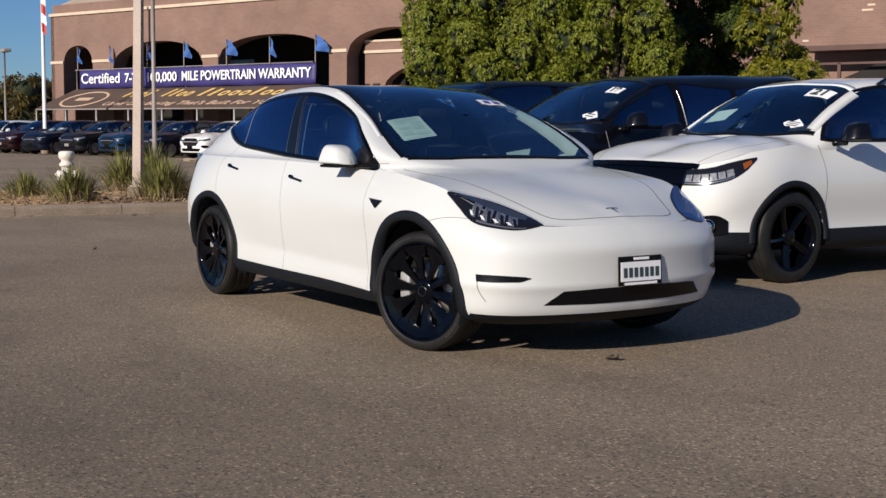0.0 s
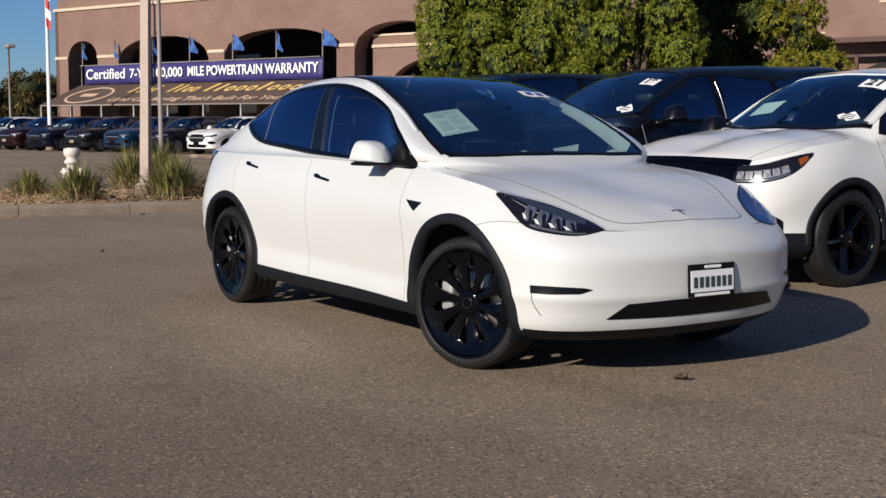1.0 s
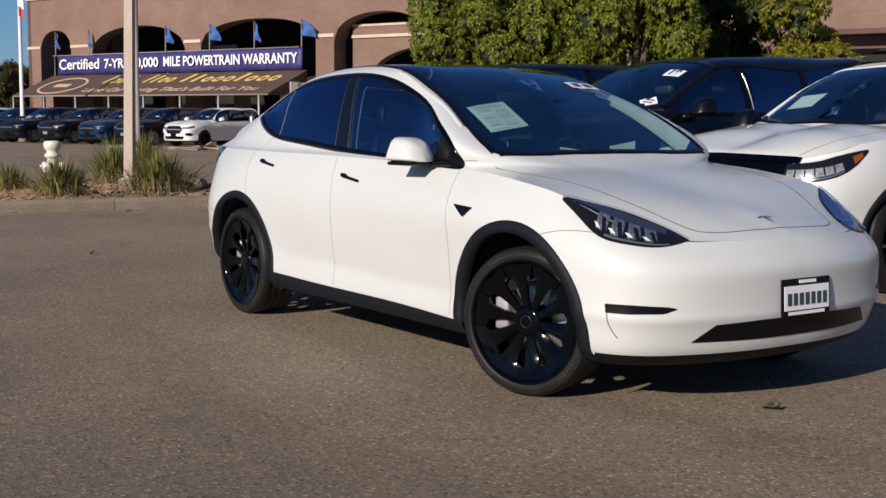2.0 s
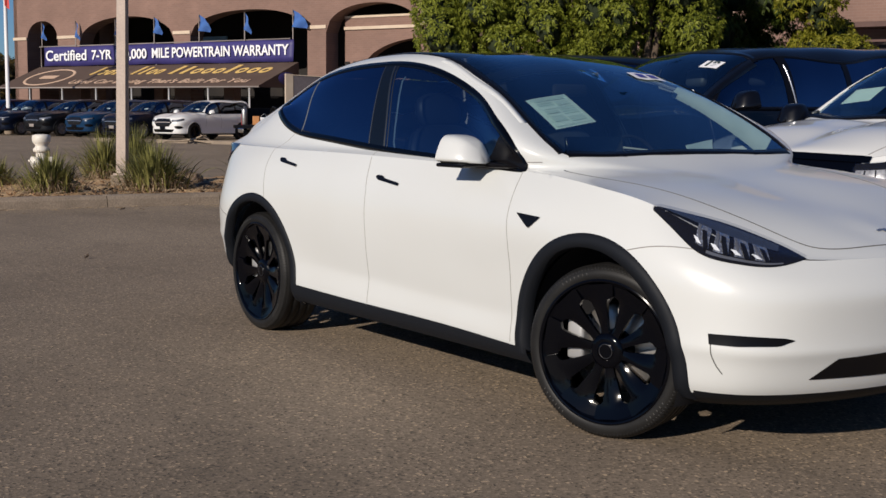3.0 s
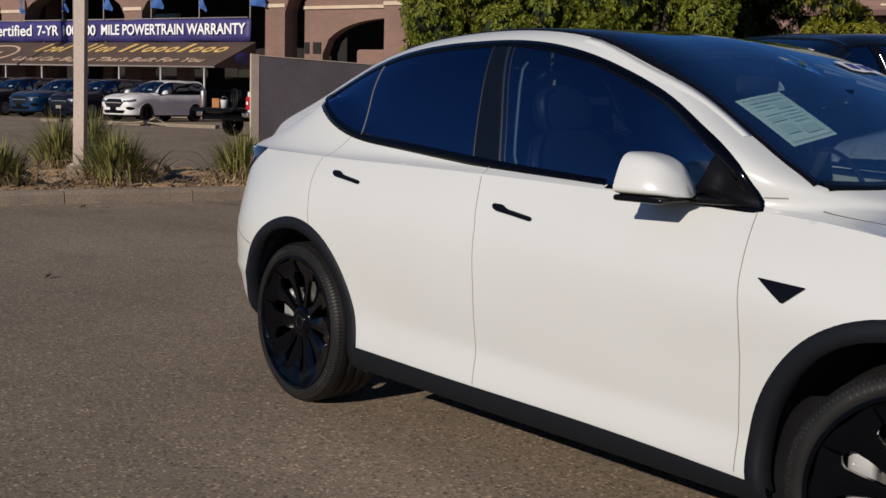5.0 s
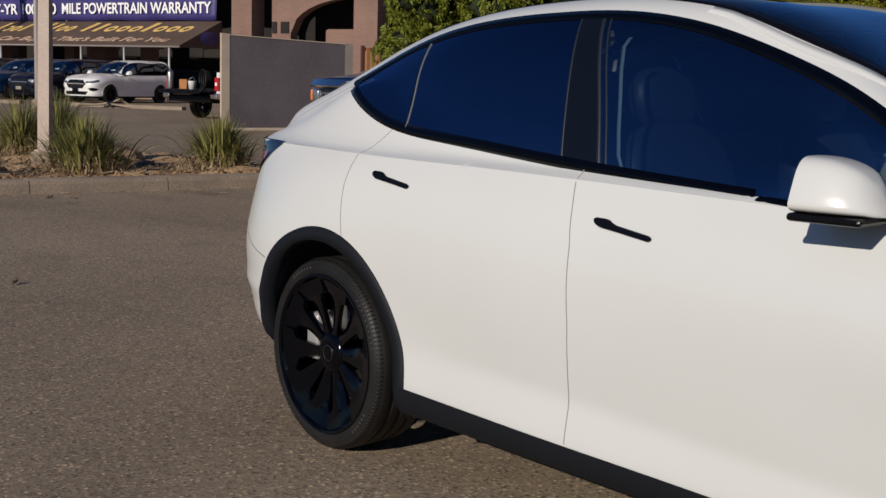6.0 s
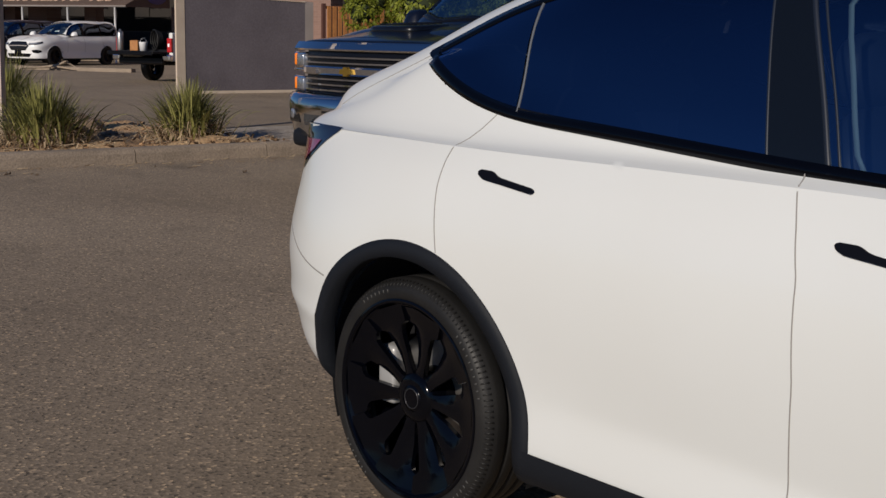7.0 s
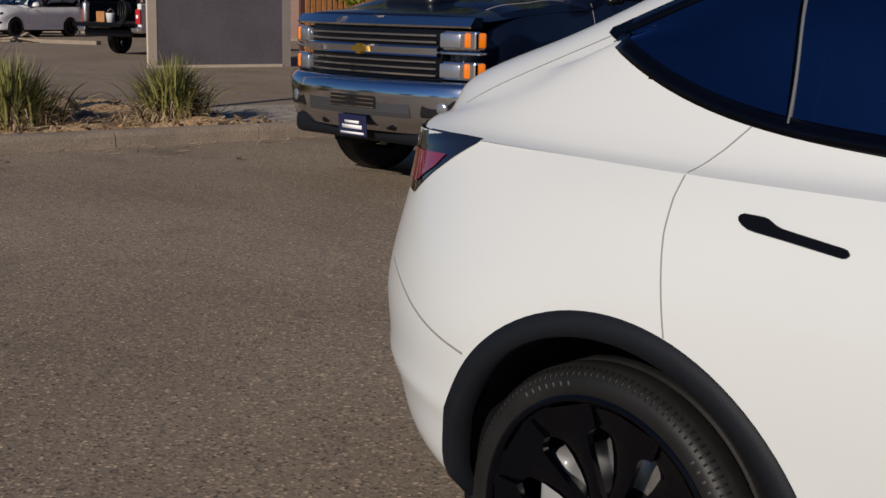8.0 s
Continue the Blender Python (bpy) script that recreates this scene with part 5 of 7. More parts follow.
# ---- ground ----
def ground_sheet():
    xs = [-1500, -400, -150, -80, -40, -20, -10, -5, 0, 5, 10, 20, 60, 200, 1500]
    v = [(x, y, 0) for y in xs for x in xs]
    n = len(xs)
    f = [(i * n + j, i * n + j + 1, (i + 1) * n + j + 1, (i + 1) * n + j) for i in range(n - 1) for j in range(n - 1)]
    return tagged(part("ground", (v, f), ASPHALT, None, smooth=False), "worn brown-grey asphalt parking lot", "ground", kind="structure")


ground_sheet()


# ---- other vehicles ----
def crossover():
    car, sh, d = suv("crossover", "white crossover with black wheels and roof rails, stickers on windscreen", pose(-.66, 4.90, 0, 0, 0, -90), WHITE2, fo=.93, wb=2.82, ro=1.1, W=.995, hood=1.12, belt_z=1.15, roof=1.79, cowl=1.12, shield=.31, R=.385, rimr=.285, nose=.62, floor=.30, roof_y=.64)
    ax, xf, W = d["ax"], d["xf"], d["W"]
    part("grille", sh.patch([(xf, -.62, .97), (xf, 0, .985), (xf, .62, .97)], [(xf, -.55, .70), (xf, 0, .68), (xf, .55, .70)], 24, 8, .006, "front"), GLOSSBLACK, car, "gloss black grille")
    part("grille_bar", sh.patch([(xf, -.66, .985), (xf, 0, 1.0), (xf, .66, .985)], [(xf, -.66, .945), (xf, 0, .96), (xf, .66, .945)], 24, 3, .014, "front"), GLOSSBLACK, car)
    for k in (0, 1):
        pick = (lambda z: z) if k == 0 else flip
        up = [(xf - .03, -.60, .99), (xf - .12, -.78, 1.01), (xf - .30, -.90, 1.04), (xf - .52, -.97, 1.075)]
        dn = [(xf - .03, -.58, .82), (xf - .12, -.80, .83), (xf - .30, -.93, .895), (xf - .52, -.97, 1.055)]
        lamp = part("headlight", pick(sh.patch(up, dn, 22, 8, .006)), LAMPBLACK, car, "angular headlight with a dark housing")
        def band(t0, t1, u0, u1, off):
            a, b = spline(up, np.linspace(u0, u1, 6)), spline(dn, np.linspace(u0, u1, 6))
            return sh.patch(a * (1 - t0) + b * t0, a * (1 - t1) + b * t1, 12, 4, off)
        part("light_bar", pick(band(.44, .84, .03, .62, .011)), material("lamp_bowl_silver", (.42, .43, .45), .25, metal=.35, second=(.22, .22, .24), scale=40), lamp, "silver reflector")
        for u in (.11, .21, .31, .41, .51):
            part("divider", pick(band(.46, .80, u, u + .014, .016)), LAMPBLACK, lamp, "dark rib between lamp cells")
        part("lower_strip", pick(band(.88, .95, .03, .62, .012)), DARKCHROME, lamp, "bright lower strip")
        part("amber_corner", pick(band(.30, .84, .76, .90, .012)), AMBERDARK, lamp, "amber corner lens")
        part("lens", pick(sh.patch(up, dn, 22, 8, .02)), CLEAR, lamp).visible_shadow = False
        fog = part("fog_lamp_surround", pick(sh.patch([(xf - .05, -.72, .56), (xf - .16, -.88, .57), (xf - .24, -.93, .53)], [(xf - .06, -.72, .42), (xf - .16, -.88, .42), (xf - .24, -.93, .44)], 10, 6, .012)), TRIM, car, "black fog lamp surround")
        fm = Matrix.Translation((xf - .115, -.80, .495)) @ Matrix.Rotation(radians(52), 4, "Z")
        part("fog_lamp", pick(shifted(lathe([(0, -.012), (.03, -.004), (.046, .0), (.052, -.012), (.058, .0), (.058, .05)], 24, "y"), fm)), CHROME, fog, "round chrome-ringed fog lamp")
        rail_pts = sh.put(np.array([(x, -.65, 2) for x in (-.05, -.2, -.6, -1.1, -1.6, -1.75)]), 0.0, "top") + np.array([[0, 0, h] for h in (.0, .05, .06, .06, .05, 0)])
        part("roof_rail", pick(tube([tuple(q4) for q4 in rail_pts], .02, 8)), GLOSSBLACK, car, "black roof rail")
    door_handles(car, sh, (-.02, -1.02), .98, WHITE2)
    window_tag(car, sh, (.49, .46), (.13, .07), "ragged white year sticker", "21")
    st = part("promo_sticker", sh.patch([(.945, .44, 2), (.91, .48, 2), (.915, .52, 2), (.875, .56, 2), (.90, .60, 2), (.93, .65, 2)], [(.955, .45, 2), (.985, .49, 2), (.972, .53, 2), (1.0, .57, 2), (.98, .61, 2), (.945, .66, 2)], 22, 5, .008, "top", True), STICKER, car, "white badge-shaped window sticker")
    for k in range(3):
        part("sticker_bar", sh.patch([(.917 + k * .023, .485, 2), (.917 + k * .023, .61, 2)], [(.927 + k * .023, .485, 2), (.927 + k * .023, .61, 2)], 4, 2, .012, "top"), INK, st)
    part("window_sheet", sh.patch([(.74, -.54, 2), (.74, -.28, 2)], [(.91, -.56, 2), (.91, -.30, 2)], 6, 5, -.006, "top"), PAPER, car, "pale printed window sheet")
    return car


def dark_suv():
    car, sh, d = suv("large_suv", "black full-size sport utility with tinted windows and chrome pillar trim", pose(-3.3, 4.6, 0, 0, 0, -90), BLACKPAINT, fo=.95, wb=3.11, ro=1.2, W=1.01, hood=1.22, belt_z=1.26, roof=1.90, cowl=.90, shield=.04, R=.41, rimr=.28, nose=.7, floor=.34, clad=False, roof_y=.66, kick=.05, bp=-.31)
    xf = d["xf"]
    part("grille", sh.patch([(xf, -.60, 1.0), (xf, 0, 1.02), (xf, .60, 1.0)], [(xf, -.58, .66), (xf, 0, .64), (xf, .58, .66)], 20, 8, .006, "front"), CHROME, car, "chrome grille")
    for k in (0, 1):
        pick = (lambda z: z) if k == 0 else flip
        part("headlight", pick(sh.patch([(xf - .04, -.64, 1.02), (xf - .14, -.84, 1.03), (xf - .4, -.97, 1.05)], [(xf - .04, -.64, .80), (xf - .14, -.84, .80), (xf - .4, -.97, .92)], 12, 6, .006)), DARKLENS, car, "dark headlight")
        part("pillar_chrome", pick(sh.ribbon([(-.35, 0, 1.33), (-.33, 0, 1.5), (-.31, 0, 1.70)], .011, .012, 8, "side")), DARKCHROME, car, "bright pillar strip")
    door_handles(car, sh, (.02, -1.02), 1.08, CHROME)
    window_tag(car, sh, (.27, .44), (.105, .06), "white year sticker", "19")
    st = part("promo_sticker", sh.patch([(.73, .45, 2), (.69, .50, 2), (.70, .54, 2), (.645, .58, 2), (.68, .63, 2), (.72, .68, 2)], [(.74, .46, 2), (.775, .51, 2), (.76, .55, 2), (.795, .59, 2), (.77, .64, 2), (.735, .69, 2)], 22, 5, .008, "top", True), STICKER, car, "white badge-shaped window sticker")
    for k in range(2):
        part("sticker_bar", sh.patch([(.70 + k * .035, .51, 2), (.70 + k * .035, .63, 2)], [(.715 + k * .035, .51, 2), (.715 + k * .035, .63, 2)], 4, 2, .012, "top"), INK, st)
    return car


def blue_pickup():
    car, sh, d = suv("pickup_truck", "dark blue heavy-duty pickup with a chrome grille and bumper", pose(-6.98, 6.04, 0, 0, 0, -90), NAVY, fo=.83, wb=3.9, ro=1.2, W=1.01, hood=1.34, belt_z=1.38, roof=1.98, cowl=1.52, shield=.90, R=.42, rimr=.25, nose=.8, floor=.52, clad=False, roof_y=.66, front_drop=.07)
    xf = d["xf"]

    def nose(y):
        return xf + .07 - .17 * abs(y) ** 2.2

    def bowed(half, z0, z1, out, depth, n=31, top_lean=0.0):
        """A bar across the front that follows the bowed nose, with rounded edges."""
        v, f = [], []
        prof = [(-depth, z0), (out - .01, z0), (out, z0 + (z1 - z0) * .18), (out - top_lean, z1 - (z1 - z0) * .18), (out - .012 - top_lean, z1), (-depth, z1)]
        for i in range(n):
            y = -half + 2 * half * i / (n - 1)
            for o, z in prof:
                v.append((nose(y) + o, y, z))
        m = len(prof)
        for i in range(n - 1):
            for j in range(m):
                k = (j + 1) % m
                f.append((i * m + j, (i + 1) * m + j, (i + 1) * m + k, i * m + k))
        f += [tuple(range(m)), tuple((n - 1) * m + j for j in range(m))[::-1]]
        return v, f

    # front of the bonnet, level with the header and swelling towards the scoop
    hv, ny = [], 33
    for i in range(ny):
        y = -.94 + 1.88 * i / (ny - 1)
        e = abs(y) / .94
        for back, z in ((-.01, 1.235), (-.005, 1.268), (-.03, 1.280), (-.18, 1.305), (-.42, 1.335), (-.78, 1.372), (-1.2, 1.40)):
            swell = (.035 * math.exp(-(y / .36) ** 4) if back < -.2 else 0)
            hv.append((nose(y) + back, y, z + swell - .05 * e ** 8 - .018 * e ** 2 * (1 if back < -.1 else 0)))
    bn = part("bonnet_panel", outward(hv, [(i * 7 + j, (i + 1) * 7 + j, (i + 1) * 7 + j + 1, i * 7 + j + 1) for i in range(ny - 1) for j in range(6)]), NAVY, car, "dark blue bonnet with a raised middle")
    gr = part("grille", bowed(.72, .82, 1.20, .0, .10), TRIM, car, "dark grille opening", False)
    part("grille_header", bowed(.955, 1.19, 1.262, .042, .08, 31, .035), CHROME, gr, "chrome grille header", False)
    for z in (1.09, 1.135, .862, .908, .954):
        part("grille_slat", bowed(.69, z - .010, z + .010, .03, .02), CHROME, gr, "chrome slat", False)
    part("centre_bar", bowed(.71, .99, 1.06, .045, .05), CHROME, gr, "broad chrome centre bar", False)
    part("frame_bar", bowed(.73, .805, .832, .04, .05), CHROME, gr, "", False)
    em = [(0.66 * a, 0.66 * b) for a, b in [(-.12, -.03), (-.045, -.03), (-.035, -.055), (.035, -.055), (.045, -.03), (.12, -.03), (.10, .03), (.045, .03), (.035, .055), (-.035, .055), (-.045, .03), (-.10, .03)]]
    G = nose(0) + .02
    ev = [(G + .05, a, 1.025 + b) for a, b in em] + [(G + .01, a, 1.025 + b) for a, b in em]
    ef = [tuple(range(12)), tuple(range(12, 24))[::-1]] + [(i, (i + 1) % 12, 12 + (i + 1) % 12, 12 + i) for i in range(12)]
    part("emblem", (ev, ef), GOLD, gr, "plain gold cross-shaped emblem", False)
    for s in (-1, 1):
        for z in (1.105, .90):
            cx2 = nose(.84) - .045
            lamp = part("headlight", box(.14, .27, .135, pose(cx2, s * .85, z, 0, 0, s * 18), .02, 3), CHROME, car, "rectangular headlight with an amber end", False)
            part("amber_lens", box(.075, .15, .105, pose(nose(.95) - .020, s * .945, z + .004, 0, 0, s * 52), .014), AMBER, lamp, "amber side lens")
            part("projector", shifted(lathe([(0, 0), (.035, -.008), (.05, 0), (.055, .02)], 20, "y"), pose(nose(.79) + .022, s * .785, z, 0, 0, 90 + s * 16)), DARKCHROME, lamp, "clear round lens")
            part("inner_bezel", box(.13, .17, .10, pose(nose(.80) - .022, s * .795, z, 0, 0, s * 16), .012), DARKCHROME, lamp, "pale lamp bowl")
            part("bezel", box(.12, .31, .02, pose(cx2, s * .855, z - .085, 0, 0, s * 18), .006), CHROME, lamp, "chrome bezel")
    # bumper
    n = 40
    rows = []
    for z, dx in ((.815, .0), (.802, .055), (.775, .082), (.70, .078), (.58, .06), (.47, .035), (.45, -.05)):
        rows.append([(nose(t) + .03 + dx - .05 * abs(t) ** 6, t * 1.01, z + .03 * abs(t) ** 4 * (1 if z < .6 else 0)) for t in np.linspace(-1, 1, n)])
    v = [p for r in rows for p in r]
    f = [(r * n + j, r * n + j + 1, (r + 1) * n + j + 1, (r + 1) * n + j) for r in range(6) for j in range(n - 1)]
    bp = part("bumper", (v, f), material("smoky_chrome", (0.62, 0.64, 0.68), 0.12, metal=1.0), car, "chrome front bumper")
    sol = bp.modifiers.new("thick", "SOLIDIFY")
    sol.thickness = .02
    part("bumper_step", bowed(.56, .56, .75, .122, .03), material("bumper_grey", (.16, .165, .18), .25, metal=.8), bp, "grey bumper inset", False)
    part("bumper_intake", bowed(.25, .60, .72, .128, .03), LAMPBLACK, bp, "dark slatted intake", False)
    for k in range(4):
        part("intake_slat", bowed(.24, .612 + k * .03, .622 + k * .03, .136, .02, 9), CHROME, bp, "", False)
    for s in (-1, 1):
        part("fog_lamp", box(.05, .30, .15, pose(nose(.78) + .085, s * .78, .645, 0, 0, s * 18), .02), LAMPBLACK, bp, "black fog lamp recess", False)
        part("fog_lens", shifted(lathe([(0, 0), (.035, -.006), (.045, .006)], 18, "y"), pose(nose(.80) + .115, s * .82, .645, 0, 0, 90 + s * 18)), DARKCHROME, bp)
        part("tow_hook", box(.06, .12, .06, pose(nose(.36) + .06, s * .36, .49), .02), TRIM, bp)
    part("valance", box(.25, 1.7, .16, pose(xf - .05, 0, .44), .05), CLAD, car, "black lower valance")
    q0 = nose(0) + .115
    pl = part("dealer_plate", box(.012, .31, .155, pose(q0, 0, .475, 0, 5, 0), .004), material("dark_blue_card", (.01, .012, .05), .5), car, "dark blue card plate", False)
    part("plate_bar", box(.004, .16, .02, pose(q0 + .009, 0, .50, 0, 5, 0)), WHITEINK, pl)
    part("plate_bar", box(.004, .22, .028, pose(q0 + .007, 0, .465, 0, 5, 0)), WHITEINK, pl)
    part("plate_bar", box(.004, .26, .016, pose(q0 + .005, 0, .42, 0, 5, 0)), WHITEINK, pl)
    sx = nose(0) - .62
    scoop = part("bonnet_scoop", cushion(.50, .60, .09, pose(sx, 0, 1.378, 0, 4, 0), 5), BLACKPAINT, bn, "black bonnet scoop")
    for k in range(5):
        part("scoop_slat", box(.022, .46, .012, pose(sx - .15 + k * .07, 0, 1.433 - k * .005), .004), TRIM, scoop)
    return car


def parked_row():
    n = Vector((.355, -.935, 0))
    left = Vector((.935, .355, 0))
    first = Vector((-45.0, 18.5, 0))
    rz = math.degrees(math.atan2(n.y, n.x))
    looks = ((ROWWHITE, "white crossover parked in a row, black grille and wheels"), (ROWNAVY, "dark blue crossover parked in a row"), (BLUE, "blue crossover parked in a row"), (CHARCOAL, "charcoal crossover parked in a row"), (ROWNAVY, "navy crossover parked in a row"), (MAROON, "dark maroon crossover parked in a row"), (WHITE2, "white crossover at the end of a row"), (CHARCOAL, "charcoal crossover parked in a row"))
    for k, (paint, label) in enumerate(looks):
        o = first - left * (2.75 * k + (0.25 if k else 0)) + n * (0.15 * math.sin(k * 2.1))
        car, sh, d = suv("parked_crossover", label, pose(o.x, o.y, 0, 0, 0, rz), paint, fo=.93, wb=2.83, ro=1.0, W=.96, hood=1.05, belt_z=1.08, roof=1.72, cowl=.85, shield=.05, R=.36, rimr=.25, rim_mat=POLEGREY if k else GLOSSBLACK, low=True, group="row of parked crossovers", clad=k == 3)
        xf = d["xf"]
        gr = part("grille", sh.patch([(xf, -.36, .89), (xf, 0, .90), (xf, .36, .89)], [(xf, -.52, .74), (xf, 0, .72), (xf, .52, .74)], 14, 6, .01, "front", True), LAMPBLACK, car, "dark grille")
        part("grille_lower", sh.patch([(xf, -.52, .745), (xf, 0, .725), (xf, .52, .745)], [(xf, -.36, .57), (xf, 0, .56), (xf, .36, .57)], 14, 6, .01, "front", True), LAMPBLACK, gr)
        part("grille_trim", sh.patch([(xf, -.44, .75), (xf, 0, .76), (xf, .44, .75)], [(xf, -.44, .72), (xf, 0, .73), (xf, .44, .72)], 10, 2, .02, "front"), DARKCHROME if k else POLEGREY, gr)
        for q in (0, 1):
            fog = sh.patch([(xf - .06, -.62, .58), (xf - .14, -.78, .60), (xf - .30, -.90, .56)], [(xf - .06, -.66, .50), (xf - .14, -.80, .47), (xf - .30, -.91, .52)], 10, 4, .01)
            part("fog_recess", fog if q == 0 else flip(fog), TRIM, car, "black fog lamp recess")
        part("lower_grille", sh.patch([(xf, -.6, .45), (xf, 0, .46), (xf, .6, .45)], [(xf, -.5, .33), (xf, 0, .33), (xf, .5, .33)], 12, 4, .01, "front"), TRIM, car)
        part("number_plate", box(.02, .31, .13, pose(xf + .02, 0, .50), .005), POLEGREY if k % 2 else TRIM, car)
        for q in (0, 1):
            pick = (lambda z: z) if q == 0 else flip
            part("headlight", pick(sh.patch([(xf - .03, -.50, .86), (xf - .12, -.74, .88), (xf - .36, -.92, .93)], [(xf - .03, -.50, .77), (xf - .12, -.76, .78), (xf - .36, -.93, .85)], 12, 5, .01)), DARKCHROME if k % 2 else LAMPBLACK, car)
            part("light_strip", pick(sh.patch([(xf - .05, -.54, .835), (xf - .12, -.74, .85), (xf - .30, -.90, .89)], [(xf - .05, -.54, .79), (xf - .12, -.75, .80), (xf - .30, -.91, .86)], 10, 3, .02)), DARKCHROME, car, "bright lamp")
        part("price_card", box(.02, .2, .09, pose(.62, .30, 1.30, 0, -58, 0)), STICKER, car)
    return


crossover()
dark_suv()
blue_pickup()
parked_row()


# ---- showroom building ----
BUILDING = thing("showroom_building", "red-brown brick showroom with arches and cream bands", "building", pose(-68.13, 17.02, 0, 0, 0, 20) @ Matrix.Diagonal((.9932, .9932, 1.0, 1)))


def arch_wall(openings, u0, u1, ztop, depth):
    """A wall with arched openings (left, right, spring height, crown height); returns vertices and faces."""
    v, f = [], []

    def quad(a, b, c, d):
        k = len(v)
        v.extend([a, b, c, d])
        f.append((k, k + 1, k + 2, k + 3))

    x = u0
    for l, r, zs, zc in openings:
        quad((x, 0, 0), (l, 0, 0), (l, 0, ztop), (x, 0, ztop))
        quad((l, 0, 0), (l, depth, 0), (l, depth, zs), (l, 0, zs))
        quad((r, depth, 0), (r, 0, 0), (r, 0, zs), (r, depth, zs))
        n = 24
        pts = []
        for i in range(n + 1):
            t = -1 + 2 * i / n
            pts.append((l + (r - l) * (t + 1) / 2, zs + (zc - zs) * math.sqrt(max(0, 1 - abs(t) ** 2.2))))
        for (a, za), (b, zb) in zip(pts, pts[1:]):
            quad((a, 0, za), (b, 0, zb), (b, 0, ztop), (a, 0, ztop))
            quad((a, depth, za), (b, depth, zb), (b, 0, zb), (a, 0, za))
        x = r
    quad((x, 0, 0), (u1, 0, 0), (u1, 0, ztop), (x, 0, ztop))
    return v, f


ARCHES = [(1.6, 4.35, 5.05, 6.15), (6.2, 13.65, 4.9, 6.17), (14.85, 22.75, 5.05, 6.2), (23.9, 29.4, 4.95, 6.22), (30.6, 38.0, 4.95, 6.2)]
part("wall", arch_wall(ARCHES, 0.45, 75, 8.0, .9), BRICK, BUILDING, "red-brown brick wall with round arches", False)
block("end_wall", (.45, .0, 0), (.75, 14, 8.0), BRICK, BUILDING)
for i, (a, b) in enumerate([(.45, 1.6), (13.65, 14.85), (22.75, 23.9), (29.4, 30.6), (38, 44)]):
    block("stone_band", (a - .03, -.06, 5.13), (b + .03, .1, 5.29), CREAM, BUILDING, "cream stone band")
block("stone_band", (4.35, -.06, 5.13), (6.2, .1, 5.29), CREAM, BUILDING, "cream stone band")
block("cornice", (.4, -.1, 7.93), (75, .2, 8.09), CREAM, BUILDING, "cream cornice")
block("parapet", (.6, .05, 8.09), (75, .5, 8.6), BRICK, BUILDING)
rv = [(1.2, .1, 8.6), (75, .1, 8.6), (75, 9, 13.5), (6.5, 9, 13.5)]
part("roof", (rv + [(1.2, .3, 8.55), (75, .3, 8.55)], [(0, 1, 2, 3)]), ROOFTAN, BUILDING, "tan sloping roof", False)
# inside walls and ceiling painted near-black for the shade behind the arches
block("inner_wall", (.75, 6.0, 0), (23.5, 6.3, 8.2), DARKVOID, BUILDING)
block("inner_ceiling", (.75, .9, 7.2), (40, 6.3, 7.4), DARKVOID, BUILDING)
block("inner_floor", (.75, -.2, .0), (40, 6.3, .08), CONCRETE, BUILDING)
# brick infill in the arch beside the banner, with a lower arch of its own
part("infill_wall", shifted(arch_wall([(25.5, 33.4, 3.1, 4.65)], 24.45, 38, 5.62, .5), pose(0, .75, 0)), BRICK, BUILDING, "brick wall set back in the arch, with a lower arch", False)
block("infill_cap", (24.45, .70, 5.62), (38, 1.25, 5.72), CREAM, BUILDING)
block("infill_band", (24.45, .66, 5.08), (38, .74, 5.22), CREAM, BUILDING, "cream stone band")
# added backing sheet, near-black for the dark behind the lower arch
block("infill_shade_back", (23.5, 4.0, 0), (42, 4.3, 8.2), DARKVOID, BUILDING)
part("low_pier", box(1.6, .8, 3.35, pose(27.4, 2.2, 1.675), .12), BRICK, BUILDING, "brick pier behind the lower arch", False)
for u, w in ((24.62, .26), (25.2, .46)):
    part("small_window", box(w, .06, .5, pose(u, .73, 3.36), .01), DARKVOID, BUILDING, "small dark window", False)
part("inner_pier", box(1.0, .6, 7, pose(4.9, 3.2, 3.5)), BRICK, BUILDING, "", False)
block("pale_sign", (9.3, 4.9, 4.75), (12.6, 5.0, 5.35), material("pale_blue_panel", (.25, .4, .55), .5), BUILDING)
for k in range(5):
    block("awning_pier", (1.8 + k * 5.1, .1, 0), (2.5 + k * 5.1, .6, 2.4), BRICK, BUILDING)
rng = random.Random(7)
for k in range(46):
    u = 40 + rng.random() * 16
    z = 4.6 + rng.random() * 3.2
    part("pale_brick", box(.22 + rng.random() * .2, .04, .07, pose(u, -.005, z)), CREAM, BUILDING, "", False)
part("canopy_beam", box(13, 1.4, .18, pose(53.8, -.9, 4.42)), RUSTSTEEL, BUILDING, "dark red canopy beam", False)
for k in range(4):
    part("canopy_post", box(.14, .14, 4.4, pose(47.4 + k * 5, -1.4, 2.2)), RUSTSTEEL, BUILDING, "", False)
for k in range(6):
    part("rail_post", box(.12, .1, 1.0, pose(46.6 + k * 2.2, -1.6, 3.4)), RUSTSTEEL, BUILDING, "", False)
part("rail", box(12, .1, .08, pose(52, -1.6, 3.85)), RUSTSTEEL, BUILDING, "", False)
block("platform", (46.2, -2.0, 2.8), (60, -.4, 2.95), RUSTSTEEL, BUILDING)
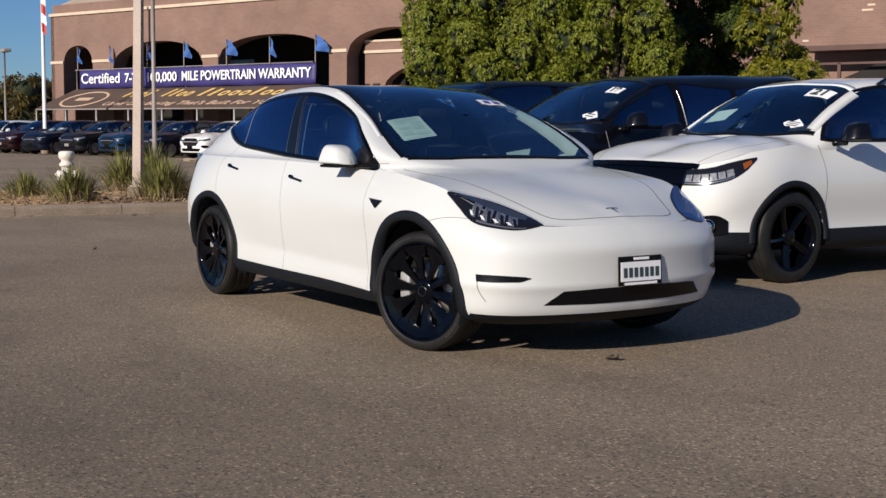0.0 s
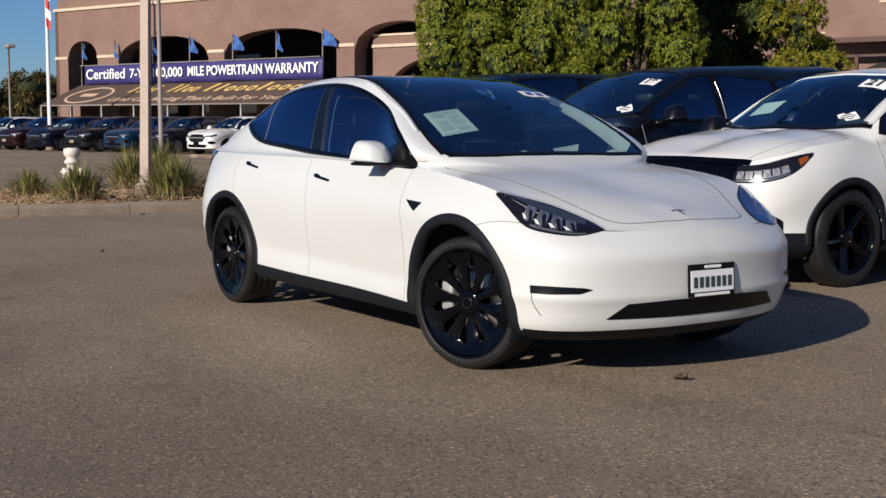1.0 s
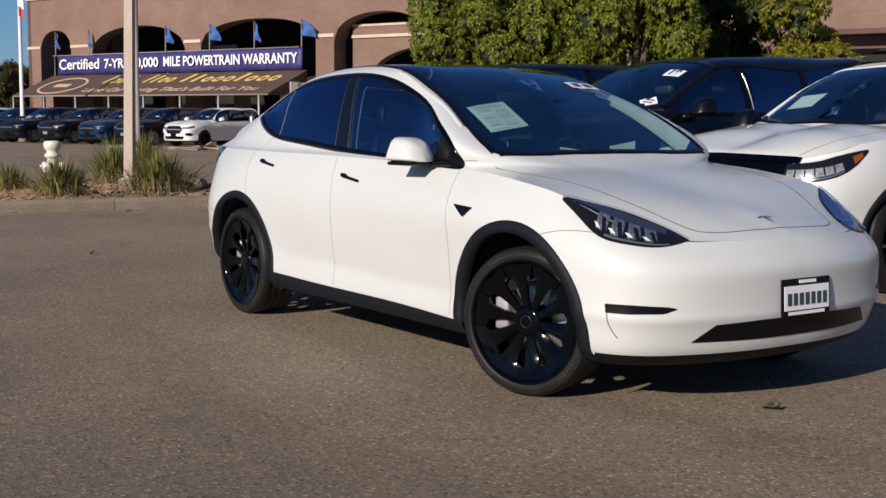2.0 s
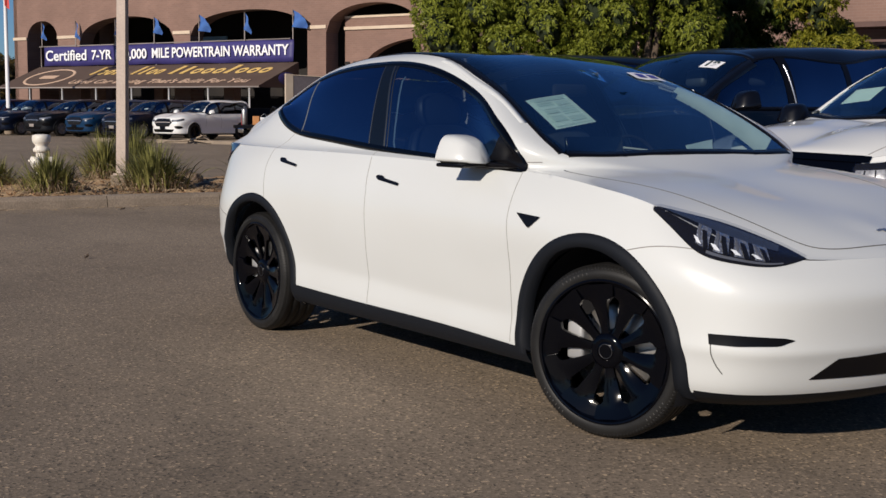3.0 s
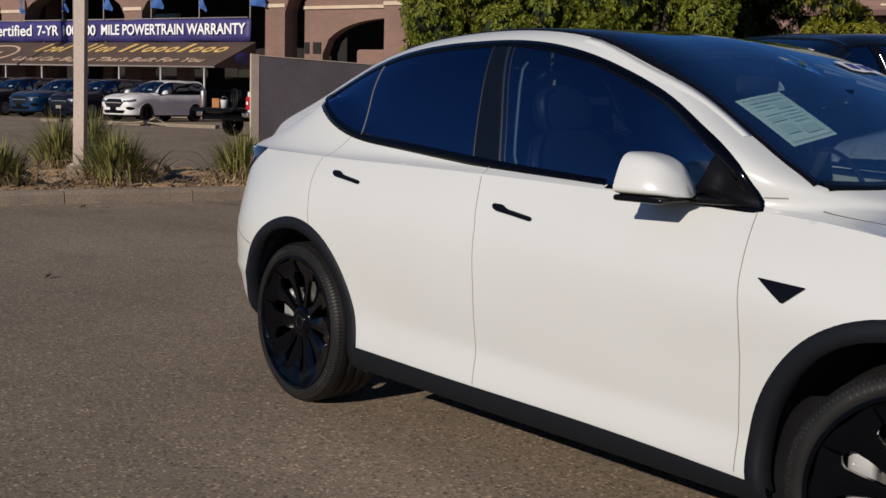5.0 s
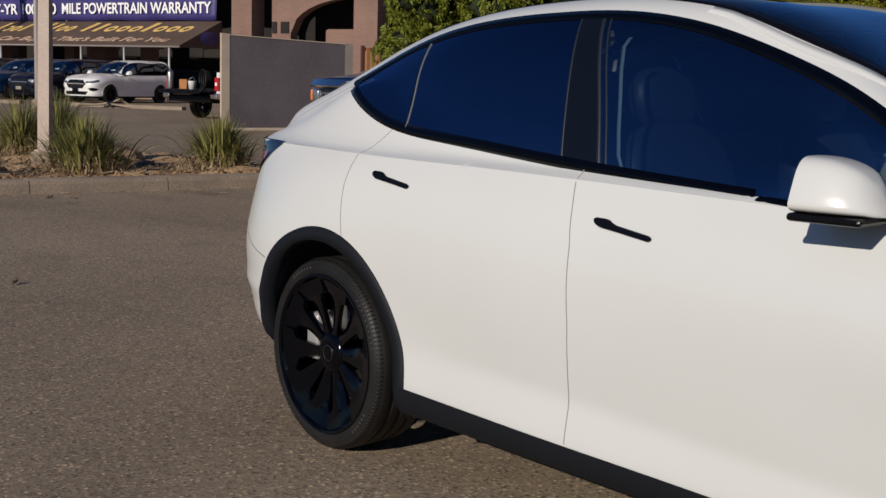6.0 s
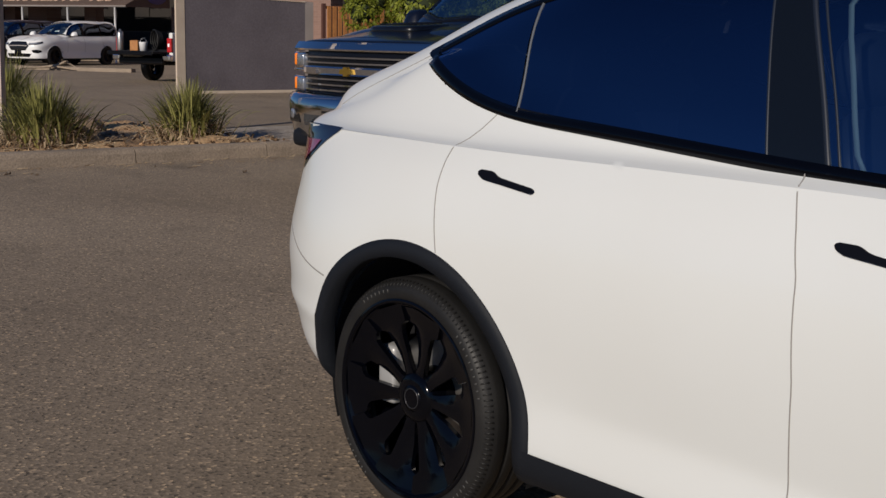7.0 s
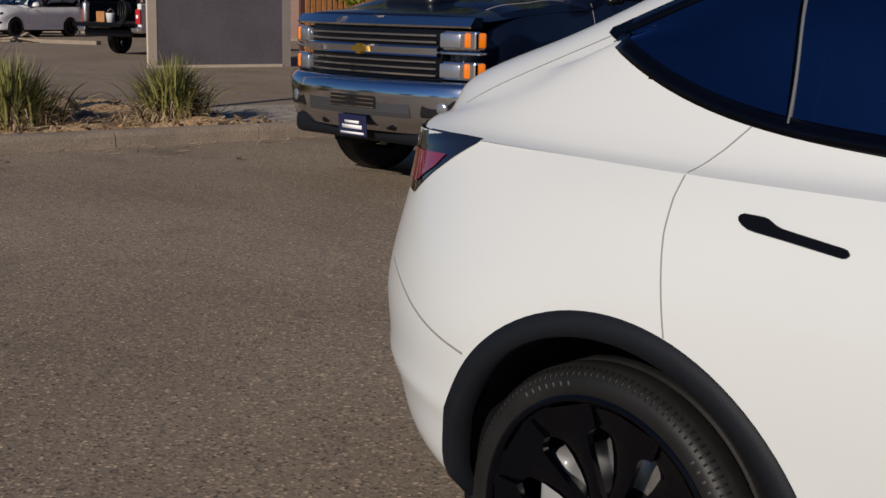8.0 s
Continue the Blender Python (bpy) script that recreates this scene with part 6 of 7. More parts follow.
part("gable", ([(48.5, -1.2, 3.2), (50.3, -1.2, 3.95), (52.2, -1.2, 3.2), (48.5, -.2, 3.2), (50.3, -.2, 3.95), (52.2, -.2, 3.2)], [(0, 1, 2), (0, 3, 4, 1), (1, 4, 5, 2)]), DARKVOID, BUILDING, "", False)

BM = pose(-68.13, 17.02, 0, 0, 0, 20) @ Matrix.Diagonal((.9932, .9932, 1.0, 1))


def lettering(text, size, width, m, mat, parent, name="lettering", shear=0.0, bold=.0):
    cu = bpy.data.curves.new(name, "FONT")
    cu.body, cu.size, cu.align_x, cu.align_y, cu.extrude, cu.offset, cu.shear = text, size, "LEFT", "CENTER", .006, bold, shear
    cu.materials.append(mat)
    ob = new(name, cu)
    bpy.context.view_layer.update()
    k = width / max(.01, ob.dimensions.x)
    ob.parent = parent
    ob.matrix_basis = m @ Matrix.Diagonal((k, 1, 1, 1))
    return ob


# banner stretched over the awning
BANNER = thing("warranty_banner", "purple-blue vinyl banner with white lettering on the showroom front", "banner", BM)
nb = 60
bv = []
for z in (3.62, 3.88, 4.14, 4.4, 4.66):
    for k in range(nb + 1):
        u = 3.42 + 18.66 * k / nb
        bv.append((u, -.25 + .025 * math.sin(u * 2.3 + z * 3) + .015 * math.sin(u * 6.1), z + (.02 * math.sin(u * 1.7) if z in (3.62, 4.66) else 0)))
bf = [(r * (nb + 1) + k, r * (nb + 1) + k + 1, (r + 1) * (nb + 1) + k + 1, (r + 1) * (nb + 1) + k) for r in range(4) for k in range(nb)]
bs = part("sheet", (bv, bf), BANNERBLUE, BANNER)
bs.modifiers.new("thick", "SOLIDIFY").thickness = .012
lettering("Certified", .80, 3.45, pose(3.65, -.32, 4.16, 90), LETTERWHITE, BANNER, bold=.011)
lettering("7-YR 100,000", .70, 4.35, pose(7.55, -.32, 4.15, 90), LETTERWHITE, BANNER, bold=.014)
lettering("MILE POWERTRAIN WARRANTY", .70, 9.5, pose(12.3, -.32, 4.16, 90), LETTERWHITE, BANNER, bold=.014)
part("top_rail", tube([(3.0, -.22, 4.7), (21.85, -.22, 4.7)], .03, 8), POLEGREY, BANNER)
for k, u in enumerate((3.1, 7.9, 12.5, 17.1, 21.8)):
    part("rail_post", tube([(u, -.18, 2.4), (u, -.18, 4.75)], .03, 8), POLEGREY, BANNER)

# awning
AWNING = thing("canvas_awning", "brown canvas awning with gold lettering over the showroom front", "awning", BM)
AY0, AY1 = -.24, -3.0
av = [(3.0, AY0, 3.58), (22.4, AY0, 3.58), (22.4, AY1, 2.42), (3.0, AY1, 2.42), (3.0, AY0, 2.42), (3.0, AY1, 2.34), (22.4, AY1, 2.34)]
part("slope", (av, [(0, 1, 2, 3), (0, 3, 4), (3, 2, 6, 5)]), CANVAS, AWNING, "", False)
part("end_panel", ([(22.41, AY0, 3.58), (22.41, AY1, 2.42), (22.41, AY0, 2.42), (22.41, AY1, 2.34), (22.41, AY0, 2.34)], [(0, 1, 2), (1, 3, 4, 2)]), CANVAS, AWNING, "", False)
slope = math.degrees(math.atan2(1.16, 2.76))
def on_slope(u, f):
    return pose(u, AY0 + (AY1 - AY0) * f, 3.58 - 1.16 * f + .02, slope)
# brand line as plain slanted strokes
ring = lathe([(.46, -.01), (.73, .015), (1.0, -.01)], 24)
for u, step, word in ((8.75, .58, "TOOI"), (11.95, .58, "TIOO"), (14.75, .77, "TIOOOTOOO")):
    for k, kind in enumerate(word):
        tall = {"T": 1.05, "I": .95, "O": .68}[kind]
        if kind == "O":
            st = part("name_ring", shifted(ring, Matrix.Diagonal((step * .45, .36, 1, 1))), LETTERGOLD, AWNING)
        else:
            st = part("name_bar", vf_of(box(step * .42, tall, .02, pose(0, (tall - .68) / 2, 0))), LETTERGOLD, AWNING, "", False)
        st.matrix_basis = on_slope(u + (k + .3) * step, .34) @ Matrix(((1, .3, 0, 0), (0, 1, 0, 0), (0, 0, 1, 0), (0, 0, 0, 1)))
lettering("Used Car Buying That's Built For You", .72, 12.9, on_slope(8.3, .80), LETTERPEACH, AWNING, shear=.25, bold=.006)
el = lathe([(1.0, -.01), (1.06, .02), (1.12, -.01)], 40)
part("oval_outline", shifted(el, on_slope(5.8, .55) @ Matrix.Diagonal((1.6, 1.05, 1, 1))), LETTERPEACH, AWNING, "oval outline emblem")
part("emblem_bar", vf_of(box(1.3, .4, .02)), LETTERPEACH, AWNING, "", False).matrix_basis = on_slope(5.8, .55)
part("end_oval", shifted(lathe([(0, .02), (.92, .02), (1.0, .0)], 32), pose(22.43, AY0 - .85, 2.78, 90, 0, 90) @ Matrix.Diagonal((.62, .30, 1, 1))), BANNERBLUE, AWNING, "plain dark oval emblem")
for k in range(8):
    part("awning_post", tube([(3.0 + k * 2.68, AY1 + .05, 0), (3.0 + k * 2.68, AY1 + .05, 2.37)], .045, 8), POLEWHITE, AWNING)
part("front_bar", tube([(3.0, AY1 + .02, 2.36), (22.4, AY1 + .02, 2.36)], .04, 8), POLEGREY, AWNING)


def small_flag(u, z0, z1, w, fold):
    fl = thing("blue_flag", "small blue pennant flag on a pole above the banner", "flag", BM @ pose(u, -.3, z0), "flags over the banner")
    part("pole", tube([(0, 0, 0), (0, 0, z1 - z0)], .028, 8), POLEGREY, fl)
    n = 8
    h = z1 - z0
    v = []
    for j in range(5):
        for i in range(n):
            t = i / (n - 1)
            v.append((t * w, .10 * math.sin(t * 5 + j), h - .02 - j * .2 * (1 - .45 * t) - t * fold))
    f = [(j * n + i, j * n + i + 1, (j + 1) * n + i + 1, (j + 1) * n + i) for j in range(4) for i in range(n - 1)]
    part("cloth", (v, f), FLAGBLUE, fl)
    return fl


for u, w, fold in ((3.35, .30, .6), (6.25, .26, .65), (9.5, .35, .55), (12.5, .55, .5), (15.8, .75, .45), (18.95, .38, .65), (22.1, .85, .45)):
    small_flag(u, 4.66, 6.05, w, fold)


# ---- planting strip ----
def kerb_x(y):
    return -10.55 + .09 * y


def kerb():
    k = thing("kerb", "weathered concrete kerb along the planting strip", "kerb", None, kind="structure")
    r = random.Random(3)
    y = -9.0
    while y < 14.4:
        ln = 1.5
        y1 = y + ln
        v = []
        prof = [(0.0, -.02), (0.012, .10), (.03, .138), (.06, .15), (.20, .15), (.20, -.02)]
        n = 6
        for i in range(n):
            yy = y + .006 + (ln - .012) * i / (n - 1)
            for px, pz in prof:
                v.append((kerb_x(yy) - px + r.uniform(-.003, .003), yy, pz + (r.uniform(-.004, .004) if pz > .05 else 0)))
        m = len(prof)
        f = [(i * m + j, (i + 1) * m + j, (i + 1) * m + j + 1, i * m + j + 1) for i in range(n - 1) for j in range(m - 1)]
        f += [tuple(range(m))[::-1], tuple((n - 1) * m + j for j in range(m))]
        part("kerb_stone", (v, f), CONCRETE, k, smooth=False)
        y = y1
    return k


def bed(name, y0, y1, depth, mat, label, rough, seed):
    r = random.Random(seed)
    ny, nx = 90, 26
    v = []
    for j in range(ny):
        for i in range(nx):
            y = y0 + (y1 - y0) * j / (ny - 1)
            x = kerb_x(y) - .15 - depth * i / (nx - 1)
            edge = min(1.0, min(i, nx - 1 - i) / 2, min(j, ny - 1 - j) / 2)
            z = .10 + edge * rough * (.5 + noise.noise(Vector((x * 1.3, y * 1.3, seed))) + .6 * noise.noise(Vector((x * 5, y * 5, seed))))
            v.append((x, y, max(.05, z) if edge > 0 else -.02 if i == nx - 1 else .08))
    f = [(j * nx + i, j * nx + i + 1, (j + 1) * nx + i + 1, (j + 1) * nx + i) for j in range(ny - 1) for i in range(nx - 1)]
    return tagged(part(name, (v, f), mat), label, "planting bed", kind="structure")


kerb()
bed("planting_soil", -9, 4.9, 4.4, SOIL, "dry brown mulch and soil behind the kerb", .085, 3)
bed("gravel_bed", 4.9, 14, 2.6, GRAVEL, "pale gravel behind the kerb", .03, 9)


def strap_tuft(at, h, r, blades, seed, dry=.3):
    rr = random.Random(seed)
    t = thing("strap_leaf_plant", "clump of arching green strap leaves with dry straw at its foot", "plant", pose(*at), "strap-leaf plants on the strip")

    def clump(count, hh, spread, flat, wide=(.008, .017)):
        v, f = [], []
        for _ in range(count):
            a = rr.uniform(0, 2 * math.pi)
            lean = rr.random() ** .9 * spread
            ln = hh * rr.uniform(.6, 1.08) * (1 - .22 * lean / spread)
            w = rr.uniform(*wide)
            q = abs(rr.gauss(0, r * .30)) * (.35 + lean / spread)
            b = a + rr.uniform(-.7, .7)
            side = Vector((-math.sin(a), math.cos(a), 0)) * .9 + Vector((0, 0, rr.uniform(-.45, .45)))
            n = 7
            k = len(v)
            p = Vector((math.cos(b) * q, math.sin(b) * q, 0))
            ang = rr.uniform(.0, .12) + lean * .38
            for i in range(n):
                ww = w * (1 - (i / (n - 1)) ** 2.4) * (.7 + .3 * min(1, i / 2)) + .0008
                v.append(tuple(p - side * ww))
                v.append(tuple(p + side * ww))
                p = p + Vector((math.cos(a) * math.sin(ang), math.sin(a) * math.sin(ang), math.cos(ang))) * ln / (n - 1)
                ang = min(ang + (lean * .30 + flat) * (i + 1) / 4 * rr.uniform(.6, 1.3), 2.5)
            for i in range(n - 1):
                f.append((k + 2 * i, k + 2 * i + 1, k + 2 * i + 3, k + 2 * i + 2))
        return v, f

    part("green_leaves", clump(int(blades * 1.5), h * 1.02, 1.12, .03, (.006, .013)), BLADE, t, smooth=False)
    part("dry_leaves", clump(int(blades * dry * 1.3), h * .60, 1.4, .14, (.005, .011)), STRAW, t, "straw-coloured dry leaves", False)
    part("fallen_leaves", clump(int(blades * dry * .5), h * .75, 2.3, .5, (.005, .011)), STRAW, t, "bleached leaves flat on the soil", False)
    return t


for at, h, r, n, s, d in (((-12.9, .78, .11), .50, .6, 260, 1, 1.6), ((-11.35, 1.08, .11), .62, .55, 400, 2, 1.3), ((-14.05, 2.80, .11), .86, .5, 380, 3, .7), ((-11.4, 2.52, .11), .72, .68, 640, 4, 1.1), ((-11.2, 4.15, .11), .74, .5, 520, 5, 1.1), ((-14.2, -2.2, .11), .6, .5, 240, 6, .5), ((-12.0, -1.2, .11), .6, .5, 240, 7, .5), ((-15.2, 3.75, .11), .92, .45, 320, 8, .4)):
    strap_tuft(at, h, r, n, s, d)


def rock(at, size, seed):
    bm = bmesh.new()
    bmesh.ops.create_icosphere(bm, subdivisions=3, radius=1)
    for v in bm.verts:
        q = v.co.copy()
        v.co *= 1 + .35 * noise.noise(q * 1.4 + Vector((seed, 0, 0))) + .12 * noise.noise(q * 4 + Vector((0, seed, 0)))
        v.co = Vector((v.co.x * size[0], v.co.y * size[1], v.co.z * size[2]))
    ob = part("rock", bm, STONE, None, smooth=False)
    ob.matrix_basis = pose(*at, 0, 0, seed * 40)
    return tagged(ob, "rough brown rock lying on the planting strip", "rock", "rocks on the strip")


for at, size, s in (((-12.5, 3.5, .19), (.20, .28, .15), 1), ((-12.1, 3.2, .18), (.16, .19, .11), 2), ((-11.7, 3.45, .16), (.09, .12, .06), 3), ((-12.9, 2.9, .18), (.12, .2, .08), 4), ((-11.3, 3.3, .15), (.06, .07, .04), 5), ((-12.6, 1.8, .16), (.10, .14, .06), 6), ((-12.0, 4.9, .15), (.05, .08, .04), 7)):
    rock(at, size, s)
for at, size, s in (((-10.70, 1.60, .012), (.030, .036, .022), 8), ((-10.60, 1.10, .008), (.018, .022, .014), 9)):
    pebble = rock(at, size, s)
    pebble.data.materials[0] = PEBBLE
    tagged(pebble, "small pale stone lying in the gutter", "stone", "pale stones in the gutter")


def fallen_branch(at):
    """Bleached forked branch lying by the far kerb."""
    br = [tube([(-.9, 0, .05), (-.3, .05, .10), (.2, .0, .16), (.5, .1, .30)], [.02, .04, .045, .03], 8), tube([(.1, .0, .14), (.45, -.2, .10), (.85, -.35, .03)], [.035, .03, .015], 8), tube([(-.2, .05, .10), (.0, .3, .12), (.15, .55, .04)], [.03, .025, .012], 8), tube([(.45, .08, .28), (.7, .15, .18), (.95, .1, .02)], [.03, .025, .015], 8)]
    ob = part("fallen_branch", joined(*br), DRIFT)
    ob.matrix_basis = pose(*at, 0, 0, 60)
    return tagged(ob, "bleached forked branch lying by the far kerb", "branch")


def hydrant():
    h = thing("fire_hydrant", "white painted fire hydrant on the planting strip", "fire hydrant", pose(-12.44, 1.31, .10) @ Matrix.Diagonal((.76, .76, 1.0, 1)))
    part("barrel", lathe([(.16, 0), (.15, .04), (.105, .05), (.105, .10), (.105, .52), (.11, .54)], 28), HYDRANT, h)
    part("bonnet", lathe([(.105, .54), (.150, .55), (.152, .59), (.118, .61), (.110, .64), (.150, .67), (.165, .70), (.168, .74), (.158, .775), (.10, .790), (0, .792)], 28), HYDRANT, h)
    for a, r, l, z in ((-50, .085, .24, .40), (62, .06, .19, .42), (242, .06, .19, .42)):
        o = part("outlet", shifted(lathe([(r * .7, 0), (r * .7, l - .06), (r, l - .06), (r * 1.02, l), (r * .4, l + .02), (0, l + .02)], 20), pose(0, 0, z) @ pose(0, 0, 0, 0, 90, a)), HYDRANT, h)
        part("outlet_nut", shifted(lathe([(r * .34, 0), (r * .34, .035), (r * .2, .04), (0, .04)], 5), pose(0, 0, z) @ pose(0, 0, 0, 0, 90, a) @ pose(0, 0, l + .015)), HYDRANT, o)
    return h


def light_pole():
    p = thing("light_pole", "pale tan tapered parking lot light pole on a concrete foot", "light pole", pose(-12.5, 2.49, 0, -1.0, -.15, -42))
    part("concrete_foot", vf_of(box(.27, .27, .30, pose(0, 0, .15), .02)), CONCRETE, p, "square concrete foot", False)
    v, f = [], []
    for z, w in ((.29, .070), (9.0, .050)):
        for a, b in ((-1, -1), (1, -1), (1, 1), (-1, 1)):
            v.append((a * w, b * w, z))
    f = [(0, 1, 5, 4), (1, 2, 6, 5), (2, 3, 7, 6), (3, 0, 4, 7), (4, 5, 6, 7)]
    part("shaft", (v, f), POLEPAINT, p, "", False)
    part("base_plate", vf_of(box(.2, .2, .02, pose(0, 0, .31))), POLEPAINT, p, "", False)
    part("arm", vf_of(box(1.2, .08, .08, pose(.5, 0, 8.9))), POLEPAINT, p, "", False)
    part("lamp_head", vf_of(box(.7, .35, .14, pose(1.2, 0, 8.9), .02)), POLEGREY, p, "", False)
    return p


hydrant()
fallen_branch((-38.6, 15.0, 0))
light_pole()


def far_pole(at, w, h, mat, name, label, head=False):
    p = thing(name, label, "pole", pose(*at))
    part("shaft", tube([(0, 0, 0), (0, 0, h)], [w, w * .8], 12), mat, p)
    part("foot", lathe([(w * 2.2, 0), (w * 2.2, .25), (w * 1.2, .3)], 16), CONCRETE, p)
    if head:
        part("lamp_head", vf_of(box(1.0, .45, .2, pose(.3, 0, h), .04)), POLEGREY, p, "", False)
    return p


far_pole((-37.4, 12.15, 0), .085, 9, POLEGREY, "steel_pole", "grey steel pole in the middle of the lot")
FP = far_pole((-57.0, 13.65, 0), .10, 11, POLEWHITE, "flagpole", "white flagpole with a limp red and white flag")
for k in range(7):
    v = [(.15 + .05 * math.sin(j * 2 + k), .04 * j - .1, 9.5 - k * .47 - j * .05) for j in range(5)] + [(.2 + .05 * math.sin(j * 2 + k + .6), .04 * j - .1, 9.5 - (k + 1) * .47 - j * .05) for j in range(5)]
    v = [(p[0] + (.28 if k % 2 else .22) * (p[1] + .1) * 6, p[1], p[2]) for p in v]
    part("flag_stripe", (v, [(j, j + 1, j + 6, j + 5) for j in range(4)]), FLAGRED if k % 2 == 0 else FLAGWHITE, FP)
far_pole((-72.3, 15.6, 0), .075, 6.1, POLEGREY, "far_light_pole", "distant parking lot lamp on a slim pole", True)


# ---- enclosure wall and fence ----
ENC = thing("enclosure_wall", "grey painted block wall, sunlight painted into its pale end, beside the drive", "wall", None, kind="structure")


def slab(name, a, b, t, z0a, z0b, za, zb, mat, parent, label=""):
    a, b = Vector((*a, 0)), Vector((*b, 0))
    d = (b - a).normalized()
    n = Vector((-d.y, d.x, 0)) * t
    v = []
    for p, lo2, hi2 in ((a, z0a, za), (b, z0b, zb), (b + n, z0b, zb), (a + n, z0a, za)):
        v += [(p.x, p.y, lo2), (p.x, p.y, hi2)]
    f = [(0, 2, 3, 1), (2, 4, 5, 3), (4, 6, 7, 5), (6, 0, 1, 7), (1, 3, 5, 7), (0, 6, 4, 2)]
    return part(name, (v, f), mat, parent, label, False)


slab("wall_panel", (-22.8, 10.90), (-22.53, 13.90), .06, -.1, -.1, 2.15, 2.05, GREYWALL, ENC)
slab("wall_cap", (-22.785, 10.90), (-22.515, 13.90), .09, 2.15, 2.05, 2.168, 2.068, WALLEDGE, ENC)
# end face towards the sun, its brightness painted in
slab("wall_end", (-22.79, 10.69), (-22.79, 10.90), .06, -.1, -.1, 2.19, 2.18, WALLEDGE, ENC, "wall end with its sunlight painted in pale")
slab("wall_foot", (-22.78, 10.90), (-22.51, 13.90), .02, -.1, -.1, .06, .06, WALLEDGE, ENC)
slab("corner_post", (-22.53, 13.90), (-22.51, 14.12), .2, -.1, -.1, 2.08, 2.06, POLEGREY, ENC, "grey steel corner post")

FENCE = thing("wooden_gate", "orange-stained wooden slat gate beside the grey wall", "gate", None)
for k in range(13):
    a = (-22.25 + k * .0146, 14.34 + k * .146)
    slab("gate_slat", a, (a[0] + .0095, a[1] + .10), .03, .06, .06, 1.98, 1.98, FENCEWOOD, FENCE)
for z in (.10, 1.0, 1.92):
    slab("gate_rail", (-22.32, 14.26), (-22.12, 16.24), .05, z, z, z + .07, z + .07, RUSTSTEEL, FENCE)
for y in (14.24, 16.22):
    slab("gate_post", (-22.30 + (y - 14.24) * .1, y), (-22.292 + (y - 14.24) * .1, y + .08), .08, -.02, -.02, 2.04, 2.04, RUSTSTEEL, FENCE)
slab("back_wall", (-23.0, 14.0), (-26, 15.2), .2, 0, 0, 2.0, 2.0, GREYWALL, ENC)

# low kerb in front of the parked row
FK = thing("far_kerb", "low pale kerb in front of the parked row", "kerb", None, kind="structure")
slab("kerb_stone", (-40.2, 14.4), (-36.0, 16.6), .25, -.05, -.05, .12, .12, CONCRETE, FK)
slab("kerb_stone", (-43.0, 12.93), (-42.2, 13.35), .25, -.05, -.05, .12, .12, CONCRETE, FK)


def work_pickup():
    """White pickup seen from behind with its tailgate down."""
    p = thing("work_pickup", "white pickup with its tailgate down and tools in the dark bed", "truck", pose(-29.17, 14.14, 0, 0, 0, 110))
    part("bed_floor", vf_of(box(2.0, 1.6, .08, pose(0, 0, .80))), CABIN, p, "", False)
    part("headboard", vf_of(box(.06, 1.6, .52, pose(1.02, 0, 1.08), .01)), CABIN, p, "", False)
    for s in (-1, 1):
        part("bed_side", vf_of(box(2.2, .12, .74, pose(.1, s * .89, .94), .03)), WHITE2, p, "white bed side", False)
        part("bed_liner", vf_of(box(2.06, .03, .56, pose(.06, s * .815, 1.06), .008)), CABIN, p, "black bed lining", False)
        lamp = part("tail_lamp", vf_of(box(.09, .15, .37, pose(-1.0, s * .875, .985), .02)), TAILRED, p, "red tail lamp", False)
        part("lamp_band", vf_of(box(.096, .07, .09, pose(-1.0, s * .86, .985), .01)), STICKER, lamp, "white reversing lens", False)
        part("bumper_corner", vf_of(box(.16, .26, .16, pose(-1.08, s * .86, .66), .04)), CHROME, p, "bright bumper corner", False)
        make_wheel(p, (.20, s * .78, .38), R=.38, w=.24, rim=.23, spokes=6, side=s, low=True, brake=False)
        make_wheel(p, (3.9, s * .78, .38), R=.38, w=.24, rim=.23, spokes=6, side=s, low=True, brake=False)
    gate = part("tailgate", vf_of(box(.54, 1.56, .07, pose(-1.30, 0, .79), .02)), CABIN, p, "lowered dark tailgate", False)
    part("gate_edge", vf_of(box(.03, 1.5, .10, pose(-1.57, 0, .775), .01)), TRIM, gate, "", False)
    part("bumper", vf_of(box(.16, 1.5, .18, pose(-1.10, 0, .58), .03)), TRIM, p, "black rear bumper", False)
    part("chassis", vf_of(box(3.6, 1.0, .22, pose(1.2, 0, .56), .03)), CABIN, p, "", False)
    part("cab", vf_of(box(2.4, 1.8, 1.2, pose(2.4, 0, 1.2), .2)), WHITE2, p, "", False)
    part("front_body", vf_of(box(1.5, 1.8, .75, pose(4.2, 0, .9), .15)), WHITE2, p, "", False)
    part("rear_window", vf_of(box(.04, 1.6, .55, pose(1.185, 0, 1.50), .02)), DARKLENS, p, "", False)
    return p


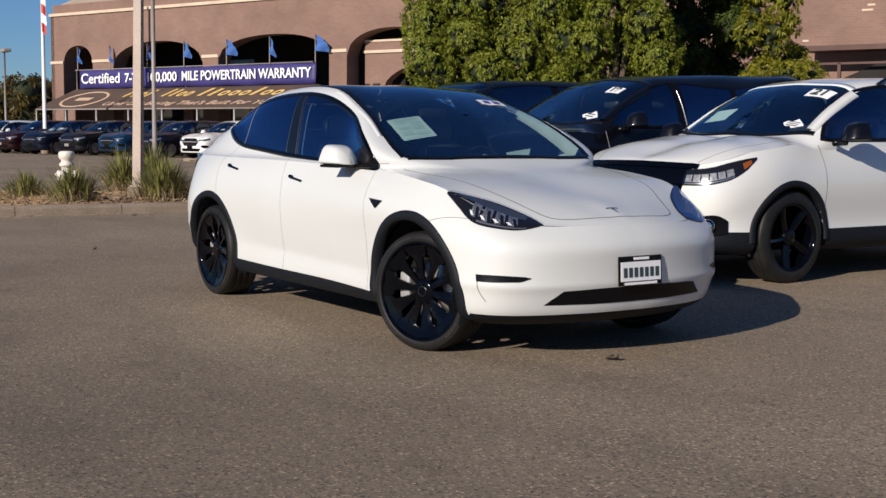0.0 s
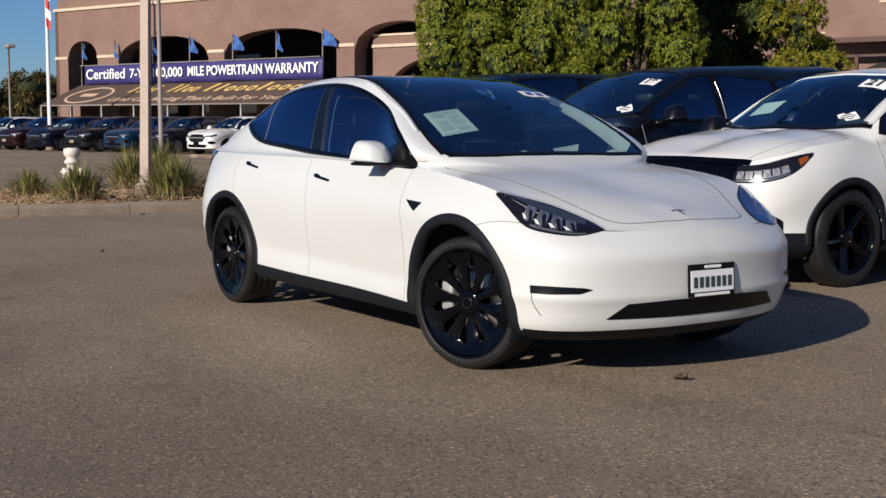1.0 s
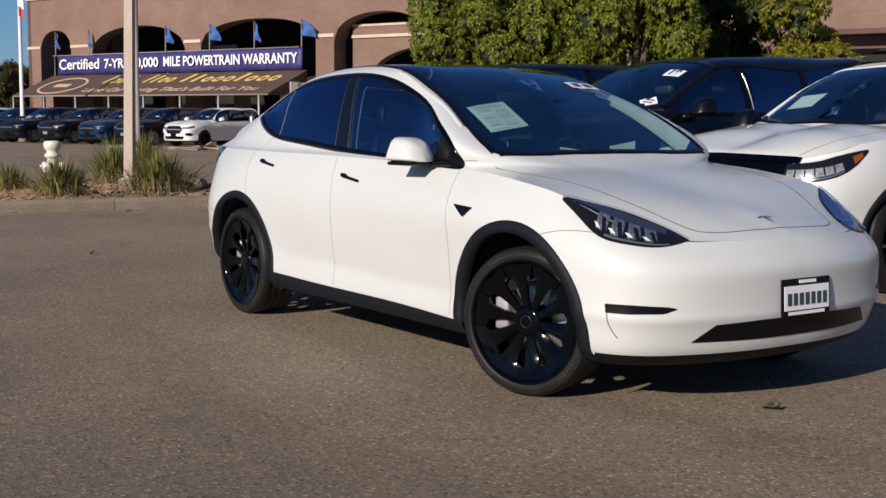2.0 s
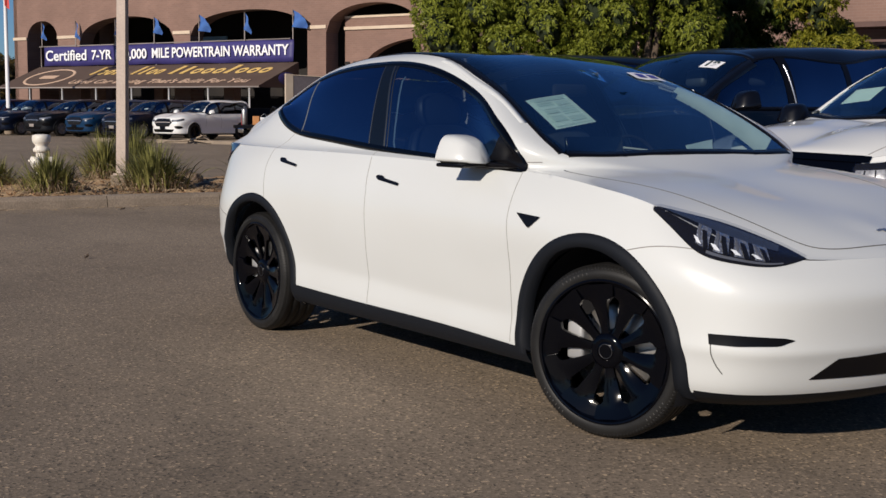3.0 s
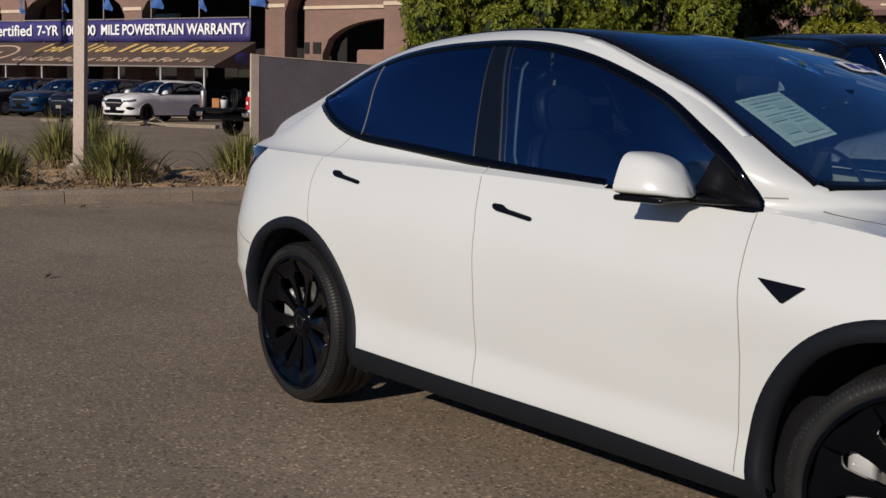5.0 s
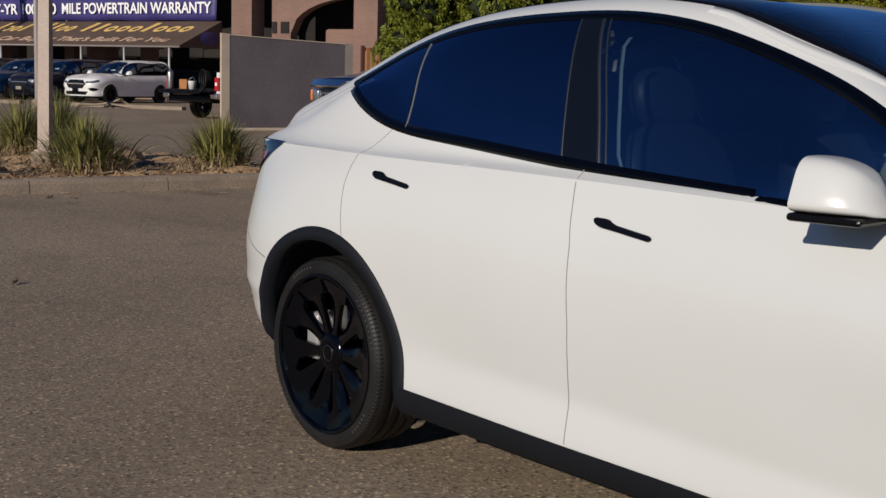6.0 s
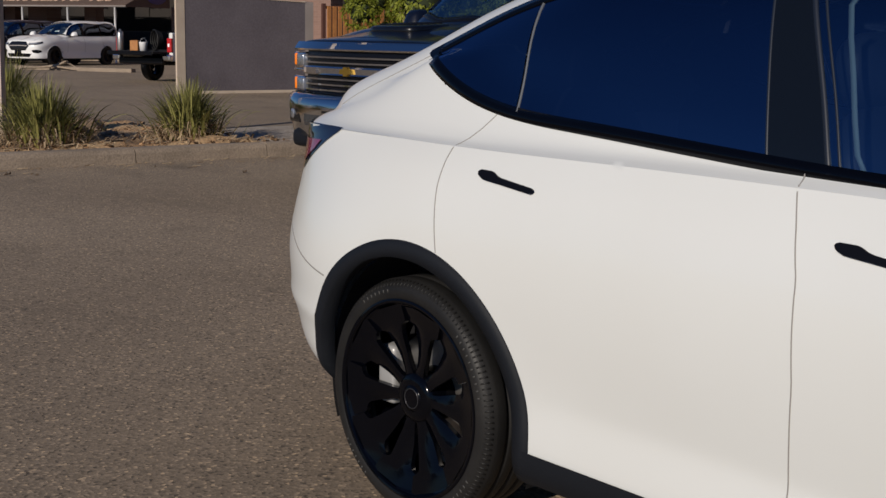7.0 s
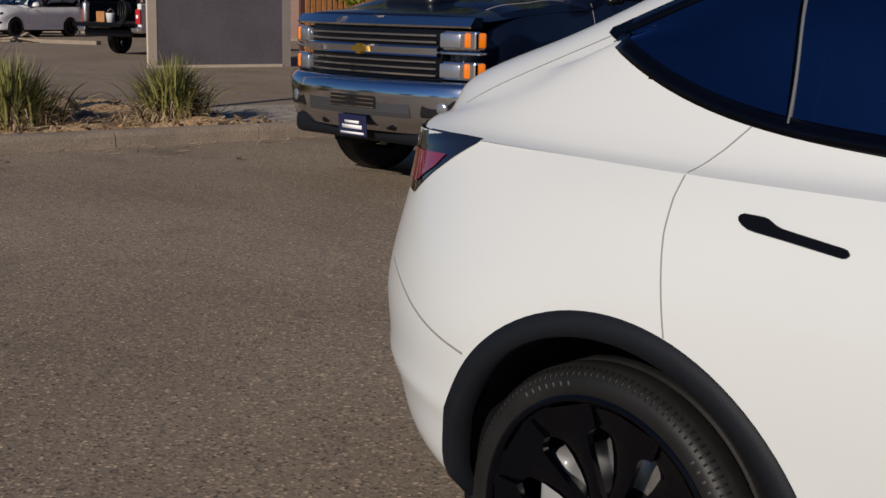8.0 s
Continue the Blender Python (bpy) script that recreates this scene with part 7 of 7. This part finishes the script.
def bed_goods():
    """What lies in the open bed of the work pickup."""
    m = pose(-29.17, 14.14, 0, 0, 0, 110)
    ob = part("gas_canister", lathe([(.0, 0), (.085, 0), (.09, .02), (.09, .44), (.075, .49), (.03, .51), (.03, .56), (0, .56)], 20), STEEL)
    ob.matrix_basis = m @ pose(-1.15, .70, .828)
    tagged(ob, "tall silver canister standing on a lowered tailgate", "canister")
    ob = part("wooden_box", box(.20, .22, .27, pose(0, 0, .135), .012), FENCEWOOD, smooth=False)
    ob.matrix_basis = m @ pose(-1.12, .21, .828, 0, 0, 20)
    tagged(ob, "small orange-brown wooden box in the pickup bed", "box")
    ob = part("bucket", joined(lathe([(0, 0), (.09, .0), (.115, .22), (.121, .23), (.108, .225), (.084, .02), (0, .02)], 20), tube([(.112, 0, .22), (.09, 0, .30), (0, 0, .34), (-.09, 0, .30), (-.112, 0, .22)], .004, 6)), STICKER)
    ob.matrix_basis = m @ pose(-1.15, -.10, .828)
    tagged(ob, "white plastic bucket with a wire handle", "bucket")
    rings = [shifted(lathe([(.20 + .02 * k, -.022), (.225 + .02 * k, 0), (.20 + .02 * k, .022), (.18 + .02 * k, 0)], 28, "y", True), pose(0, (k - 1.5) * .05, 0)) for k in range(4)]
    ob = part("coiled_hose", joined(*rings), RUBBER)
    ob.matrix_basis = m @ pose(-.95, -.40, 1.115, 0, 0, 62)
    tagged(ob, "thick black hose coiled upright in the pickup bed", "hose")


work_pickup()
bed_goods()


# ---- trees ----
def leaf_cloud(lobes, tufts, leaves, size, seed):
    """Leaves in drooping whorls: tufts over the outside of ellipsoid lobes, each a rosette of pointed leaves."""
    rg = np.random.RandomState(seed)
    L = np.array(lobes)
    w = L[:, 3] * L[:, 4] + L[:, 3] * L[:, 5]
    pick = rg.choice(len(L), tufts, p=w / w.sum())
    d = rg.normal(size=(tufts, 3))
    d[:, 2] += .35
    d /= np.linalg.norm(d, axis=1, keepdims=True)
    bump = np.array([noise.noise(Vector(q)) for q in (d * 2.4 + pick[:, None] * 3.1).tolist()])
    c = L[pick, :3] + d * L[pick, 3:6] * (1 - .38 * rg.rand(tufts) ** 1.5 + .24 * bump)[:, None]
    # leaves that lie well inside another lobe are never seen
    deep = np.zeros(tufts, dtype=bool)
    for b in L:
        deep |= (((c - b[:3]) / (b[3:6] * .80)) ** 2).sum(axis=1) < 1
    c, d = c[~deep], d[~deep]
    n = len(c)
    c, d = np.repeat(c, leaves, axis=0), np.repeat(d, leaves, axis=0)
    count = n * leaves
    t = np.cross(d, rg.normal(size=(count, 3)))
    t /= np.linalg.norm(t, axis=1, keepdims=True)
    out = t + d * rg.uniform(-.15, .9, (count, 1)) + np.array([0, 0, -.30])
    out /= np.linalg.norm(out, axis=1, keepdims=True)
    side = np.cross(out, d + rg.normal(size=(count, 3)) * .35)
    side /= np.linalg.norm(side, axis=1, keepdims=True)
    s = size * (0.65 + .7 * rg.rand(count))[:, None]
    c = c + out * s * .25 + rg.normal(size=(count, 3)) * size * .12
    tip = np.array([0, 0, -1.0]) * s * .30
    v = np.stack([c, c + out * s * .45 - side * s * .19, c + out * s + tip, c + out * s * .45 + side * s * .19], axis=1).reshape(-1, 3)
    f = np.arange(count * 4).reshape(-1, 4).tolist()
    return v, f


def tree(name, label, at, lobes, tufts, size, seed, mat, trunk_h=1.6, trunk_r=.16, leaves=15):
    t = thing(name, label, "tree", pose(*at))
    part("trunk", tube([(0, 0, 0), (.05, .02, trunk_h * .5), (0, .04, trunk_h), (.1, .1, trunk_h + 1.4)], [trunk_r * 1.3, trunk_r, trunk_r * .9, trunk_r * .4], 10), BARK, t)
    limbs = []
    for b in lobes[:6]:
        limbs.append(tube([(0, .02, trunk_h * .8), (b[0] * .5, b[1] * .5, (trunk_h + b[2]) / 2 + .2), tuple(b[:3])], [trunk_r * .5, trunk_r * .35, trunk_r * .12], 6))
    part("limb", joined(*limbs), BARK, t)
    # dark cores stand in for the shade between the leaves
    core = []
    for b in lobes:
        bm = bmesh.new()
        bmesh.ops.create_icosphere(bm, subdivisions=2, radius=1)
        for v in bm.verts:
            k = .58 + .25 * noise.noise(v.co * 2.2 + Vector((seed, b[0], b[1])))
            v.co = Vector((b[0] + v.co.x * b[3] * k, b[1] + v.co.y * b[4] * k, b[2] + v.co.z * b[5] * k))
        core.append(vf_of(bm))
    part("shade_core", joined(*core), CROWNSHADE, t, "dark cores with the shade inside the crown painted in")
    part("crown", leaf_cloud(lobes, tufts, leaves, size, seed), mat, t, smooth=False)
    return t


def lobes_in(n, rx, ry, z0, z1, r, seed, taper=.0):
    rr = random.Random(seed)
    out = []
    for _ in range(n):
        a = rr.uniform(0, 2 * math.pi)
        q = math.sqrt(rr.random())
        h = rr.random()
        z = z0 + (z1 - z0) * h
        s = r * rr.uniform(.7, 1.25)
        k = q * (1 - taper * h)
        out.append((math.cos(a) * k * rx, math.sin(a) * k * ry, z, s, s, s * rr.uniform(.85, 1.25)))
    return out


tree("broadleaf_tree", "dense rounded green tree growing behind the kerb", (-13.5, 9.7, 0), lobes_in(68, 1.5, 1.45, 1.0, 5.6, .40, 11, .5), 16500, .064, 5, LEAF, 1.2)
tree("broadleaf_tree", "dense rounded green tree growing behind the kerb", (-12.0, 10.7, 0), lobes_in(60, 1.1, 1.1, 1.0, 5.9, .42, 12, .25), 14500, .064, 6, LEAF, 1.2)
tree("broadleaf_tree", "dense rounded green tree growing behind the kerb", (-11.0, 11.5, 0), lobes_in(60, 1.05, 1.05, 1.0, 5.7, .40, 16, .25), 14500, .064, 9, LEAF, 1.2)
# the shade from the trees in front is in this leaf colour
tree("broadleaf_tree", "tree with the shade of its neighbours painted into darker leaves", (-12.3, 15.2, 0), lobes_in(48, 1.7, 1.5, 1.6, 5.6, .46, 13, .15), 7000, .10, 7, LEAFSHADE, 1.6)
tree("small_tree", "small yellow-green tree with a thin top behind the kerb", (-9.75, 14.45, 0), lobes_in(26, .85, .85, 1.3, 2.9, .33, 14) + lobes_in(12, .55, .55, 2.9, 4.4, .27, 15, .4), 4500, .075, 8, LEAFGOLD, 1.2, .08)
for k, (x, y, s) in enumerate(((-112, 24, 1.0), (-107, 26.2, 1.0), (-113, 28.2, 1.1), (-118, 18, .9), (-104, 36, .7), (-125, 10, 1.0))):
    tree("far_tree", "dull green and brown tree far beyond the lot", (x, y, 0), lobes_in(16, 3.2 * s, 3.2 * s, 1.5, 4.6 * s, 1.5 * s, 30 + k), 700, .42, 40 + k, LEAFFAR, 1.5, .25, 14)

# closing backdrop: unseen dark hedge added far round the lot, low behind the camera
for k in range(10):
    a = radians(205 + k * 17)
    tree("far_tree", "unseen tree added to close the horizon behind the view", (math.cos(a) * 90, math.sin(a) * 90, 0), lobes_in(10, 5, 5, 2, 6, 2.6, 60 + k), 260, .8, 80 + k, LEAFFAR, 2, .3, 10)


def litter():
    """Straw, twigs and bleached leaf bits scattered over the planting soil."""
    rr = random.Random(77)
    v, f = [], []
    for _ in range(900):
        y = rr.uniform(-3.5, 4.9)
        x = kerb_x(y) - .2 - rr.random() ** 1.5 * 3.2
        a, ln, w = rr.uniform(0, math.pi), rr.uniform(.04, .22), rr.uniform(.003, .010)
        z = .155 + rr.uniform(-.02, .03)
        c, q = math.cos(a), math.sin(a)
        lift = rr.uniform(0, .05)
        k = len(v)
        for t, u, h in ((-1, -1, 0), (1, -1, lift), (1, 1, lift), (-1, 1, 0)):
            v.append((x + c * ln / 2 * t - q * w * u, y + q * ln / 2 * t + c * w * u, z + h + (.004 if u > 0 else 0)))
        f.append((k, k + 1, k + 2, k + 3))
    # bits washed into the gutter at the foot of the kerb
    for _ in range(170):
        y = rr.uniform(-3.0, 7.5)
        x = kerb_x(y) + .03 + rr.random() ** 2.2 * .7
        a, ln, w = rr.gauss(1.5, .6), rr.uniform(.02, .10), rr.uniform(.003, .012)
        c, q = math.cos(a), math.sin(a)
        k = len(v)
        for t, u, h in ((-1, -1, 0), (1, -1, .008), (1, 1, .012), (-1, 1, .004)):
            v.append((x + c * ln / 2 * t - q * w * u, y + q * ln / 2 * t + c * w * u, .003 + h))
        f.append((k, k + 1, k + 2, k + 3))
    return tagged(part("straw_litter", (v, f), STRAW, None, smooth=False), "dry straw and twigs over the planting soil and gutter", "litter", kind="stuff")


def fallen_leaf(at, size, spin):
    v, f = [], []
    for i in range(7):
        t = i / 6
        w = size * .34 * math.sin(math.pi * (t * .92 + .06)) * (1 + .25 * math.sin(t * 17))
        for u in (-1, 0, 1):
            v.append((size * (t - .5), u * w, .006 + .018 * abs(u) * (.4 + math.sin(t * 5) ** 2) + .012 * t))
    f = [(i * 3 + j, (i + 1) * 3 + j, (i + 1) * 3 + j + 1, i * 3 + j + 1) for i in range(6) for j in range(2)]
    ob = part("fallen_leaf", (v, f), BARK, None)
    th = ob.modifiers.new("thick", "SOLIDIFY")
    th.thickness = .002
    ob.matrix_basis = pose(*at, 0, 0, spin)
    return tagged(ob, "small curled brown leaf lying on the asphalt", "leaf", "fallen leaves on the asphalt")


def mulch():
    """Bark chips and clods lying on the planting soil."""
    rr = random.Random(91)
    items = []
    for _ in range(1500):
        y = rr.uniform(-3.5, 4.9)
        x = kerb_x(y) - .2 - rr.random() ** 1.4 * 3.4
        q = rr.uniform(.008, .026) * (1.8 if rr.random() < .03 else 1)
        m = pose(x, y, .155 + rr.uniform(-.02, .025), rr.uniform(-40, 40), rr.uniform(-40, 40), rr.uniform(0, 180))
        items.append(vf_of(box(q * 2.2, q, q * rr.uniform(.3, .8), m)))
    return tagged(part("mulch_chip", joined(*items), CHIP, None, smooth=False), "brown bark chips and clods over the planting soil", "mulch", kind="stuff")


litter()
mulch()
for at, size, spin in (((2.2, -.16, 0), .075, 20), ((-9.9, 1.5, 0), .06, 60), ((-5.2, -.6, 0), .05, 130), ((-8.9, 3.4, 0), .05, 10)):
    fallen_leaf(at, size, spin)
